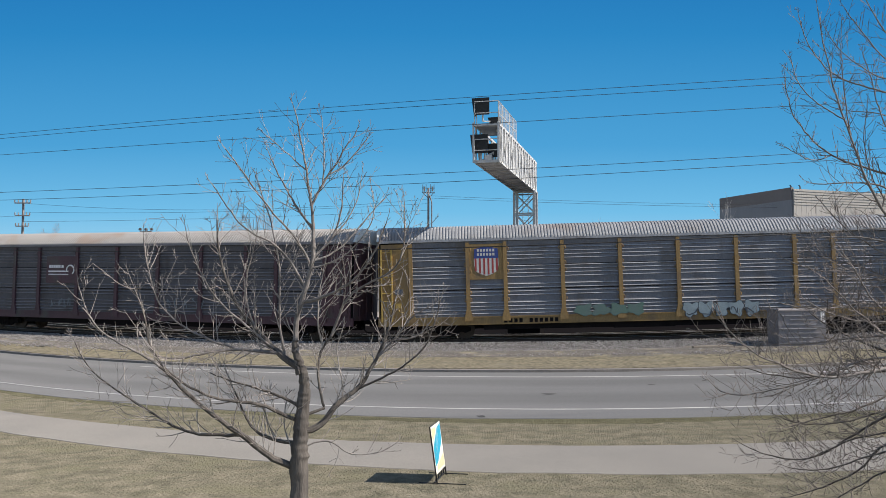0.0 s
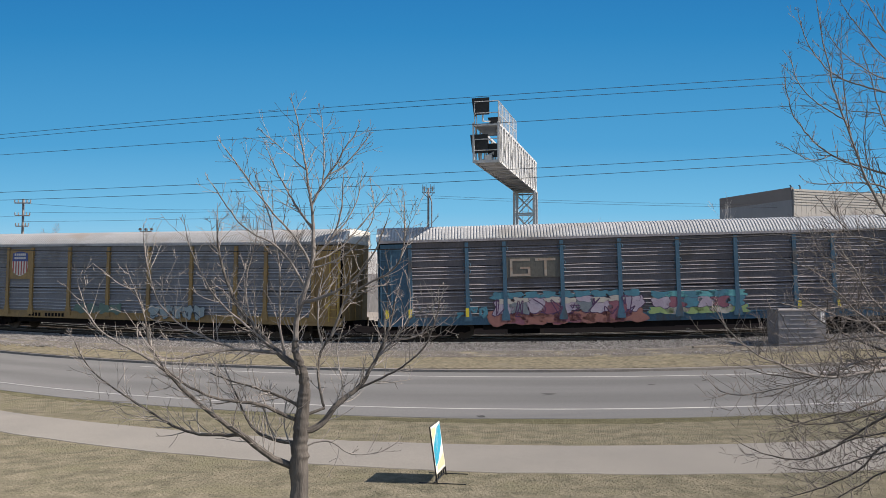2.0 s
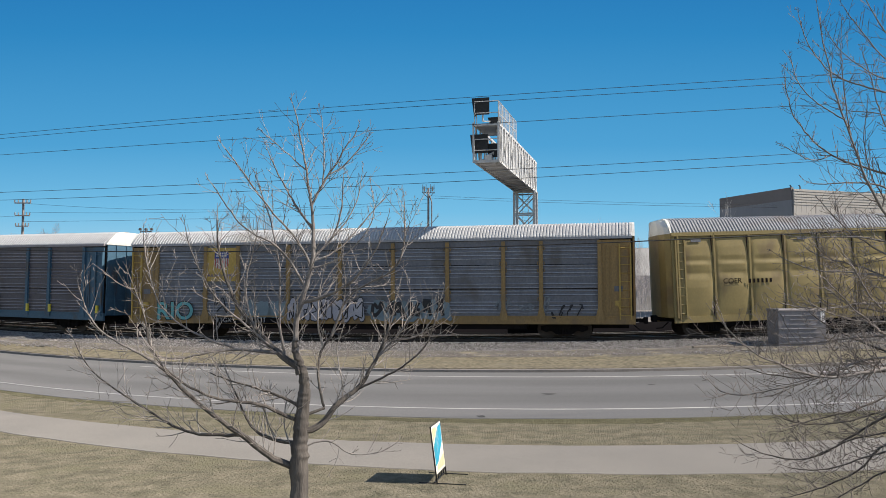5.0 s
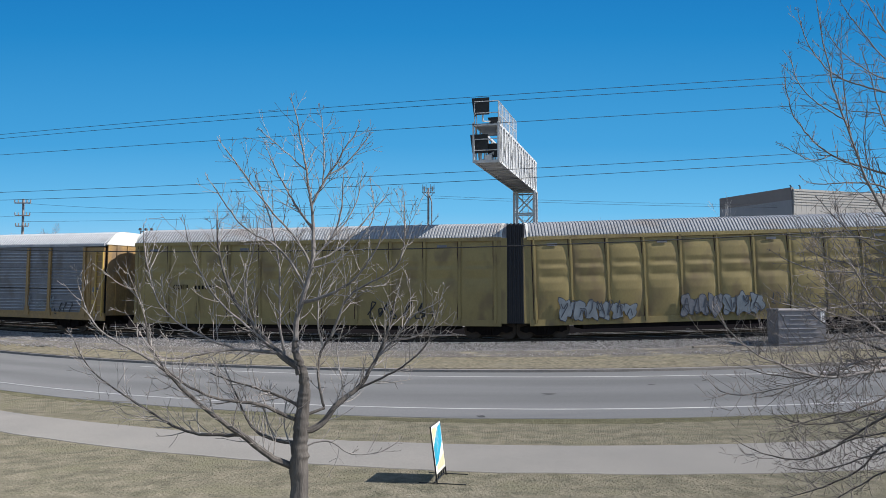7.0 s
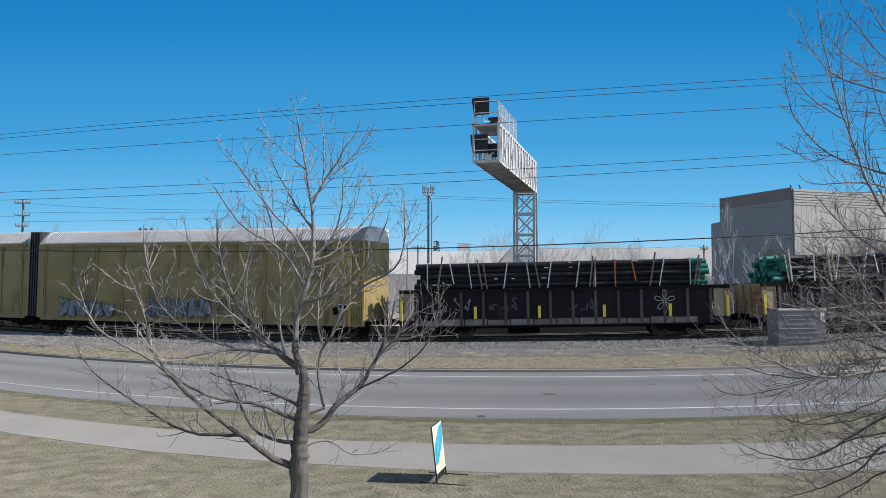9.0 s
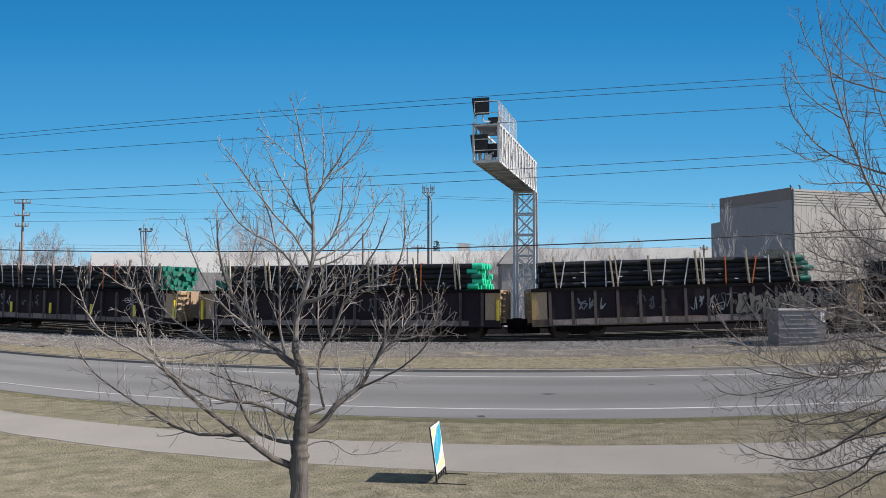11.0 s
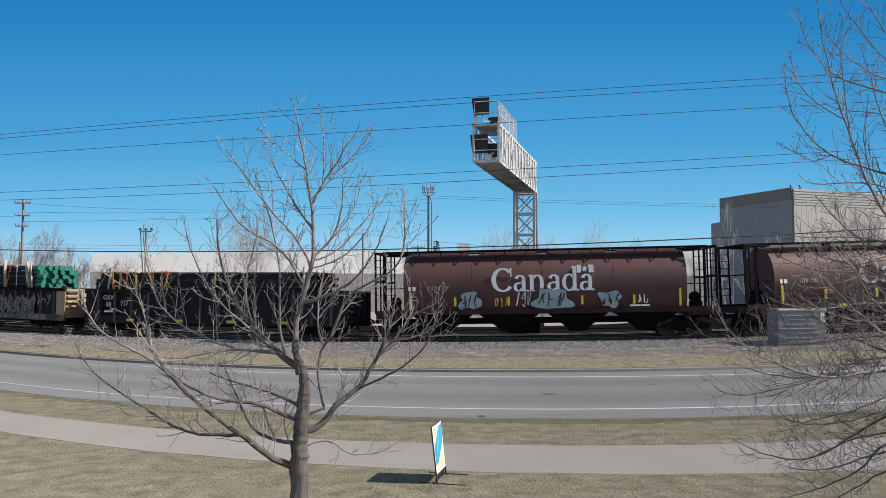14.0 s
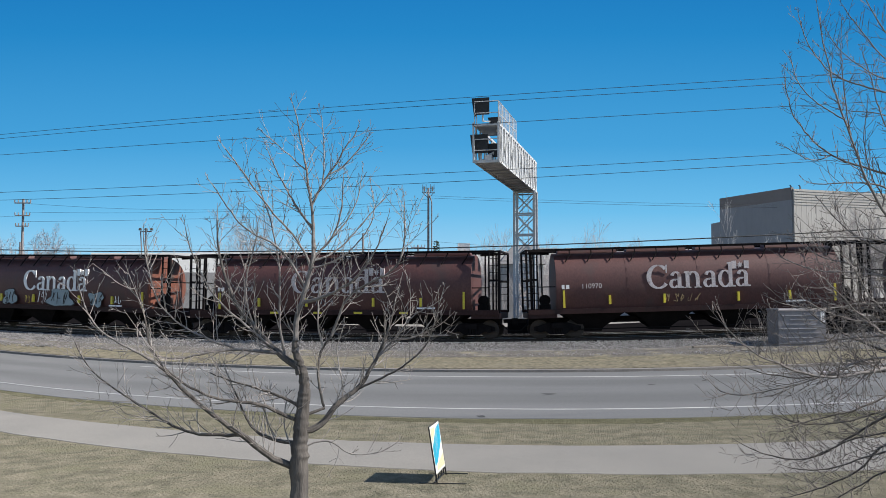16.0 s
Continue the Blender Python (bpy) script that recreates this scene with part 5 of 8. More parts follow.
def country_name(car, x, z, white):
    """The country's name in serif letters, each letter a part, and the flag over the last one."""
    y, T, t = -1.552, 0.17, 0.055
    h, cap = 0.82, 1.16

    def letter(build):
        g = Geo()
        build(g)
        g.v = [(x + (vx - x) * 1.07, vy, vz) for vx, vy, vz in g.v]
        part("letter", g, white, car, "white serif letter")

    def stem(g, sx, z0, z1, foot=True, flagged=True):
        g.box(sx, sx + T, y - 0.012, y + 0.03, z0, z1)
        if foot:
            g.box(sx - 0.07, sx + T + 0.07, y - 0.012, y + 0.03, z0, z0 + 0.05)
        if flagged:
            g.prism([(sx - 0.09, z1 - 0.06), (sx, z1 - 0.1), (sx, z1), (sx - 0.02, z1)], y - 0.012, y + 0.03)

    def big_c(g):
        arc_stroke(g, x + 0.5, z + cap / 2, 0.43, cap / 2 - 0.03, 42, 322, 0.21, 0.06, y, 30)
        g.box(x + 0.84, x + 0.9, y - 0.012, y + 0.03, z + cap * 0.64, z + cap)

    def small_a(ox):
        def build(g):
            stem(g, ox + 0.42, z, z + h * 0.72, False, False)
            arc_stroke(g, ox + 0.34, z + h * 0.68, 0.17, h * 0.27, 0, 165, T, 0.06, y, 12)
            arc_stroke(g, ox + 0.27, z + h * 0.27, 0.16, h * 0.23, 60, 330, 0.15, 0.05, y, 16)
            g.box(ox + 0.24, ox + 0.46, y - 0.012, y + 0.03, z + h * 0.48, z + h * 0.56)
            g.prism([(ox + 0.5, z), (ox + 0.7, z), (ox + 0.7, z + 0.07), (ox + 0.56, z + 0.1)], y - 0.012, y + 0.03)
        return build

    def small_n(ox):
        def build(g):
            stem(g, ox + 0.1, z, z + h)
            stem(g, ox + 0.56, z, z + h * 0.66, True, False)
            arc_stroke(g, ox + 0.44, z + h * 0.62, 0.2, h * 0.33, 0, 150, T, 0.06, y, 12)
        return build

    def small_d(ox):
        def build(g):
            stem(g, ox + 0.5, z, z + cap * 1.04, False)
            arc_stroke(g, ox + 0.34, z + h / 2, 0.24, h / 2 - 0.02, 40, 320, 0.17, 0.06, y, 20)
            g.prism([(ox + 0.6, z), (ox + 0.8, z), (ox + 0.8, z + 0.06), (ox + 0.66, z + 0.09)], y - 0.012, y + 0.03)
        return build
    letter(big_c)
    letter(small_a(x + 0.95))
    letter(small_n(x + 1.64))
    letter(small_a(x + 2.5))
    letter(small_d(x + 3.2))
    letter(small_a(x + 3.98))
    for k, (a0, a1) in enumerate(((3.9, 4.09), (4.44, 4.66))):
        f = Geo()
        f.box(x + a0 * 1.07, x + a1 * 1.07, -1.5, -1.4, z + 0.88, z + 1.26)
        part("flag_bar", f, white, car)
    leaf = Geo()
    pts = []
    for k in range(14):
        r = 0.16 if k % 2 == 0 else 0.075
        pts.append((x + 4.55 + r * math.sin(k * math.pi / 7), z + 1.06 + r * math.cos(k * math.pi / 7)))
    leaf.prism(pts, -1.5, -1.4)
    part("flag_leaf", leaf, white, car)


def hopper(s, seed, graffiti):
    rnd = random.Random(seed)
    L, B = 16.9, 6.95
    car = thing("grain_hopper_car", "oxide-brown cylindrical covered grain hopper wagon with white lettering", "railway wagon", "cylindrical grain hoppers")
    prof = [(-1.28, 1.42), (-1.46, 1.9), (-1.54, 2.4), (-1.53, 2.9), (-1.42, 3.36), (-1.2, 3.72), (-0.85, 4.02), (-0.45, 4.19), (0, 4.25)]
    prof = prof + [(-y, z) for y, z in prof[-2::-1]]
    g = Geo()
    xs = list(np.linspace(-B, B, 25))
    g.loft([[(x, y, z) for y, z in prof] for x in xs], True, True)
    part("barrel", g, M_HOPPER, car, smooth=True)
    seam_prof = [(y * 1.004, 1.3 + (z - 1.3) * 1.003) for y, z in prof]
    for k in range(1, 4):
        sg = Geo()
        x = -B + k * B / 2
        sg.loft([[(x - 0.04, y, z) for y, z in seam_prof], [(x + 0.04, y, z) for y, z in seam_prof]], False)
        part("seam", sg, M_HOPPER, car)
    for sd in (-1, 1):
        sl = Geo()
        sl.box(-L / 2 + 0.1, L / 2 - 0.1, min(sd * 1.3, sd * 1.52), max(sd * 1.3, sd * 1.52), 1.2, 1.44)
        part("side_sill", sl, M_SILL, car)
        for k in range(13):
            gr = Geo()
            x = -B + 0.5 + k * (2 * B - 1.0) / 12
            gr.tube([(x, sd * 1.24, 3.74), (x + 0.25, sd * 1.12, 4.14), (x + 0.28, sd * 0.9, 4.36)], 0.03, 5)
            part("walkway_bracket", gr, M_UNDER, car)
    deck = Geo()
    for sd in (-1, 1):
        deck.box(-B - 1.1, B + 1.1, min(sd * 0.45, sd * 1.1), max(sd * 0.45, sd * 1.1), 4.35, 4.39)
        deck.box(-B - 1.1, B + 1.1, min(sd * 1.06, sd * 1.1), max(sd * 1.06, sd * 1.1), 4.33, 4.43)
    part("roof_walkway", deck, M_UNDER, car, "dark grating walkway along the roof")
    h = Geo()
    for k in range(4):
        x = -5.2 + k * 3.47
        h.box(x - 1.5, x + 1.5, -0.32, 0.32, 4.23, 4.41, top=(0.05, 0.06))
    part("roof_hatch", h, M_HOPPER, car)
    for k in range(4):
        x = -5.1 + k * 3.4
        c = Geo()
        c.loft([[(x + sx * w, sy * d, z) for sx, sy in ((-1, -1), (1, -1), (1, 1), (-1, 1))] for w, d, z in ((1.66, 1.26, 1.44), (1.5, 1.2, 1.2), (0.45, 0.6, 0.42), (0.45, 0.6, 0.3))], True, True)
        part("discharge_chute", c, M_UNDER, car)
    u = Geo()
    u.box(-L / 2 + 0.2, L / 2 - 0.2, -0.3, 0.3, 0.7, 1.0)
    u.tube([(-6.2, -0.9, 0.42), (6.2, -0.9, 0.42)], 0.03, 6)
    part("underframe", u, M_UNDER, car)
    for sgn in (-1, 1):
        xe = sgn * B
        # sloped end sheet
        e = Geo()
        pr = [(y, z) for y, z in prof]
        inner = [(xe, y, z) for y, z in pr]
        shrunk = [(xe + sgn * 0.02, y * 0.9, 1.5 + (z - 1.5) * 0.94) for y, z in pr]
        e.loft([inner, shrunk], True, False)
        e.add([(xe + sgn * 0.02, y * 0.9, 1.5 + (z - 1.5) * 0.94) for y, z in pr], [tuple(range(len(pr)))])
        part("end_sheet", e, M_HOPPER_END if seed == 1 and sgn > 0 else M_HOPPER, car)
        cage = Geo()
        x2 = sgn * (L / 2 - 0.08)
        for y in (-1.42, 1.42):
            cage.beam((x2, y, 1.3), (x2, y, 4.36), 0.1)
            cage.beam((x2 - sgn * 0.52, y, 1.3), (x2 - sgn * 0.52, y, 4.3), 0.07)
            cage.beam((xe, y * 0.8, 4.28), (x2, y, 4.36), 0.09)
            for z in (1.9, 2.25, 2.6, 2.95, 3.3, 3.65, 4.0):
                cage.beam((x2, y, z), (x2 - sgn * 0.52, y, z), 0.03)
            cage.beam((x2 - sgn * 0.5, y, 2.9), (x2, y, 2.9), 0.08)
        cage.beam((x2, -1.42, 4.36), (x2, 1.42, 4.36), 0.09)
        cage.beam((x2, -1.42, 2.9), (x2, 1.42, 2.9), 0.06)
        for q in (0.2, 0.36, 0.75):
            cage.beam((x2 - sgn * q, -1.15, 1.3), (x2 - sgn * q, -1.15, 4.25), 0.07)
        cage.beam((x2 - sgn * 0.52, -1.42, 2.55), (xe, -1.3, 2.55), 0.05)
        part("end_ladder_frame", cage, M_UNDER, car, "dark steel end ladder frame")
        sh = Geo()
        sh.box(min(x2, xe), max(x2, xe), -1.45, 1.45, 1.02, 1.3)
        part("end_platform", sh, M_SILL, car)
        br = Geo()
        br.tube([(xe + sgn * 0.5, -0.8, 1.9), (xe + sgn * 0.5, -0.5, 1.9)], 0.28, 10)
        br.box(min(xe + sgn * 0.25, xe + sgn * 0.8), max(xe + sgn * 0.25, xe + sgn * 0.8), -1.0, -0.4, 1.3, 1.7)
        part("brake_gear", br, M_UNDER, car)
        coupler(car, sgn * (L / 2 - 0.1), sgn)
        bogie(car, sgn * 6.9)
        rf = Geo()
        rf.box(sgn * (B - 0.35) - 0.05, sgn * (B - 0.35) + 0.05, -1.58, -1.5, 1.5, 2.35)
        part("reflector", rf, M_REFLECT, car)
    for x in (-4.36, -1.7, 1.9, 4.4):
        rf = Geo()
        rf.box(x - 0.055, x + 0.055, -1.575, -1.46, 1.62, 2.06)
        part("reflector", rf, M_REFLECT, car)
    for x in (-3.5, -1.1, 1.1, 3.5) if seed == 2 else ():
        rf = Geo()
        rf.box(x - 0.22, x + 0.22, -1.55, -1.52, 1.25, 1.35)
        part("reflector", rf, M_REFLECT, car)
    # country name and flag, and the wagon's number
    country_name(car, -2.5, 2.31, M_LETTER if seed == 1 else M_LETTER_WORN)
    bars(car, -6.7, -1.57, 2.42, [0.14, 0.16], 0.2, M_LETTER, 0.07)
    num = {1: "110435", 2: "109100", 3: "110970"}.get(seed)
    if num:
        lettering("lettering", num, 0.34, M_LETTER_WORN if seed == 3 else M_STENCIL, car, -5.75, -1.57, 2.42, label="white stencilled wagon number")
    else:
        bars(car, -5.75, -1.57, 2.42, [0.11] * 6, 0.2, M_LETTER, 0.06)
    bars(car, 4.2, -1.54, 1.5, [0.5, 0.4], 0.08, M_LETTER)
    if graffiti:
        for bx, bw, bh, sd in ((0.45, 2.2, 1.2, 61), (3.25, 1.25, 0.95, 62), (-3.6, 1.3, 1.05, 63)):
            blob(car, bx, -1.56, 1.88, bw, bh, M_PALEBLUE, sd, "pale blue sprayed balloon letters")
            scrawl(car, bx - bw * 0.36, -1.572, 1.88 - bh * 0.36, bw * 0.72, bh * 0.72, M_BLACKSPRAY, sd + 40, "dark outlines of sprayed letters", 0.05, 3)
        scrawl(car, 4.3, -1.54, 1.65, 0.8, 0.5, M_LETTER, 64, "pale sprayed tag", 0.03, 3)
        scrawl(car, -2.4, -1.54, 1.55, 0.8, 0.5, M_YSTRAP, 65, "yellow sprayed tag", 0.03, 3)
        scrawl(car, -1.4, -1.54, 1.5, 0.9, 0.9, M_LETTER, 66, "pale sprayed tag", 0.025, 3)
    else:
        scrawl(car, -2.6 + seed * 0.3, -1.54, 1.65, 1.8, 0.45, M_RUST if seed == 3 else M_SILVER, 70 + seed, "faded sprayed tag", 0.03, 5)
    CARS.append((car, s, 6.9))


hopper(206.3, 1, True)
hopper(224.5, 2, False)
hopper(242.7, 3, False)
hopper(260.9, 4, False)


# ---- signal bridge ----
M_SIGNAL = mat("galvanised_steel", (0.6, 0.6, 0.6), (0.46, 0.465, 0.47), rough=0.5, metal=0.0, scale=1.0, fine=20)
M_SIGNAL_BLACK = mat("black_signal_paint", (0.015, 0.016, 0.018), (0.025, 0.026, 0.028), rough=0.6, scale=3)


def signal_bridge():
    root = thing("signal_cantilever", "galvanised steel railway signal cantilever with boxed walkway and lattice mast", "railway signal")
    near, far = Vector((2.2, 41.7, 0)), Vector((5.15, 53.0, 0))
    d = (far - near).normalized()
    m = Matrix.Translation(near) @ Matrix(((d.y, d.x, 0, 0), (-d.x, d.y, 0, 0), (0, 0, 1, 0), (0, 0, 0, 1)))
    root.matrix_basis = m
    Lc = (far - near).length
    hw, zb, zt = 0.6, 9.9, 11.75
    # floor and deck plates of the boxed truss
    g = Geo()
    g.box(-hw, hw, -0.25, Lc + 0.9, zb, zb + 0.06)
    for k in range(12):
        y = 0.2 + k * 1.0
        g.box(-hw, hw, y, y + 0.06, zb - 0.05, zb)
    part("floor_plate", g, M_SIGNAL, root)
    g = Geo()
    g.box(-hw, hw, -0.25, 2.6, zt - 0.05, zt)
    part("upper_deck", g, M_SIGNAL, root)
    for sx in (-1, 1):
        c = Geo()
        for z in (zb, zt):
            c.box(sx * hw - 0.05, sx * hw + 0.05, 0, Lc + 0.9, z - 0.06, z + 0.06)
        part("chord", c, M_SIGNAL, root)
        n = 12
        for k in range(n + 1):
            y = 0.05 + k * (Lc + 0.7) / n
            p = Geo()
            p.box(sx * hw - 0.03, sx * hw + 0.03, y, y + 0.09, zb, zt)
            part("upright", p, M_SIGNAL, root)
            if k < n:
                b = Geo()
                b.beam((sx * hw, y, zb if k % 2 else zt), (sx * hw, y + (Lc + 0.7) / n, zt if k % 2 else zb), 0.07, 0.05)
                part("brace", b, M_SIGNAL, root)
                if sx > 0:
                    s = Geo()
                    st = (Lc + 0.7) / n
                    tip = 0.22 if k % 2 else -0.16
                    s.beam((hw + 0.06, y + 0.34 + tip, zb - 0.02), (hw + 0.06, y + 0.34 - tip, zt + 0.02), 0.05, 0.24)
                    part("screen_slat", s, M_SIGNAL, root, "galvanised sheet slat")
                    s = Geo()
                    s.box(hw - 0.06, hw - 0.04, y + 0.09, y + st, zb, zt - 0.02)
                    part("screen_slat", s, M_SIGNAL, root, "galvanised sheet slat")
    # hand rails on the upper deck and round the near end
    def railing(pts, z0, h, name="railing"):
        r = Geo()
        for a, b in zip(pts, pts[1:]):
            a, b = Vector(a), Vector(b)
            for f in (0.5, 1.0):
                r.tube([a + Vector((0, 0, z0 + h * f)), b + Vector((0, 0, z0 + h * f))], 0.022, 6)
            k = max(1, int((b - a).length / 0.9))
            for i in range(k + 1):
                q = a.lerp(b, i / k)
                r.tube([q + Vector((0, 0, z0)), q + Vector((0, 0, z0 + h))], 0.022, 6)
        part(name, r, M_SIGNAL, root)
    railing([(-hw, 0.3, 0), (-hw, -0.2, 0), (hw, -0.2, 0), (hw, 5.0, 0)], zt, 1.15)
    railing([(-hw, -0.25, 0), (hw, -0.25, 0)], zb, 1.1, "end_railing")
    mesh_g = Geo()
    for k in range(28):
        y = -0.1 + k * 0.185
        mesh_g.tube([(hw, y, zt), (hw, y, zt + 1.15)], 0.008, 4)
    part("railing_mesh", mesh_g, M_SIGNAL, root)
    corner = Geo()
    for x in (-hw - 0.05, hw):
        corner.box(x - 0.04, x + 0.04, -0.28, -0.2, zb - 0.05, zt + 0.1)
    corner.box(-hw, hw, -0.28, -0.2, zb - 0.08, zb + 0.06)
    corner.box(-hw - 0.1, hw, -0.28, -0.2, zt - 0.08, zt + 0.03)
    part("end_frame", corner, M_SIGNAL, root)
    # signal heads with black backing boards
    for x, z, w, h, y in ((-0.27, zt + 0.97, 0.74, 0.85, 0.0), (0.33, zt + 0.28, 0.5, 0.42, 0.5), (-0.35, zb + 0.93, 0.74, 0.95, 0.0), (0.32, zb + 0.62, 0.56, 0.7, 0.3)):
        b = Geo()
        b.box(x - w / 2, x + w / 2, y, y + 0.06, z - h / 2, z + h / 2)
        b.prism([(x - w / 2 - 0.16, z + h / 2), (x - w / 2, z + h / 2), (x - w / 2, z - h / 2), (x - w / 2 - 0.05, z - h / 2)], y + 0.02, y + 0.4)
        b.box(x - w / 2 + 0.1, x + w / 2 - 0.1, y + 0.06, y + 0.45, z - h / 2 + 0.08, z + h / 2 - 0.08)
        head = part("signal_head", b, M_SIGNAL_BLACK, root, "black signal head seen from behind")
        a = Geo()
        a.beam((x, y + 0.2, z - h / 2), (x, y + 0.2, z - h / 2 - 0.3), 0.07)
        a.beam((x, y + 0.2, z - h / 2 - 0.3), (x + 0.35, y + 0.35, z - h / 2 - 0.3), 0.06)
        part("bracket", a, M_SIGNAL, head)
    j = Geo()
    j.tube([(-0.1, 0.2, zb + 0.3), (0.25, 0.3, zb + 0.5), (0.1, 0.4, zb + 0.2)], 0.07, 6)
    j.box(-0.15, 0.2, 0.1, 0.35, zb + 0.1, zb + 0.35)
    part("junction_box", j, M_SIGNAL, root)
    # lattice mast
    zm = 1.85
    for sx in (-1, 1):
        for y in (Lc - 0.35, Lc + 0.75):
            l = Geo()
            l.box(sx * 0.62 - 0.075, sx * 0.62 + 0.075, y - 0.07, y + 0.07, zm, zb)
            part("mast_leg", l, M_SIGNAL, root)
    for k in range(6):
        z0 = zm + 0.1 + k * 1.313
        for y in (Lc - 0.35, Lc + 0.75):
            b = Geo()
            b.beam((-0.6, y, z0), (0.6, y, z0 + 1.2), 0.06)
            b.beam((0.6, y, z0), (-0.6, y, z0 + 1.2), 0.06)
            b.beam((-0.6, y, z0 + 1.25), (0.6, y, z0 + 1.25), 0.09)
            part("mast_brace", b, M_SIGNAL, root)
    ld = Geo()
    for x in (-0.17, 0.17):
        ld.box(x - 0.02, x + 0.02, Lc + 0.2, Lc + 0.24, zm, zb)
    for k in range(26):
        ld.tube([(-0.17, Lc + 0.22, zm + 0.3 * k + 0.2), (0.17, Lc + 0.22, zm + 0.3 * k + 0.2)], 0.012, 5)
    part("mast_ladder", ld, M_SIGNAL, root)
    # near-black block from the ground up to the mast legs
    f = Geo()
    f.box(-1.0, 1.0, Lc - 0.8, Lc + 1.2, 0.3, zm + 0.02)
    part("footing", f, M_NEAR_BLACK, root, "near-black footing block")


signal_bridge()

# ---- buildings ----
M_CLAD = mat("beige_cladding", (0.38, 0.36, 0.336), (0.34, 0.322, 0.302), rough=0.7, scale=0.12, fine=3, stretch=(1, 1, 0.3), bump=0.01, bump_scale=20, grain=0.93)
M_CLAD_GREY = mat("slate_grey_cladding", (0.23, 0.234, 0.25), (0.2, 0.204, 0.218), rough=0.75, scale=0.12, fine=3, stretch=(1, 1, 0.3), grain=0.93)
M_CLAD_DARK = mat("brown_fascia", (0.185, 0.162, 0.155), (0.145, 0.127, 0.122), rough=0.7, scale=0.2, fine=4, grain=0.93)
M_CONCRETE_WALL = mat("pale_precast_wall", (0.69, 0.68, 0.66), (0.62, 0.61, 0.595), rough=0.85, scale=0.08, fine=2, stain=(0.62, 0.6, 0.57), stain_scale=0.1, grain=0.93)
M_CONCRETE_GREY = mat("grey_precast_wall", (0.57, 0.56, 0.55), (0.5, 0.49, 0.475), rough=0.85, scale=0.08, fine=2, grain=0.93)
M_DADO = mat("grey_dado", (0.3, 0.295, 0.295), (0.24, 0.235, 0.235), rough=0.9, scale=0.3, fine=3, stretch=(1, 1, 0.3))
M_ROOFING = mat("roofing", (0.2, 0.2, 0.2), rough=0.9)
M_GLASS_DARK = mat("dark_window", (0.03, 0.035, 0.04), rough=0.15, scale=2, spec=0.6)
M_STEEL_DARK = mat("dark_steel", (0.08, 0.075, 0.07), (0.06, 0.055, 0.05), rough=0.7)


def clad_hall():
    root = thing("industrial_hall", "tall beige metal-clad industrial hall with brown fascia", "building")
    # corner nearest the tracks, left face receding, right face along the tracks
    c, l, r = Vector((31.1, 75, 0)), Vector((27.5, 83.5, 0)), Vector((64.0, 86.5, 0))
    zt = 12.95

    def wall(name, a, b, z0, z1, ribs, material, label=""):
        g = Geo()
        dv = (b - a)
        n = dv.normalized()
        nn = Vector((n.y, -n.x, 0))
        if nn.dot(-a) < 0:
            nn = -nn
        w = g
        w.beam(a + Vector((0, 0, (z0 + z1) / 2)), b + Vector((0, 0, (z0 + z1) / 2)), 0.3, z1 - z0)
        k = int(dv.length / ribs)
        ob = part(name, g, material, root, label)
        for i in range(k):
            q = a + n * ((i + 0.5) * ribs) + nn * 0.128
            rb = Geo()
            rb.beam((q.x, q.y, z0), (q.x, q.y, z1), 0.05)
            part("cladding_rib", rb, material, ob)
        return ob
    wall("wall", c, l, 0.5, zt - 1.0, 30.0, M_CLAD_GREY, "slate-grey clad side wall")
    wall("wall", c, r, 0.5, zt - 0.05, 0.55, M_CLAD)
    wall("fascia", c, l, zt - 1.0, zt + 0.1, 30.0, M_CLAD_DARK, "brown fascia band")
    back = r + (l - c)
    g = Geo()
    g.loft([[tuple(p + Vector((0, 0, z))) for p in (c, r, back, l)] for z in (zt - 0.6, zt - 0.35)], True, True)
    part("roof", g, M_ROOFING, root)
    g = Geo()
    g.loft([[tuple(p + Vector((0, 0, z))) for p in (c + Vector((0.2, 0.6, 0)), r, back, l + Vector((0.4, 0, 0)))] for z in (0.4, zt - 0.7)], True, True)
    part("core", g, M_CLAD, root)
    for k in range(6):
        a = c.lerp(r, 0.0)
        gg = Geo()
        q1, q2 = c + Vector((0.1, -0.15, zt - 0.2 - 0.24 * k)), r + Vector((0, -0.19, zt - 0.2 - 0.24 * k))
        gg.beam(q1, q2, 0.03, 0.1)
        part("parapet_band", gg, M_CLAD, root)
    low = Geo()
    low.loft([[(27.2, 85.7, z), (27.45, 83.7, z), (30.0, 83.8, z), (33.0, 92, z), (29.3, 92, z)] for z in (0.4, 10.75)], True, True)
    part("annex", low, M_CLAD_GREY, root)
    fan = Geo()
    for x in (31.2, 32.0):
        fan.tube([(x, 75.5, zt - 0.1), (x, 75.5, zt + 0.22), (x - 0.18, 75.3, zt + 0.32)], 0.06, 6)
    part("floodlight", fan, M_STEEL_DARK, root)
    win = Geo()
    win.beam((30.72, 75.6, 7.0), (29.6, 78.2, 7.0), 0.1, 1.3)
    part("window", win, M_GLASS_DARK, root)


clad_hall()


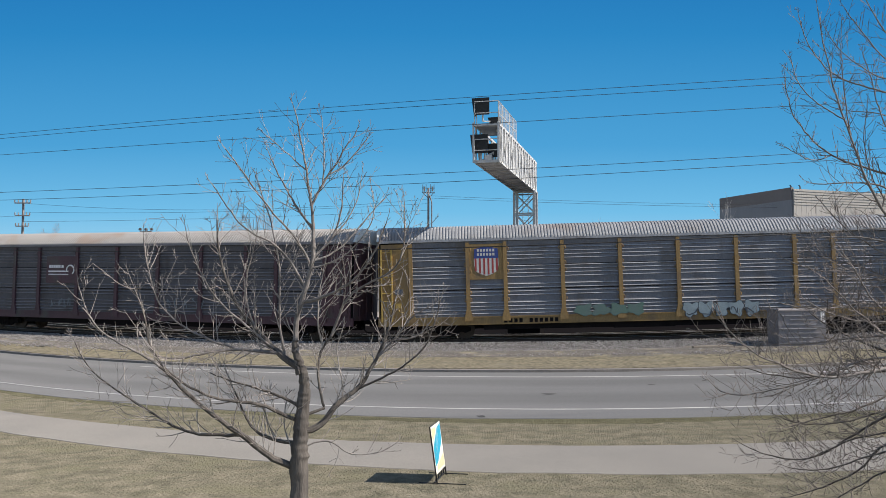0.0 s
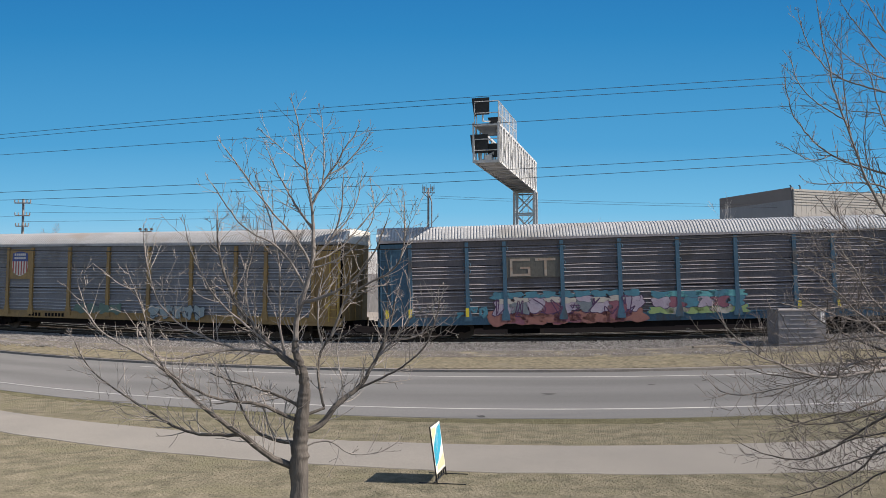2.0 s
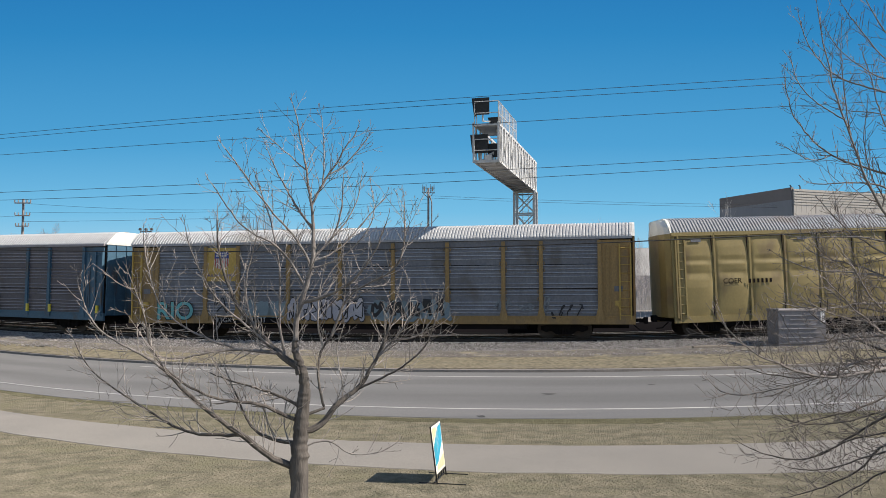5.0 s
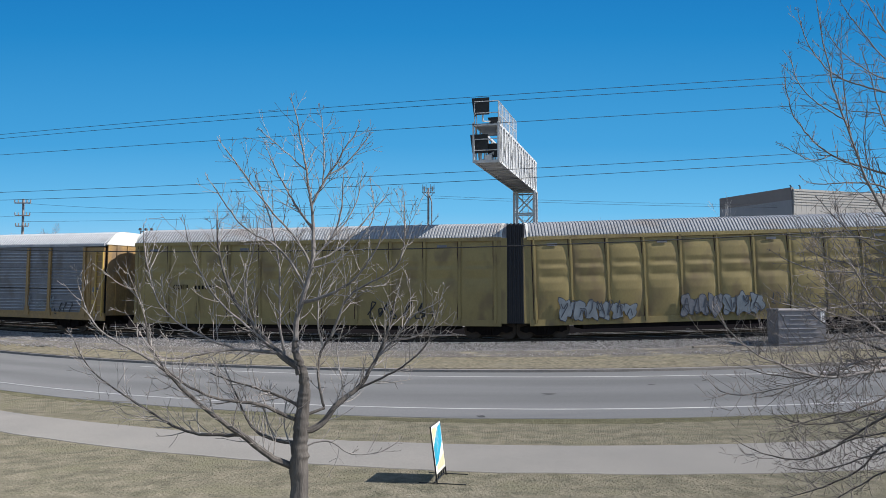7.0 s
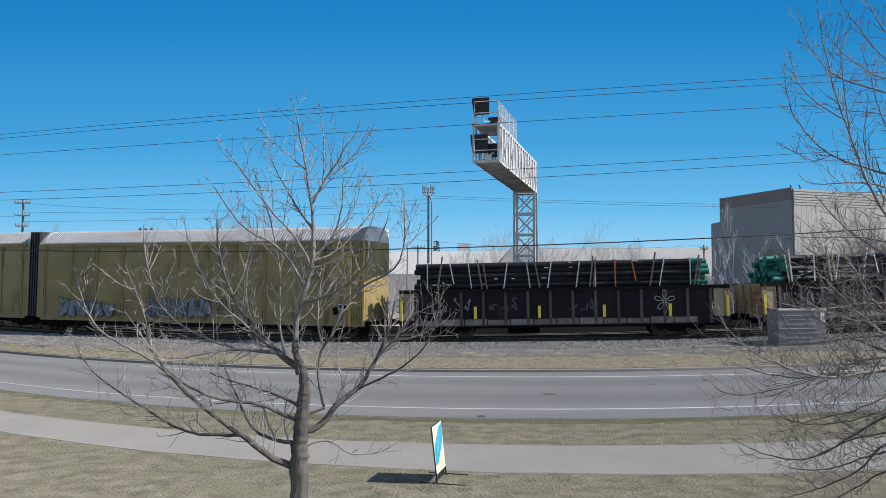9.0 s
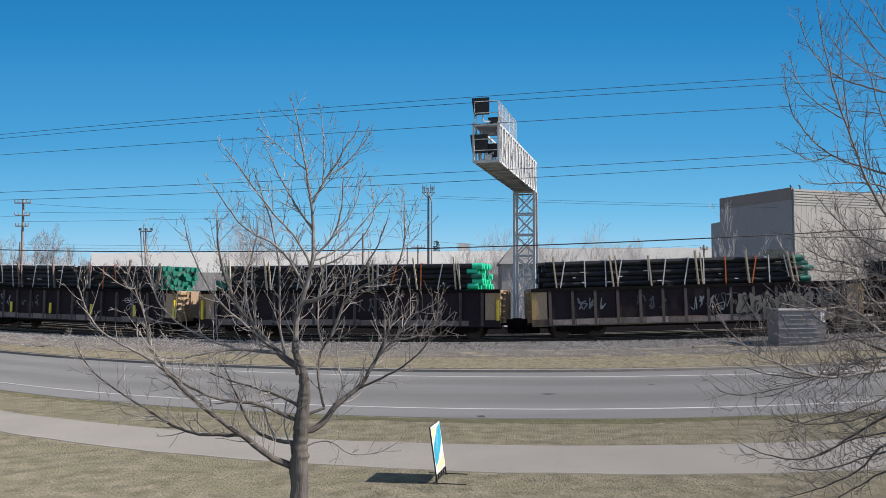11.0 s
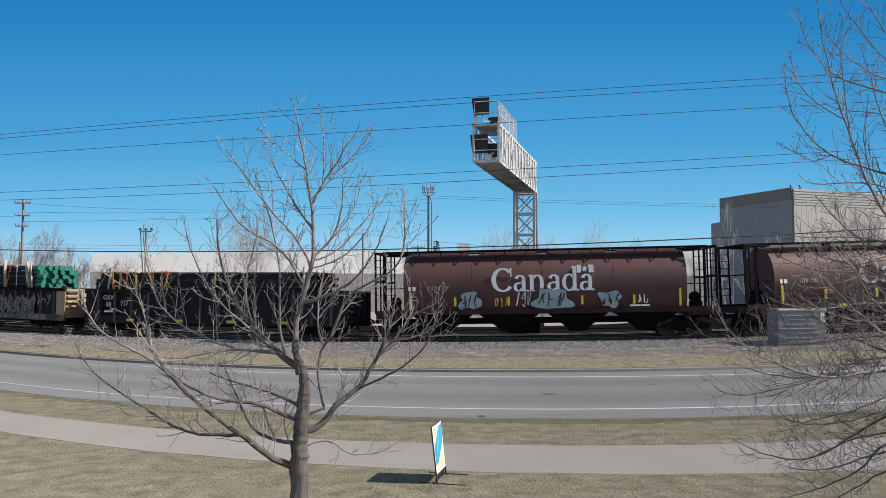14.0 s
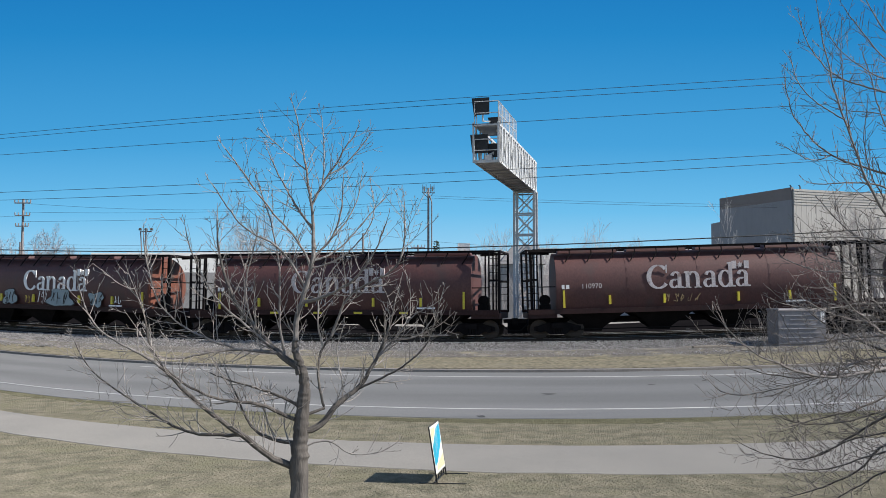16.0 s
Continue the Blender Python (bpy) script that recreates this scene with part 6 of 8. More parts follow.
def warehouse():
    root = thing("warehouse", "long low pale concrete warehouse beyond the tracks", "building")
    a, b = Vector((-42.3, 101.75, 0)), Vector((48, 123.5, 0))
    n = 23
    d = (b - a) / n
    nrm = Vector((d.y, -d.x, 0)).normalized()
    for i in range(n):
        p0, p1 = a + d * i, a + d * (i + 1) - d.normalized() * 0.012
        off = nrm * (0.0 if i < 14 else 0.6)
        g = Geo()
        z = 8.68 + 0.073 * i + (0.3 if i >= 14 else 0)
        g.beam(p0 + off + Vector((0, 0, z / 2)), p1 + off + Vector((0, 0, z / 2)), 0.4, z)
        part("wall_panel", g, M_CONCRETE_WALL if i < 14 else M_CONCRETE_GREY, root)
        dd = Geo()
        o2 = off + nrm * 0.32
        dd.beam(p0 + o2 + Vector((0, 0, 3.45)), p1 + o2 + Vector((0, 0, 3.45)), 0.2, 5.9)
        part("dado_panel", dd, M_DADO, root, "grey lower wall panel")
    g = Geo()
    q = Vector((-8, 60, 0))
    g.loft([[tuple(p + Vector((0, 0, z))) for p in (a + Vector((0, 0.5, 0)), b + Vector((0, 0.5, 0)), b + q, a + q)] for z in (0.3, 8.2)], True, True)
    part("core", g, M_CONCRETE_GREY, root)
    for i, (w, h) in ((0, (0.5, 0.5)), (10, (0.25, 0.4)), (15, (0.3, 0.5))):
        g = Geo()
        c = a + d * (i + 0.5) + nrm * 0.25
        g.beam(c + Vector((-w * d.length / 2, 0, 3.2)), c + Vector((w * d.length / 2, 0, 3.2)), 0.1, 2.2 * h)
        part("window", g, M_GLASS_DARK, root)
    for t, w, h in ((0.501, 1.7, 0.75),):
        c = a.lerp(b, t) + Vector((0, 6, 0))
        g = Geo()
        g.box(c.x - w / 2, c.x + w / 2, c.y, c.y + 3, 9.0, 10.2 + h)
        part("roof_unit", g, M_SIGNAL, root, "rooftop air unit")


def small_house():
    root = thing("small_house", "small white house with a grey hipped roof beyond the tracks", "house")
    g = Geo()
    g.box(5.9, 10.1, 85.3, 91, 0.7, 6.7)
    part("wall", g, M_DADO, root)
    r = Geo()
    r.add([(5.6, 85, 6.65), (10.4, 85, 6.65), (10.4, 91.3, 6.65), (5.6, 91.3, 6.65), (7.3, 88.1, 8.75), (9.9, 88.1, 8.75)], [(0, 1, 5, 4), (1, 2, 5), (2, 3, 4, 5), (3, 0, 4), (3, 2, 1, 0)])
    part("roof", r, mat("grey_shingles", (0.22, 0.21, 0.21), (0.17, 0.165, 0.165), rough=0.9, scale=1, fine=8), root)


small_house()


warehouse()

# ---- poles and wires ----
M_POLE = mat("weathered_pole", (0.31, 0.275, 0.265), (0.22, 0.195, 0.19), rough=0.9, scale=2, fine=20, stretch=(4, 4, 0.4))
M_STEEL_GREY = mat("grey_steel", (0.17, 0.16, 0.165), (0.12, 0.115, 0.12), rough=0.7, scale=3)
M_WIRE = mat("black_cable", (0.02, 0.02, 0.022), rough=0.6)


def utility_pole(x, y, h, arms, label, r=0.16, top_frame=False):
    p = thing("utility_pole", label, "pole", "utility poles", pose(x, y, 0.7))
    g = Geo()
    g.tube([(0, 0, -0.5), (0, 0, h)], [r, r * 0.7], 10)
    part("shaft", g, M_POLE, p, smooth=True)
    for z, w in arms:
        a = Geo()
        a.beam((-w, -0.15, z), (w, -0.15, z), 0.1)
        for k in (-1, -0.55, 0.55, 1):
            a.tube([(k * w, -0.15, z + 0.05), (k * w, -0.15, z + 0.3)], 0.05, 6)
        part("crossarm", a, M_POLE, p)
    if top_frame:
        f = Geo()
        for sx in (-1, 1):
            f.beam((sx * 0.5, 0, h - 0.45), (sx * 0.5, 0, h + 0.3), 0.05)
            f.beam((sx * 0.2, 0, h - 0.45), (sx * 0.2, 0, h + 0.35), 0.045)
            f.tube([(sx * 0.36, 0, h - 0.3), (sx * 0.36, 0, h + 0.12)], 0.075, 8)
            f.beam((sx * 0.5, 0, h - 0.4), (0, 0, h - 0.95), 0.05)
        f.beam((-0.56, 0, h - 0.42), (0.58, 0, h - 0.45), 0.07)
        f.beam((-0.56, 0, h - 0.02), (0.58, 0, h - 0.02), 0.05)
        part("switch_frame", f, M_STEEL_GREY, p, "grey switchgear frame")
        c = Geo()
        c.tube([(0.3, -0.1, 0), (0.3, -0.1, h - 1.3), (0.12, -0.1, h - 0.7)], 0.06, 6)
        part("conduit", c, M_POLE, p)
    return p


utility_pole(-1.3, 75, 12.3, [], "tall wooden utility pole with switchgear on top", 0.13, True)
utility_pole(-39.8, 80, 11.9, [(11.5, 0.75), (10.3, 0.7), (9.3, 0.6)], "wooden utility pole with three crossarms", 0.15)
utility_pole(-46.0, 92, 8.6, [], "slim wooden utility pole", 0.13)
utility_pole(-8.7, 92, 9.6, [], "slim wooden utility pole", 0.15)
utility_pole(-4.2, 100, 8.6, [], "slim wooden utility pole", 0.13)
utility_pole(-2.9, 98, 8.7, [(8.4, 0.8)], "slim wooden utility pole with a crossarm", 0.13)
utility_pole(29.3, 95, 8.5, [(8.0, 0.4)], "slim wooden utility pole", 0.13)


def yard_lamp():
    p = thing("yard_lamp", "steel yard light mast with three floodlights", "lamp post", m=pose(-24.6, 70, 0.7))
    g = Geo()
    g.tube([(0, 0, 0), (0, 0, 8.1)], [0.1, 0.06], 8)
    g.tube([(-0.2, 0, 4.5), (-0.45, 0, 8.0)], 0.045, 6)
    g.beam((-0.5, 0, 8.0), (0.5, 0, 8.0), 0.07)
    part("mast", g, M_POLE, p)
    for x in (-0.48, 0.0, 0.46):
        h = Geo()
        h.box(x - 0.1, x + 0.1, -0.16, 0.16, 8.1, 8.28, top=(0.03, 0.04))
        part("floodlight", h, M_STEEL_DARK, p)


yard_lamp()


LINE_ENDS = {}


def wire(pts, r, label):
    """A cable hung along the road through left, middle and right heights."""
    (xa, ya, za), (xb, yb, zb), (xc, yc, zc) = pts
    P = np.array(pts)
    qy, qz = np.polyfit(P[:, 0], P[:, 1], 2), np.polyfit(P[:, 0], P[:, 2], 2)
    g = Geo()
    xs = np.linspace(-30, 32, 60)
    for x in (-30, 32):
        LINE_ENDS.setdefault(x, []).append((np.polyval(qy, x), np.polyval(qz, x)))
    g.tube([(x, np.polyval(qy, x), np.polyval(qz, x)) for x in xs], r, 5)
    tagged(part("overhead_wire", g, M_WIRE), label, "wire", "roadside overhead wires")


# the line runs over the verge between path and road
for za, zb, zc in ((11.54, 11.69, 12.6), (11.33, 11.45, 12.3), (10.48, 10.51, 11.37), (8.55, 8.5, 9.37), (8.15, 8.1, 9.02), (5.62, 5.28, 6.04)):
    k = 0.6
    thick = za < 6
    wire([(x * k, y * k, 3.1 + (z - 3.1) * k) for x, y, z in ((-22.65, 43.05, za), (0, 36, zb), (18.5, 34.98, zc))], 0.0145 if thick else 0.0066,
         "thick dark overhead telephone cable" if thick else "thin dark overhead power line")


def line_pole(x, y, zs):
    """A roadside pole that carries the line outside the view."""
    p = thing("utility_pole", "wooden roadside utility pole carrying the overhead line", "pole", "utility poles", pose(x, y + 0.14, -0.1))
    g = Geo()
    g.tube([(0, 0, -0.5), (0, 0, max(zs) + 0.7)], [0.15, 0.1], 10)
    part("shaft", g, M_POLE, p, smooth=True)
    for z in zs:
        a = Geo()
        a.tube([(0, 0, z + 0.1), (0, -0.22, z + 0.1)], 0.03, 6)
        part("insulator", a, M_STEEL_DARK, p)


for x, ends in LINE_ENDS.items():
    line_pole(x, ends[0][0], [z for y, z in ends])


def far_wire(a, b, sag, r=0.011):
    g = Geo()
    a, b = Vector(a), Vector(b)
    g.tube([a.lerp(b, k / 12) - Vector((0, 0, sag * 4 * (k / 12) * (1 - k / 12))) for k in range(13)], r, 4)
    tagged(part("overhead_wire", g, M_WIRE), "thin dark overhead line between far poles", "wire", "far overhead wires")


far_wire((-39.8, 80, 12.2), (-1.3, 75, 12.0), 0.8)
far_wire((-1.3, 75, 12.3), (60, 78, 12.0), 0.5)
far_wire((-1.3, 75, 12.1), (60, 78, 11.75), 0.5)
far_wire((-39.8, 80, 11.35), (-1.3, 75, 11.6), 0.35)
far_wire((-39.8, 80, 10.45), (-1.3, 75, 11.0), 0.2)
far_wire((-80, 80, 10.7), (-39.8, 80, 11.0), 0.4)
far_wire((-46.0, 92, 9.1), (-8.7, 92, 9.0), 0.15)
far_wire((-46.0, 92, 8.7), (-8.7, 92, 8.7), 0.15)
far_wire((-8.7, 92, 10.3), (29.3, 95, 9.2), 1.0)


# ---- A-frame sign on the lawn ----
def lawn_sign():
    root = thing("lawn_sign", "white and cyan advertising board on a black lawn frame", "sign")
    M_SIGN = mat("sign_print_white", (0.78, 0.76, 0.68), (0.7, 0.67, 0.58), rough=0.5, scale=2)
    M_SIGN_CYAN = mat("sign_print_cyan", (0.01, 0.34, 0.52), (0.01, 0.3, 0.46), rough=0.5, scale=2)
    M_SIGN_CREAM = mat("sign_print_cream", (0.66, 0.58, 0.36), (0.6, 0.52, 0.33), rough=0.5, scale=2)
    M_SIGN_PALE = mat("sign_print_pale", (0.25, 0.5, 0.58), rough=0.5)
    M_FRAME = mat("black_tube", (0.015, 0.015, 0.017), rough=0.5)
    # board plane: local x along the board, y behind it, z up
    w, h = 0.8, 0.8
    a, b = Vector((-0.115, 14.63, -0.04)), Vector((0.035, 15.42, -0.04))
    d = (b - a).normalized()
    # local x from the near to the far edge, local y away from the printed face
    nrm = Vector((-d.y, d.x, 0))
    m = Matrix.Translation(a) @ Matrix(((d.x, nrm.x, 0, 0), (d.y, nrm.y, 0, 0), (0, 0, 1, 0), (0, 0, 0, 1)))
    root.matrix_basis = m
    tilt = Matrix.Translation((0, 0, 0.16)) @ Matrix.Rotation(radians(-8), 4, "X")
    g = Geo()
    g.box(0, w, -0.008, 0.008, 0, h)
    board = part("board", g, M_SIGN, root, m=tilt)
    g = Geo()
    k = w / 0.65
    g.prism([(px * k, pz) for px, pz in ((0.03, 0.13), (0.2, 0.17), (0.6, 0.46), (0.63, 0.77), (0.4, 0.73), (0.03, 0.45))], -0.012, -0.009)
    part("cyan_band", g, M_SIGN_CYAN, board, "slanting cyan printed band")
    g = Geo()
    g.prism([(px * k, pz) for px, pz in ((0.04, 0.54), (0.3, 0.7), (0.26, 0.76), (0.04, 0.76))], -0.012, -0.009)
    part("cream_field", g, M_SIGN_CREAM, board, "cream printed field")
    g = Geo()
    g.prism([(px * k, pz) for px, pz in ((0.12, 0.04), (0.61, 0.04), (0.61, 0.24), (0.16, 0.13))], -0.012, -0.009)
    part("cream_field", g, M_SIGN_CREAM, board, "cream printed field")
    for n in range(4):
        g = Geo()
        x0, z0 = 0.18 + 0.035 * n, 0.31 + 0.085 * n
        g.prism([(x0, z0), (x0 + 0.26, z0 + 0.14), (x0 + 0.26, z0 + 0.155), (x0, z0 + 0.02)], -0.015, -0.012)
        part("letter_bar", g, M_SIGN_PALE, board, "unreadable slanting lettering")
    f = Geo()
    for x in (-0.012, w + 0.012):
        f.box(x - 0.008, x + 0.008, -0.01, 0.012, -0.16, h + 0.01)
    f.box(0, w, -0.01, 0.012, h, h + 0.01)
    f.box(0, w, -0.01, 0.012, -0.014, 0)
    part("frame", f, M_FRAME, root, m=tilt)
    leg = Geo()
    for x in (0.06, 0.28, 0.52, 0.74):
        leg.tube([(x, 0.0, 0.16), (x, 0.02, 0.03)], 0.012, 6)
    leg.tube([(-0.02, -0.52, 0.02), (-0.02, 0.3, 0.02)], 0.009, 6)
    leg.tube([(w + 0.02, -0.42, 0.02), (w + 0.02, 0.3, 0.02)], 0.009, 6)
    leg.tube([(-0.02, 0.02, 0.03), (w + 0.02, 0.02, 0.03)], 0.014, 6)
    part("base", leg, M_FRAME, root)
    return root, m


SIGN, SIGN_POSE = lawn_sign()


# ---- trackside cabinet and litter ----
def cabinet():
    M_CAB = mat("weathered_aluminium", (0.25, 0.236, 0.25), (0.17, 0.16, 0.17), rough=0.6, metal=0.1, scale=1.5, fine=10, stretch=(0.4, 1, 4))
    M_SLAT = mat("pale_aluminium", (0.46, 0.44, 0.46), (0.3, 0.285, 0.3), rough=0.5, metal=0.1, scale=2.5, fine=12, per_object=0.25)
    root = thing("relay_cabinet", "grey weathered aluminium trackside cabinet on the ballast edge", "cabinet", m=pose(16.15, 38.9, 0.55, 0, 0, 2))
    g = Geo()
    g.box(-1.08, 1.08, -0.6, 0.6, 0.1, 2.05)
    part("body", g, M_CAB, root)
    g = Geo()
    g.box(-1.13, 1.13, -0.66, 0.66, 2.05, 2.13, top=(0.05, 0.05))
    part("lid", g, M_CAB, root)
    for k in range(9):
        g = Geo()
        x0, x1 = -1.05 + 0.12 * (k * 7 % 5), 0.8 - 0.1 * (k * 5 % 4)
        g.prism([(x0, 0.22 + k * 0.2), (x1, 0.22 + k * 0.2), (x1, 0.25 + k * 0.2), (x0, 0.25 + k * 0.2)], -0.65, -0.6)
        part("slat", g, M_SLAT, root)
    g = Geo()
    g.box(0.85, 1.03, -0.63, -0.6, 1.5, 2.0)
    part("label_plate", g, M_LETTER, root)
    g = Geo()
    for x in (-0.9, 0.9):
        for y in (-0.5, 0.5):
            g.box(x - 0.08, x + 0.08, y - 0.08, y + 0.08, -0.2, 0.1)
    part("foot", g, M_PATH, root)


cabinet()


def litter():
    M_LOG = mat("grey_driftwood", (0.22, 0.19, 0.16), (0.15, 0.13, 0.11), rough=0.9, scale=3, fine=20)
    for x, y, w, r, a in ((12.6, 38.6, 2.6, 0.11, 4), (11.4, 38.9, 1.5, 0.09, -3), (13.6, 38.3, 1.6, 0.08, 8)):
        g = Geo()
        g.tube([(-w / 2, 0, 0), (0, 0.04, r * 0.3), (w / 2, -0.05, 0)], [r, r * 1.05, r * 0.8], 9)
        z = float(np.interp(x, GRID, TOE.z)) + r
        tagged(part("timber_baulk", g, M_LOG, smooth=True, m=pose(x, y, z - 0.02, 0, 0, a)), "weathered grey timber lying beside the track", "timber", "discarded timbers")
    g = Geo()
    g.box(-0.2, 0.2, -0.12, 0.12, 0, 0.1, top=(0.05, 0.03))
    tagged(part("pale_stone", g, M_CAP, m=pose(1.32, 40.0, 0.66, 4, 3, 12)), "pale flat stone on the ballast slope", "stone")


litter()


# ---- trees ----
M_BARK = mat("grey_bark", (0.165, 0.146, 0.131), (0.05, 0.043, 0.04), rough=0.95, scale=3, fine=30, bump=0.02, bump_scale=25, stretch=(2.5, 2.5, 0.5))
M_LIMB = mat("grey_limb_bark", (0.29, 0.262, 0.248), (0.13, 0.115, 0.108), rough=0.9, scale=4, fine=30, bump=0.01, bump_scale=30, stretch=(2, 2, 2))
M_TWIG = mat("pale_twig", (0.4, 0.362, 0.335), (0.18, 0.158, 0.148), rough=0.85, scale=2, fine=20)
M_DARK_TWIG = mat("dark_twig", (0.29, 0.252, 0.232), (0.12, 0.1, 0.095), rough=0.85, scale=2, fine=20)
M_BIRCH = mat("pale_birch_bark", (0.62, 0.59, 0.56), (0.42, 0.39, 0.37), rough=0.85, scale=2, fine=12)
M_YARDTWIG = mat("mauve_brown_twig", (0.36, 0.32, 0.315), (0.26, 0.228, 0.222), rough=0.9, scale=1)
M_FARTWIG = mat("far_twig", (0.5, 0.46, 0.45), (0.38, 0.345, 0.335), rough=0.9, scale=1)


def grow(geo, p, d, length, r, depth, rnd, up=0.08, spread=0.75, droop=0.0, kids=(3, 5), wander=0.16, least=0.0022, tips=None):
    """A branch that wanders and forks, down to the finest twigs."""
    n = 4 if depth else 3
    pts, rad, q = [p.copy()], [r], p.copy()
    d = d.normalized()
    for i in range(n):
        d = (d + Vector((rnd.gauss(0, wander), rnd.gauss(0, wander), rnd.gauss(0, wander) + up - droop)) * 0.6).normalized()
        q = q + d * length / n
        pts.append(q.copy())
        rad.append(max(least, r * (1 - 0.62 * (i + 1) / n)))
    geo.tube(pts, rad, 5 if r > 0.012 else (4 if r > 0.006 else 3), cap=False)
    if depth == 0:
        return
    for k in range(rnd.randint(*kids)):
        f = 0.25 + 0.75 * (k + rnd.random()) / kids[1]
        f = min(f, 0.97)
        i = min(n - 1, int(f * n))
        base = pts[i].lerp(pts[i + 1], f * n - i)
        ax = (pts[i + 1] - pts[i]).normalized()
        side = ax.cross(Vector((rnd.gauss(0, 1), rnd.gauss(0, 1), rnd.gauss(0, 1)))).normalized()
        nd = (ax * (1 - spread * 0.45) + side * spread).normalized()
        grow(geo, base, nd, length * rnd.uniform(0.42, 0.72) * (1.1 - 0.4 * f), max(least, rad[i] * 0.55), depth - 1, rnd, up, spread, droop, kids, wander, least)


def shoot(geo, p, d, length, r, level, rnd):
    """A slender shoot that kinks at its buds and bends upwards, with side twigs to both hands."""
    n = 6
    d = d.normalized()
    pts, q = [p.copy()], p.copy()
    zig = Vector((rnd.gauss(0, 1), rnd.gauss(0, 1), rnd.gauss(0, 1))).normalized() * 0.1
    for i in range(n):
        d = (d + zig * (1 if i % 2 else -1) + Vector((rnd.gauss(0, 0.06), rnd.gauss(0, 0.06), rnd.gauss(0, 0.05) + 0.055))).normalized()
        q = q + d * length / n
        pts.append(q.copy())
    tip = 0.0022
    rad = [r + (tip - r) * (i / n) ** 0.8 for i in range(n + 1)]
    # a bud closes the twig
    bud = pts[-1] + d * 0.022
    geo.tube(pts + [pts[-1] + d * 0.012, bud], rad + [0.0042, 0.001], 4 if r > 0.0075 else 3, cap=False)
    if not level:
        return
    u = (pts[1] - pts[0]).cross(Vector((rnd.gauss(0, 1), rnd.gauss(0, 1), rnd.gauss(0, 0.6)))).normalized()
    count = max(2, int(length / 0.17))
    for k in range(count):
        f = min(0.96, 0.18 + 0.8 * (k + rnd.random()) / count)
        i = min(n - 1, int(f * n))
        ax = (pts[i + 1] - pts[i]).normalized()
        side = (u * (1 if k % 2 else -1) + Vector((rnd.gauss(0, 0.35), rnd.gauss(0, 0.35), rnd.gauss(0, 0.35)))).normalized()
        nd = ax * 0.68 + side * 0.72 + Vector((0, 0, 0.08))
        shoot(geo, pts[i].lerp(pts[i + 1], f * n - i), nd, length * rnd.uniform(0.2, 0.62) * (1.1 - 0.5 * f), max(0.0038, r * 0.66), level - 1, rnd)


class Tree:
    """A bare tree: a trunk, main limbs and one crown of twigs."""

    def __init__(self, label, base, seed, twig=M_TWIG):
        self.twig, self.axis, self.limbs = twig, [], []
        self.rnd = random.Random(seed)
        self.root = thing("bare_tree", label, "tree", "bare roadside trees", pose(*base))
        self.twigs = Geo()

    def trunk(self, *spine):
        """spine: rows of x, z and radius, root to top."""
        g, fine, rads = Geo(), [], []
        self.axis = [(x, z) for x, z, r in spine]
        for (xa, za, ra), (xb, zb, rb) in zip(spine, spine[1:]):
            for k in range(5):
                f = k / 5
                fine.append(Vector((xa + (xb - xa) * f + self.rnd.gauss(0, 0.006), self.rnd.gauss(0, 0.006), za + (zb - za) * f)))
                rads.append((ra + (rb - ra) * f) * self.rnd.uniform(0.94, 1.07))
        rads[0] *= 1.4
        rads[1] *= 1.15
        # ridged, knobbly bark
        rings, m = [], 30
        steps = [(fine[i].lerp(fine[i + 1], k / 3), rads[i] + (rads[i + 1] - rads[i]) * k / 3) for i in range(len(fine) - 1) for k in range(3)] + [(fine[-1], rads[-1])]
        for c, r in steps:
            ring = []
            for k in range(m):
                a = k * 2 * math.pi / m
                q = 1 + 0.09 * noise.noise((math.cos(a) * 5.5, math.sin(a) * 5.5, c.z * 2.2)) + 0.05 * noise.noise((math.cos(a) * 1.6, math.sin(a) * 1.6, c.z * 5.0))
                ring.append((c.x + r * q * math.cos(a), c.y + r * q * math.sin(a), c.z))
            rings.append(ring)
        g.loft(rings)
        part("trunk", g, M_BARK, self.root, smooth=True)

    def finish(self):
        part("crown", self.twigs, self.twig, self.root, "fine bare twigs")


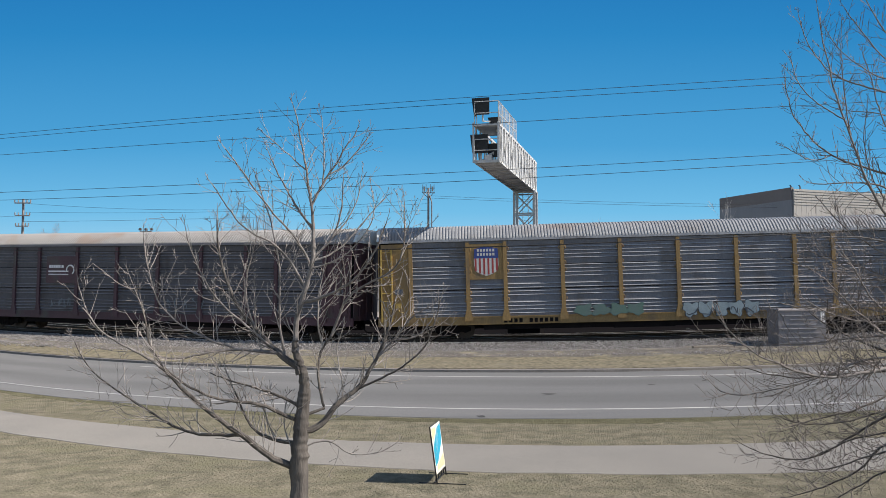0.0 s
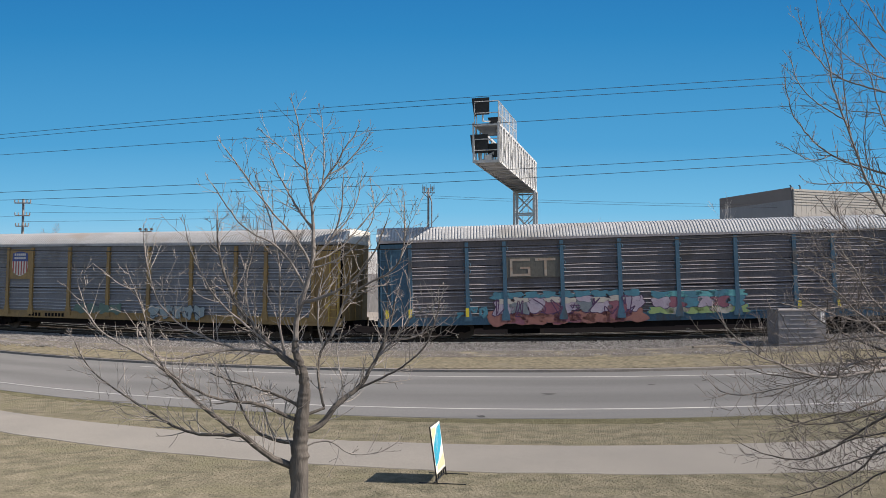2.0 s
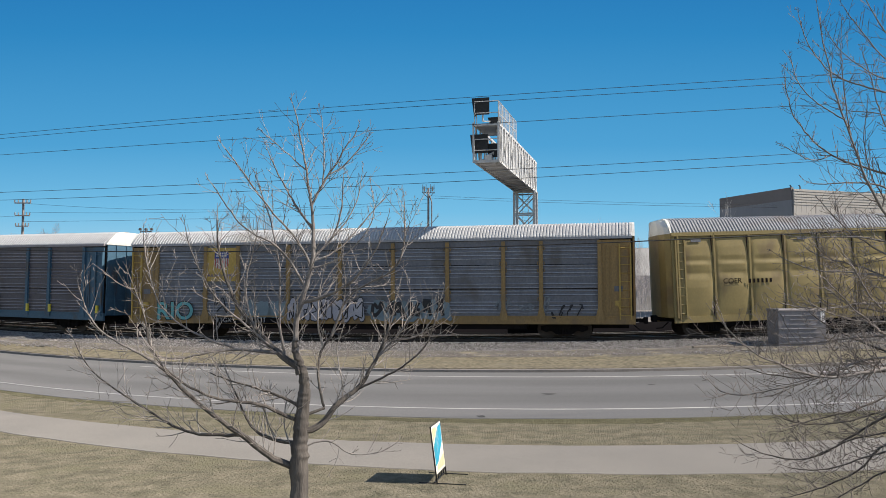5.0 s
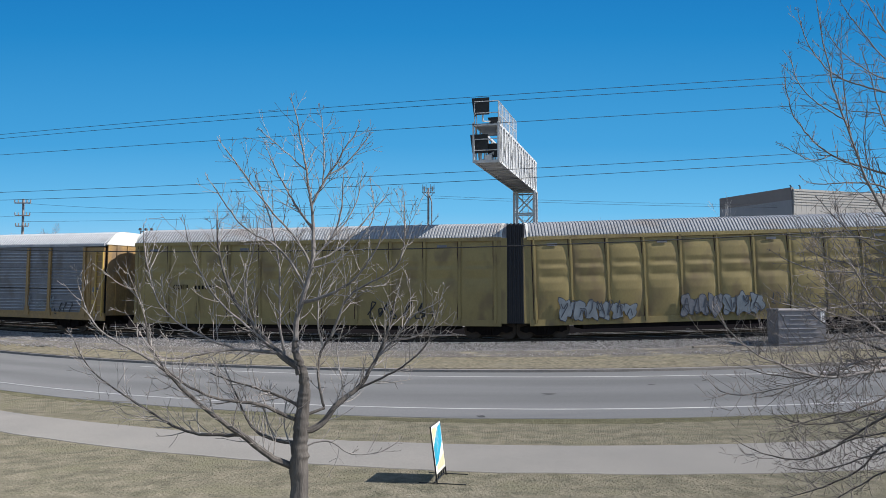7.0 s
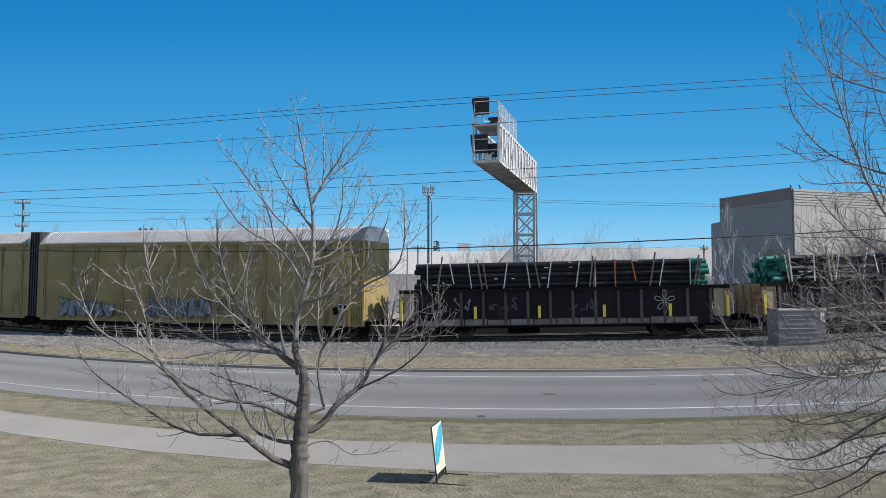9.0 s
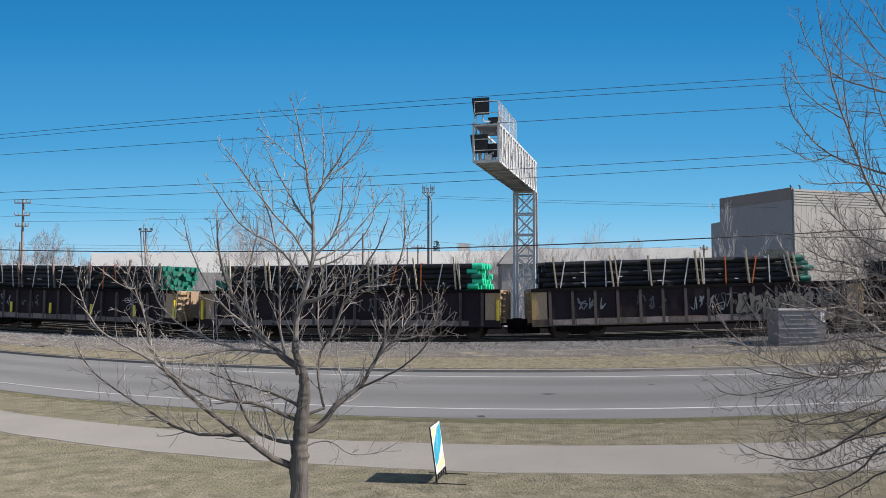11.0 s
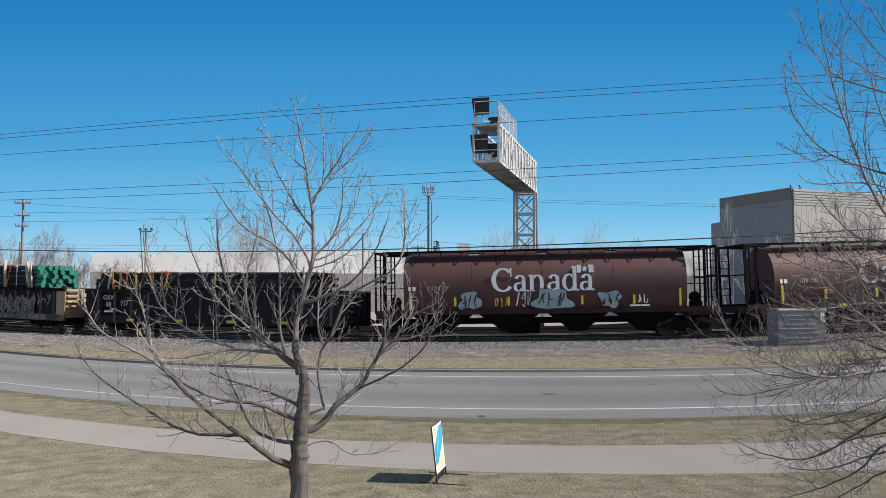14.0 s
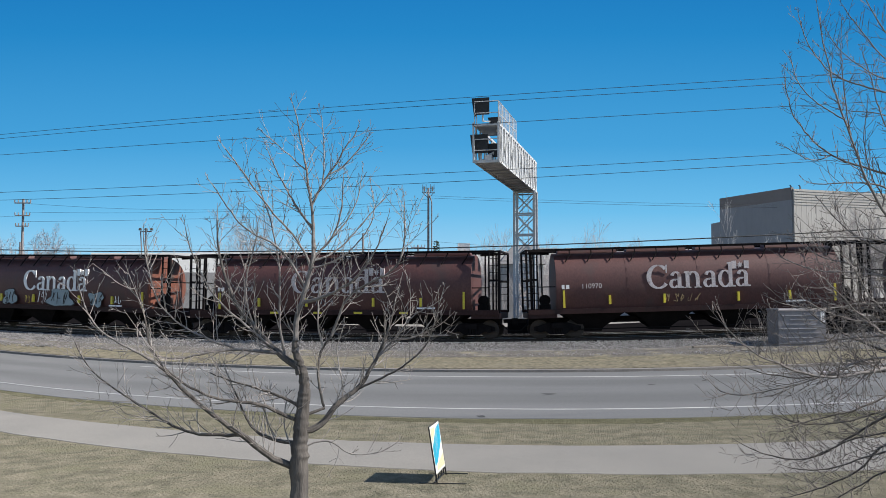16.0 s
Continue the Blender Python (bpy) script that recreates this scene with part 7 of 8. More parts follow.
def limb(tree, x, y, z, heading, rises, length, r0, r1, reach=0.42, gap=0.115):
    """A main limb from (x, y, z): its heading in plan and its rise at even steps along it, in degrees."""
    rnd = tree.rnd
    n = 30
    q, line, rr = Vector((x, y, z)), [], []
    az = radians(heading)
    for i in range(n + 1):
        line.append(q.copy())
        f = i / n
        rr.append(r0 + (r1 - r0) * f ** 0.8)
        e = radians(float(np.interp(f, np.linspace(0, 1, len(rises)), rises))) + rnd.gauss(0, 0.07)
        a = az + rnd.gauss(0, 0.1)
        q = q + Vector((math.cos(e) * math.cos(a), math.cos(e) * math.sin(a), math.sin(e))) * length / n
    g = Geo()
    # the limb grows out of the trunk's middle
    tx = float(np.interp(z, [p[1] for p in tree.axis], [p[0] for p in tree.axis]))
    if math.hypot(x - tx, y) < 0.32 and z < tree.axis[-1][1] + 0.12:
        root = [Vector((tx, 0, z - 0.09))]
    else:
        root = [min((c for other in tree.limbs for c in other), key=lambda c: (c - line[0]).length, default=line[0] - Vector((0, 0, 0.01)))]
        shift = root[0] - line[0]
        line = [c + shift * (1 - k / n) ** 2 for k, c in enumerate(line)]
        root = []
    tree.limbs.append(line)
    g.tube(root + line, [rr[0] * 1.25] * len(root) + rr, 8)
    part("limb", g, (M_LIMB if z > 2.26 else M_BARK) if r0 > 0.013 else tree.twig, tree.root, smooth=True)
    nk = max(8, int(length / gap))
    for k in range(nk):
        f = 0.14 + 0.84 * (k + rnd.random() * 0.9) / nk
        i = min(n - 1, int(f * n))
        ax = (line[i + 1] - line[i]).normalized()
        side = ax.cross(Vector((rnd.gauss(0, 1), rnd.gauss(0, 1), rnd.gauss(0, 1)))).normalized()
        nd = (ax * 0.6 + side * 0.78 + Vector((0, 0, 0.18))).normalized()
        ln = rnd.uniform(0.12, 1.0) ** 1.3 * (1.2 - 0.4 * f) * reach * 1.3
        shoot(tree.twigs, line[i], nd, ln + 0.08, max(0.004, min(0.01, rr[i] * 0.5)), 2 if ln > 0.45 else 1, rnd)
    shoot(tree.twigs, line[-1], line[-1] - line[-2], 0.45 * reach, max(0.005, r1), 2, rnd)


LAWN = Tree("leafless young shade tree with grey bark on the lawn", (-1.83, 11.0, 0.0), 11)
LAWN.trunk((-0.02, -0.05, 0.145), (-0.01, 0.5, 0.118), (-0.01, 1.0, 0.113), (-0.01, 1.25, 0.104), (0.01, 1.5, 0.09), (0.03, 1.75, 0.082), (0.05, 1.93, 0.07), (0.03, 2.12, 0.06), (-0.03, 2.3, 0.053), (-0.075, 2.46, 0.047), (-0.085, 2.6, 0.035))
limb(LAWN, -0.04, 0.00, 2.30, -7, (98, 95, 85, 70, 73, 78, 81), 1.38, 0.044, 0.026, 0.47, 0.08)
limb(LAWN, 0.16, -0.02, 3.65, 164, (91, 90, 84, 81, 74, 74, 78), 2.02, 0.026, 0.007, 0.36, 0.1)
limb(LAWN, -0.09, 0.00, 0.96, 202, (24, 34, 35, 38, 40, 50, 39), 2.14, 0.051, 0.018, 0.47, 0.08)
limb(LAWN, -1.50, -0.60, 2.17, 159, (52, 50, 65, 81, 64, 43, 41), 1.40, 0.018, 0.007, 0.47, 0.08)
limb(LAWN, -1.64, -0.62, 2.28, 194, (40, 33, 26, 37, 58, 69, 71), 1.40, 0.017, 0.007, 0.47, 0.08)
limb(LAWN, -0.73, -0.26, 1.38, 168, (-1, 0, 26, 27, 30, 45, 71), 2.75, 0.024, 0.007, 0.47, 0.08)
limb(LAWN, -0.07, 0.00, 1.26, 160, (3, 4, 20, 56, 63, 59, 57), 1.43, 0.029, 0.009, 0.47, 0.08)
limb(LAWN, -0.07, 0.00, 1.56, 197, (26, 28, 9, 6, 27, 35, 52), 1.79, 0.028, 0.011, 0.47, 0.08)
limb(LAWN, -0.07, 0.00, 1.76, 193, (31, 26, 19, 18, 17, 21, 23), 1.16, 0.022, 0.007, 0.47, 0.08)
limb(LAWN, -0.04, 0.00, 2.23, 153, (26, 35, 47, 51, 69, 79, 96), 2.54, 0.051, 0.009, 0.47, 0.08)
limb(LAWN, -0.42, 0.15, 2.36, 204, (44, 43, 44, 51, 63, 69, 71), 1.95, 0.018, 0.007, 0.47, 0.08)
limb(LAWN, -0.66, 0.31, 2.76, -6, (113, 107, 94, 82, 76, 82, 83), 1.35, 0.015, 0.007, 0.47, 0.08)
limb(LAWN, -0.38, 0.14, 2.35, 195, (8, 13, 0, -11, -12, 14, 55), 1.62, 0.022, 0.009, 0.47, 0.08)
limb(LAWN, -0.83, 0.02, 2.44, 154, (15, 16, 22, 35, 63, 79, 83), 2.53, 0.017, 0.007, 0.47, 0.08)
limb(LAWN, -0.22, 0.10, 2.35, 162, (71, 84, 93, 82, 77, 69, 66), 2.35, 0.018, 0.007, 0.47, 0.08)
limb(LAWN, 0.16, -0.02, 3.98, 156, (54, 51, 51, 57, 58, 62, 66), 1.3, 0.018, 0.007, 0.36, 0.1)
limb(LAWN, 0.08, 0.00, 4.81, 163, (25, 32, 43, 33, 44, 41, 34), 0.81, 0.011, 0.005, 0.32, 0.1)
limb(LAWN, 0.14, -0.02, 3.50, 209, (68, 54, 40, 52, 54, 54, 46), 1.88, 0.017, 0.007, 0.36, 0.1)
limb(LAWN, 0.06, -0.01, 3.25, 207, (60, 56, 39, 22, 43, 57, 56), 1.78, 0.017, 0.007, 0.36, 0.1)
limb(LAWN, 0.16, -0.02, 4.31, 9, (69, 66, 64, 55, 66, 51, 64), 1.13, 0.018, 0.007, 0.36, 0.1)
limb(LAWN, 0.34, 0.01, 4.74, 13, (26, 29, 46, 49, 50, 51, 51), 0.66, 0.011, 0.007, 0.32, 0.1)
limb(LAWN, 0.27, -0.00, 4.57, 167, (92, 91, 87, 87, 86, 80, 78), 0.94, 0.011, 0.005, 0.32, 0.1)
limb(LAWN, 0.17, -0.02, 3.65, 17, (41, 48, 63, 77, 85, 87, 87), 1.12, 0.017, 0.007, 0.36, 0.1)
limb(LAWN, 0.36, 0.04, 3.85, 21, (49, 49, 57, 65, 73, 82, 82), 1.01, 0.011, 0.005, 0.32, 0.1)
limb(LAWN, 0.16, -0.02, 3.60, 21, (17, 26, 43, 52, 50, 49, 49), 1.29, 0.013, 0.006, 0.32, 0.1)
limb(LAWN, 0.15, -0.02, 3.50, -23, (7, 18, 34, 46, 62, 96, 96), 1.53, 0.011, 0.005, 0.32, 0.1)
limb(LAWN, 0.09, -0.01, 3.06, -27, (8, 21, 28, 42, 54, 64, 68), 1.60, 0.026, 0.007, 0.36, 0.1)
limb(LAWN, 0.06, 0.00, 1.42, 23, (8, 55, 24, 63, 63, 72, 82), 2.17, 0.048, 0.011, 0.47, 0.08)
limb(LAWN, 0.29, 0.12, 1.69, -15, (106, 105, 94, 89, 78, 54, 47), 1.00, 0.018, 0.015, 0.47, 0.08)
limb(LAWN, 0.40, 0.10, 2.62, -24, (67, 64, 28, 26, 67, 91, 93), 2.19, 0.020, 0.007, 0.47, 0.08)
limb(LAWN, 0.27, 0.13, 2.47, 11, (103, 103, 92, 87, 70, 59, 54), 1.14, 0.013, 0.007, 0.36, 0.09)
limb(LAWN, 0.74, 0.30, 1.89, -14, (27, 28, 29, 44, 65, 71, 76), 1.73, 0.017, 0.007, 0.47, 0.08)
limb(LAWN, 0.54, 0.22, 1.78, 171, (86, 86, 68, 79, 86, 109, 109), 0.94, 0.011, 0.007, 0.36, 0.09)
limb(LAWN, 0.92, 0.37, 2.31, -10, (46, 46, 47, 53, 50, 31, 24), 1.02, 0.017, 0.007, 0.47, 0.08)
limb(LAWN, 1.18, 0.33, 2.55, -17, (7, 7, 10, 21, 40, 54, 54), 0.59, 0.011, 0.007, 0.36, 0.09)
limb(LAWN, 0.10, 0.00, 1.23, 8, (26, -2, -40, -15, 5, 19, 32), 1.16, 0.012, 0.006, 0.36, 0.09)
limb(LAWN, -0.08, 0.00, 1.15, 192, (61, 61, 76, 85, 89, 95, 95), 0.68, 0.011, 0.007, 0.36, 0.09)
LAWN.finish()

# the second tree, its trunk beyond the view
WIDE = Tree("large leafless shade tree with spreading branches beside the lawn", (6.9, 11.2, 0.0), 23, M_DARK_TWIG)
WIDE.trunk((-0.6, -0.05, 0.2), (-0.6, 1.0, 0.17), (-0.58, 2.4, 0.14), (-0.57, 3.6, 0.1), (-0.55, 5.0, 0.07), (-0.53, 6.6, 0.035))
limb(WIDE, -0.68, 0.00, 3.77, 193, (41, 47, 68, 69, 76, 79, 82), 3.51, 0.023, 0.0056, 0.27, 0.09)
limb(WIDE, -0.65, 0.00, 4.69, 164, (19, 21, 28, 38, 60, 78, 91), 2.44, 0.019, 0.0056, 0.27, 0.09)
limb(WIDE, -1.53, 0.28, 5.08, 202, (-16, -16, -7, 6, 18, 17, 17), 0.97, 0.009, 0.0048, 0.27, 0.09)
limb(WIDE, -0.62, 0.00, 5.76, 159, (22, 21, 21, 41, 57, 73, 82), 2.04, 0.015, 0.0056, 0.27, 0.09)
limb(WIDE, -1.72, -0.24, 5.46, 194, (26, 27, 32, 40, 59, 76, 77), 1.07, 0.009, 0.0048, 0.27, 0.09)
limb(WIDE, -0.61, 0.00, 6.01, 168, (9, 9, 33, 41, 47, 62, 72), 1.45, 0.010, 0.0048, 0.27, 0.09)
limb(WIDE, -1.61, -0.22, 5.20, 170, (88, 88, 87, 90, 92, 92, 92), 1.54, 0.009, 0.0048, 0.27, 0.09)
limb(WIDE, -0.60, 0.00, 6.35, 197, (30, 30, 30, 40, 50, 58, 59), 1.06, 0.015, 0.0056, 0.27, 0.09)
limb(WIDE, -0.61, 0.00, 5.97, 193, (37, 37, 37, 42, 46, 49, 56), 1.42, 0.012, 0.0056, 0.27, 0.09)
limb(WIDE, -0.63, 0.00, 5.40, 153, (27, 27, 24, 10, 10, 17, 26), 1.06, 0.010, 0.0048, 0.27, 0.09)
limb(WIDE, -0.70, 0.00, 2.29, 204, (-10, -5, -5, 9, 21, 26, 48), 3.46, 0.026, 0.007, 0.55, 0.06)
limb(WIDE, -0.69, 0.00, 2.37, 192, (-3, -4, -18, -18, -14, -6, 42), 2.96, 0.019, 0.007, 0.55, 0.06)
limb(WIDE, -0.71, 0.00, 1.98, 195, (-15, -16, -21, -10, -9, -11, -12), 2.00, 0.017, 0.007, 0.55, 0.06)
limb(WIDE, -0.71, 0.00, 1.81, 154, (-35, -34, -32, -37, -18, 14, 26), 2.37, 0.021, 0.007, 0.55, 0.06)
limb(WIDE, -0.73, 0.00, 1.37, 162, (-27, -27, -56, -36, -25, -25, -19), 1.84, 0.019, 0.007, 0.55, 0.06)
limb(WIDE, -0.72, 0.00, 1.51, 156, (-26, -26, -10, -23, -30, -30, -27), 1.44, 0.015, 0.007, 0.55, 0.06)
limb(WIDE, -0.74, 0.00, 0.93, 163, (-13, -13, -19, -39, -31, -33, -35), 1.09, 0.015, 0.007, 0.55, 0.06)
limb(WIDE, -0.69, 0.00, 2.45, 209, (17, 18, 26, 28, 29, 31, 33), 2.11, 0.019, 0.007, 0.55, 0.06)
limb(WIDE, -0.68, 0.00, 2.73, 207, (19, 19, 23, 34, 49, 50, 50), 1.63, 0.017, 0.007, 0.52, 0.075)
limb(WIDE, -0.65, 0.00, 3.55, 171, (24, 24, 28, 33, 40, 50, 53), 1.35, 0.015, 0.007, 0.52, 0.075)
limb(WIDE, -0.67, 0.00, 3.14, 167, (35, 34, 29, 16, 13, 24, 42), 1.52, 0.017, 0.007, 0.52, 0.075)
limb(WIDE, -0.70, 0.00, 2.25, 155, (24, 24, 24, 24, 28, 35, 41), 1.42, 0.019, 0.007, 0.55, 0.06)
limb(WIDE, -0.68, 0.00, 2.88, 163, (6, 6, 13, 11, -5, 18, 25), 1.13, 0.015, 0.007, 0.52, 0.075)
limb(WIDE, -0.64, 0.00, 4.11, 159, (45, 45, 63, 79, 87, 96, 96), 1.86, 0.012, 0.0056, 0.27, 0.09)
limb(WIDE, -0.60, 0.00, 5.13, 159, (33, 40, 68, 75, 82, 75, 74), 1.48, 0.012, 0.0056, 0.27, 0.09)
for z, heading, rises, length in ((3.3, 176, (20, 8, 2, 10, 25), 1.7), (3.0, 186, (12, 0, -8, 4, 20), 1.9), (2.6, 172, (6, -4, -10, -2, 14), 2.1), (2.15, 181, (4, -6, -8, 6, 22), 2.3), (1.75, 190, (-4, -14, -10, 0, 20), 2.0), (3.7, 182, (28, 14, 2, -4, 8), 1.6), (2.75, 198, (10, 2, 4, 14, 30), 1.8), (1.2, 176, (-8, -16, -20, -6, 10), 1.7), (4.4, 180, (34, 20, 4, -6, 0), 1.3)):
    limb(WIDE, -0.68, 0.0, z, heading, rises, length, 0.016, 0.006, 0.5, 0.065)
limb(WIDE, -0.5, 0.0, 2.6, 40, (60, 70, 75), 3.2, 0.05, 0.01, 0.6, 0.13)
limb(WIDE, -0.5, 0.0, 4.2, 20, (50, 60, 75), 2.6, 0.04, 0.01, 0.6, 0.13)
WIDE.finish()


def blades(name, la, lb, f0, f1, count, h, label, seed, x0=-14, x1=12, cols=((0.32, 0.282, 0.203), (0.122, 0.118, 0.077))):
    """Short dead grass between two ground lines: single bent blades."""
    rnd = np.random.RandomState(seed)
    x = rnd.uniform(x0, x1, count)
    f = rnd.uniform(f0, f1, count)
    ya, za = la.at(x)
    yb, zb = lb.at(x)
    y, z = ya + (yb - ya) * f, za + (zb - za) * f
    ang, lean = rnd.uniform(0, 6.283, count), rnd.uniform(0.2, 1.1, count)
    hh = h * rnd.uniform(0.5, 1.4, count)
    w = 0.004 + 0.005 * rnd.rand(count)
    dx, dy = np.cos(ang), np.sin(ang)
    v = np.empty((count, 3, 3))
    v[:, 0] = np.stack([x - dy * w, y + dx * w, z - 0.01], 1)
    v[:, 1] = np.stack([x + dy * w, y - dx * w, z - 0.01], 1)
    v[:, 2] = np.stack([x + dx * hh * lean, y + dy * hh * lean, z + hh], 1)
    me = bpy.data.meshes.new(name)
    me.vertices.add(count * 3)
    me.vertices.foreach_set("co", v.ravel())
    me.loops.add(count * 3)
    me.loops.foreach_set("vertex_index", np.arange(count * 3, dtype=np.int32))
    me.polygons.add(count)
    me.polygons.foreach_set("loop_start", np.arange(0, count * 3, 3, dtype=np.int32))
    me.update(calc_edges=True)
    m = bpy.data.materials.new(name)
    m.use_nodes = True
    n, l = m.node_tree.nodes, m.node_tree.links
    geo, mx = n.new("ShaderNodeNewGeometry"), n.new("ShaderNodeMix")
    mx.data_type = "RGBA"
    mx.inputs[6].default_value, mx.inputs[7].default_value = (*cols[0], 1), (*cols[1], 1)
    # straw and olive drifts over the lawn, and single blades within them
    tc, nz, mr, av = n.new("ShaderNodeTexCoord"), n.new("ShaderNodeTexNoise"), n.new("ShaderNodeMapRange"), n.new("ShaderNodeMix")
    nz.inputs["Scale"].default_value, nz.inputs["Detail"].default_value, nz.inputs["Roughness"].default_value = 1.3, 5.0, 0.62
    l.new(tc.outputs["Object"], nz.inputs["Vector"])
    l.new(nz.outputs["Fac"], mr.inputs["Value"])
    mr.inputs["From Min"].default_value, mr.inputs["From Max"].default_value = 0.36, 0.64
    av.inputs[0].default_value = 0.35
    l.new(mr.outputs[0], av.inputs[2])
    l.new(geo.outputs["Random Per Island"], av.inputs[3])
    l.new(av.outputs[0], mx.inputs[0])
    l.new(mx.outputs[2], n["Principled BSDF"].inputs["Base Color"])
    n["Principled BSDF"].inputs["Roughness"].default_value = 0.9
    n["Principled BSDF"].inputs["Specular IOR Level"].default_value = 0.1
    n["Principled BSDF"].inputs["Diffuse Roughness"].default_value = 0.4
    me.materials.append(m)
    tagged(new(name, me), label, "grass", kind="stuff")


LAWN_NEAR = Line((11.5, -0.18, 0.02), -11, 9, 0.0, 0.155)
blades("lawn_grass", LAWN_NEAR, PATH_NEAR, 0.0, 0.985, 50000, 0.021, "short dormant straw-and-olive lawn grass", 1)
blades("verge_grass", PATH_FAR, ROAD_NEAR, 0.02, 0.97, 34000, 0.021, "short dormant grass between path and road", 2, -16, 13)
blades("rough_grass", KERB, TOE, 0.04, 0.62, 34000, 0.06, "dry straw-coloured rough grass beside the road", 3, -32, 22, ((0.36, 0.315, 0.22), (0.19, 0.17, 0.115)))
blades("weeds", KERB, TOE, 0.5, 1.12, 9000, 0.075, "sparse dry weeds in the gravelly soil", 6, -32, 22, ((0.34, 0.29, 0.2), (0.17, 0.16, 0.1)))


def scrub():
    """Bare saplings before the far buildings."""
    rnd = random.Random(5)
    spots = [(x, rnd.uniform(80, 98), rnd.uniform(3.2, 5.5)) for x in np.arange(8, 27, 1.7)]
    spots += [(x, rnd.uniform(76, 99), rnd.uniform(3.0, 5.0)) for x in np.arange(-6, 30, 1.3)]
    spots += [(x, rnd.uniform(70, 76), rnd.uniform(4, 6.5)) for x in np.arange(24.5, 30, 1.2)]
    spots += [(rnd.uniform(-24, -14), rnd.uniform(84, 96), rnd.uniform(6, 10)) for _ in range(5)]
    spots += [(x, 92.0, rnd.uniform(6, 8)) for x in (-47, -44.5, -42.5)]
    spots += [(x + rnd.uniform(-0.6, 0.6), rnd.uniform(97, 103), rnd.uniform(5.5, 8.4)) for x in np.arange(5.5, 24, 1.15)]
    spots += [(x, 103.0, rnd.uniform(7.5, 8.5)) for x in (-12, -9.5, -7.2)]
    spots += [(x + rnd.uniform(-0.4, 0.4), rnd.uniform(94, 97), rnd.uniform(6.0, 8.4)) for x in np.arange(4.5, 28, 2.8)]
    spots += [(24.9, 72.0, 8.0), (24.4, 73.0, 5.6), (26.8, 73, 5.4), (11.8, 98, 8.8), (18.9, 98, 9.0), (6.8, 98, 8.6), (16.0, 98, 8.4)]
    spots += [(rnd.uniform(0.6, 5.4), rnd.uniform(83, 89), rnd.uniform(4.2, 6.6)) for _ in range(18)]
    for x, y, h in spots:
        g = Geo()
        for _ in range(1 if y < 75 else rnd.randint(1, 3)):
            grow(g, Vector((rnd.gauss(0, 0.3), rnd.gauss(0, 0.3), 0)), Vector((rnd.gauss(0, 0.12), rnd.gauss(0, 0.12), 1)), h * rnd.uniform(0.75, 1), (0.04 if y < 75 else 0.03) * h / 7, 3, rnd, 0.25, 0.45, 0, (2, 4) if y < 75 else (3, 5), 0.07, 0.009 if y < 75 else 0.007)
        root = thing("bare_sapling", "thin leafless sapling before the far buildings", "tree", "leafless saplings", pose(x, y, 0.75))
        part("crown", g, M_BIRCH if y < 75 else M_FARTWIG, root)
    # two fuller bare trees by the yard
    for x, y, h, w in ((-20.3, 92, 11.0, 1.0), (-43.6, 90, 7.6, 1.2), (-47.5, 93, 6.6, 1.1), (-40.8, 94, 5.2, 1.0), (-38.4, 95, 4.6, 1.1), (-36.8, 96, 4.2, 1.1), (37.4, 73, 7.2, 0.9), (39.0, 74, 6.6, 1.0)):
        g = Geo()
        for k in range(5):
            grow(g, Vector((0, 0, 0.8 + 0.5 * k)), Vector((rnd.gauss(0, 0.3), rnd.gauss(0, 0.3), 1)), h * rnd.uniform(0.6, 0.85), 0.07, 4, rnd, 0.16, 0.5 * w, 0, (4, 5), 0.1, 0.005)
        root = thing("bare_tree", "fine-twigged leafless tree beyond the tracks", "tree", "leafless trees beyond the tracks", pose(x, y, 0.75))
        part("crown", g, M_YARDTWIG, root)


scrub()


def far_wood():
    """A low belt of leafless wood on the horizon."""
    rnd = random.Random(9)
    g = Geo()
    for k in range(200):
        x = rnd.uniform(-190, -55) if k % 3 else rnd.uniform(30, 160)
        y = rnd.uniform(150, 190)
        h = rnd.uniform(7, 9.5) if k % 3 else rnd.uniform(6, 10)
        for j in range(3):
            grow(g, Vector((x + rnd.gauss(0, 1), y, 0.8)), Vector((rnd.gauss(0, 0.15), 0, 1)), h, 0.12, 2, rnd, 0.2, 0.5, 0, (4, 6), 0.08, 0.03)
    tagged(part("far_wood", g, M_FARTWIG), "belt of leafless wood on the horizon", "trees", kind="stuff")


far_wood()


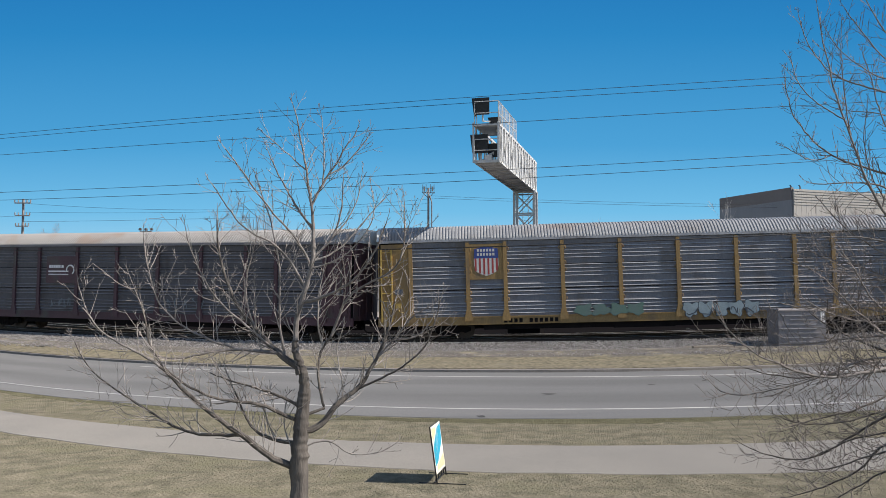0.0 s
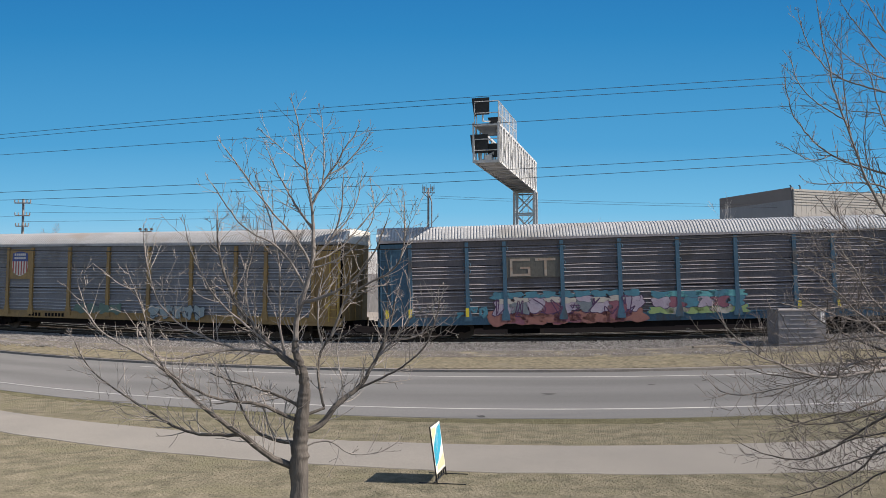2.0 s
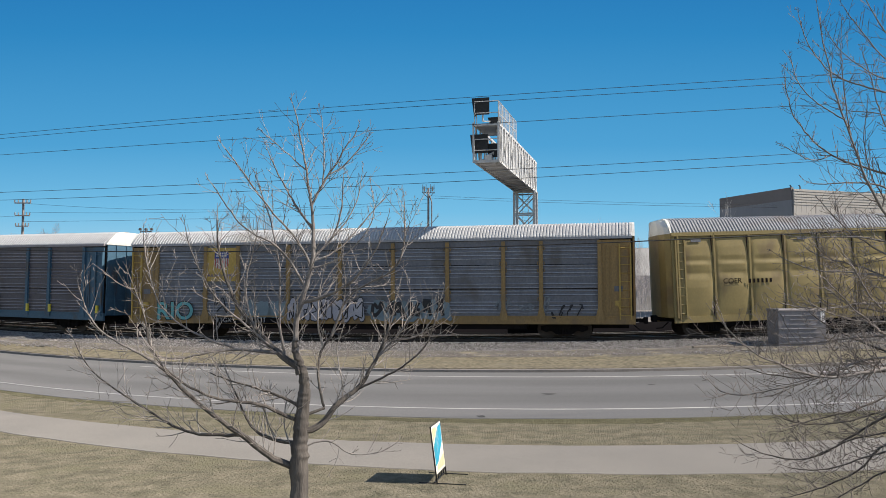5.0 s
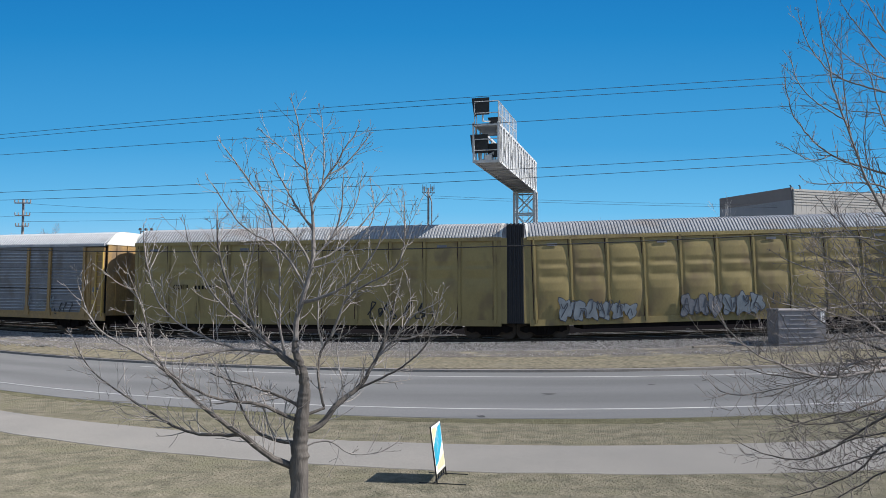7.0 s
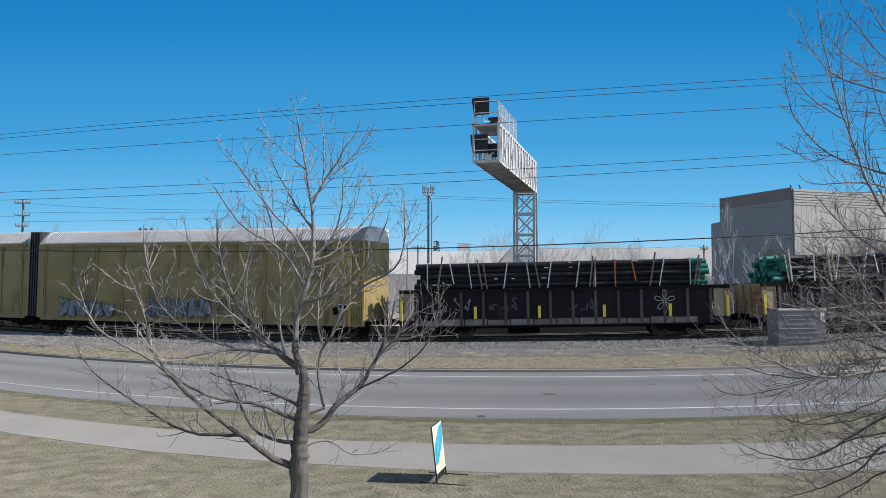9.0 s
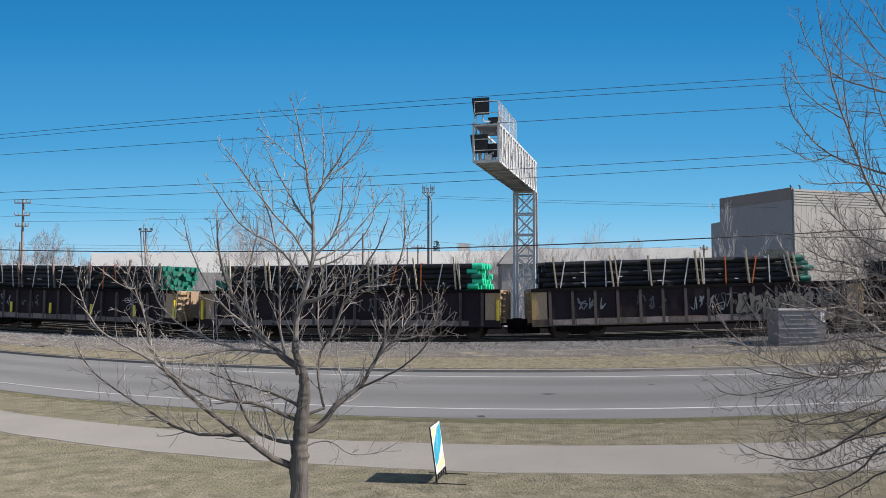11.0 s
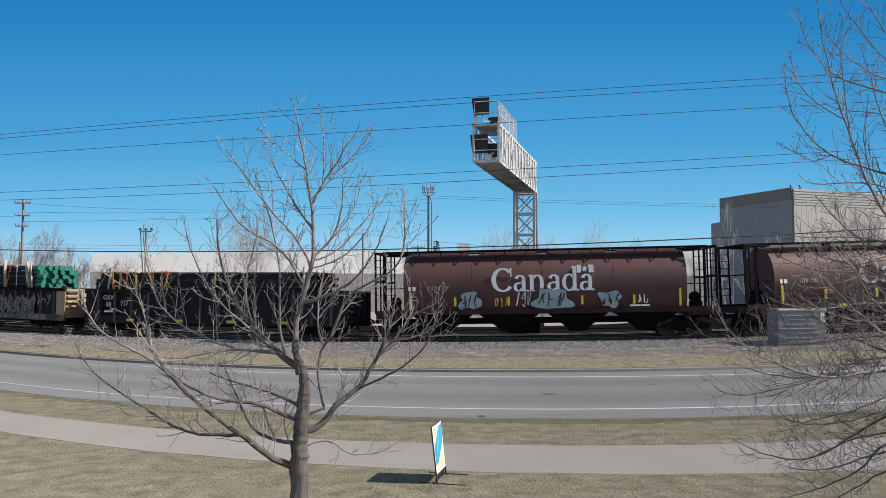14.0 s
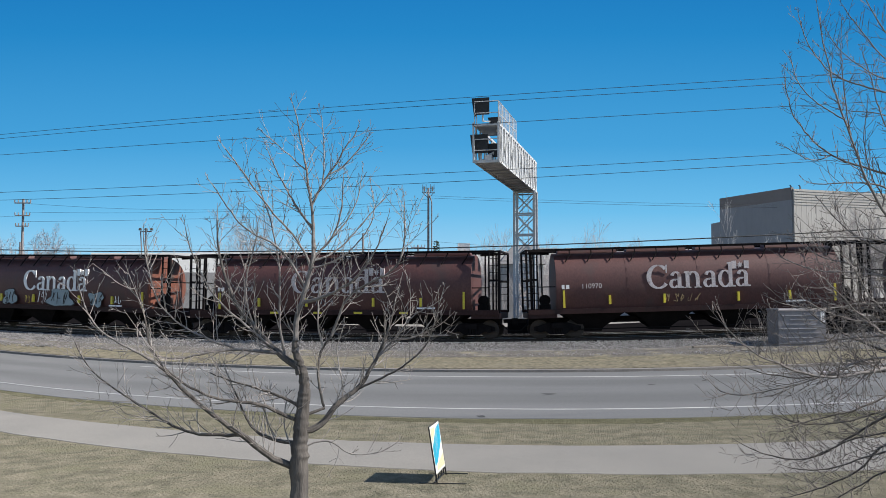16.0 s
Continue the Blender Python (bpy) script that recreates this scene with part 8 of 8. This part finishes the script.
def conifer(x, y, h):
    rnd = random.Random(3)
    root = thing("conifer", "small dark green conifer behind the warehouse", "tree", m=pose(x, y, 0.8))
    g = Geo()
    g.tube([(0, 0, 0), (0, 0, h)], [0.15, 0.03], 6)
    part("trunk", g, M_BARK, root)
    c = Geo()
    for k in range(420):
        t = rnd.random()
        z = h * (0.3 + 0.7 * t)
        r = (1 - t) * 1.5 * rnd.uniform(0.4, 1.0) + 0.1
        a = rnd.uniform(0, 6.28)
        p = Vector((r * math.cos(a), r * math.sin(a), z - 0.3 * r))
        c.beam(p * 1.0, p + Vector((math.cos(a) * 0.3, math.sin(a) * 0.3, -0.12)), 0.12, 0.05)
    part("crown", c, mat("needles", (0.02, 0.04, 0.02), (0.03, 0.055, 0.025), rough=0.8), root)


conifer(-1.0, 128, 11.2)


# ---- motion of the train and of the sign in the wind ----
def motions():
    times = [k * 0.5 for k in range(33)]
    for car, s, half in CARS:
        rows = []
        for t in times:
            c = s - V * t
            a, b = on_track(c - half), on_track(c + half)
            x = (b - a).normalized()
            y = Vector((0, 0, 1)).cross(x).normalized()
            z = x.cross(y)
            m = Matrix(((x.x, y.x, z.x, 0), (x.y, y.y, z.y, 0), (x.z, y.z, z.z, 0), (0, 0, 0, 1)))
            m.translation = (a + b) / 2
            rows.append((t, m))
        walk(car, rows)
    # wheel sets roll while their wagon crosses the view
    for wheel, wx, car in WHEELS:
        s = next(q for k, q, h in CARS if k == car) + wheel.parent.location.x
        t0, t1 = max(0.0, (s - 26) / V), min(16.0, (s + 36) / V)
        if t1 - t0 < 0.1:
            continue
        n0, n1 = math.ceil(t0 * FPS), math.floor(t1 * FPS)
        rows = [(0.0, pose(wx, 0, 0.46))] if n0 > 0 else []
        rows += [(k / FPS, pose(wx, 0, 0.46, 0, -math.degrees((k - n0) / FPS * V / 0.46), 0)) for k in range(n0, n1 + 1)]
        if n1 < 480:
            rows.append((16.0, rows[-1][1]))
        walk(wheel, rows)
    # the lawn sign rocks a little in the wind
    sway = (0, -3, -2, 0, 0, 0, -2, -2, 0, 0, 1, 0, 1, 1, 1, 0, 1, 3, 3, 2, 1, 0, 0, 1, 1, 4, 3, 0, 3, 4, 1, -2, -2)
    walk(SIGN, [(k * 0.5, SIGN_POSE @ pose(0, 0, 0, 0.55 * a)) for k, a in enumerate(sway)])


motions()
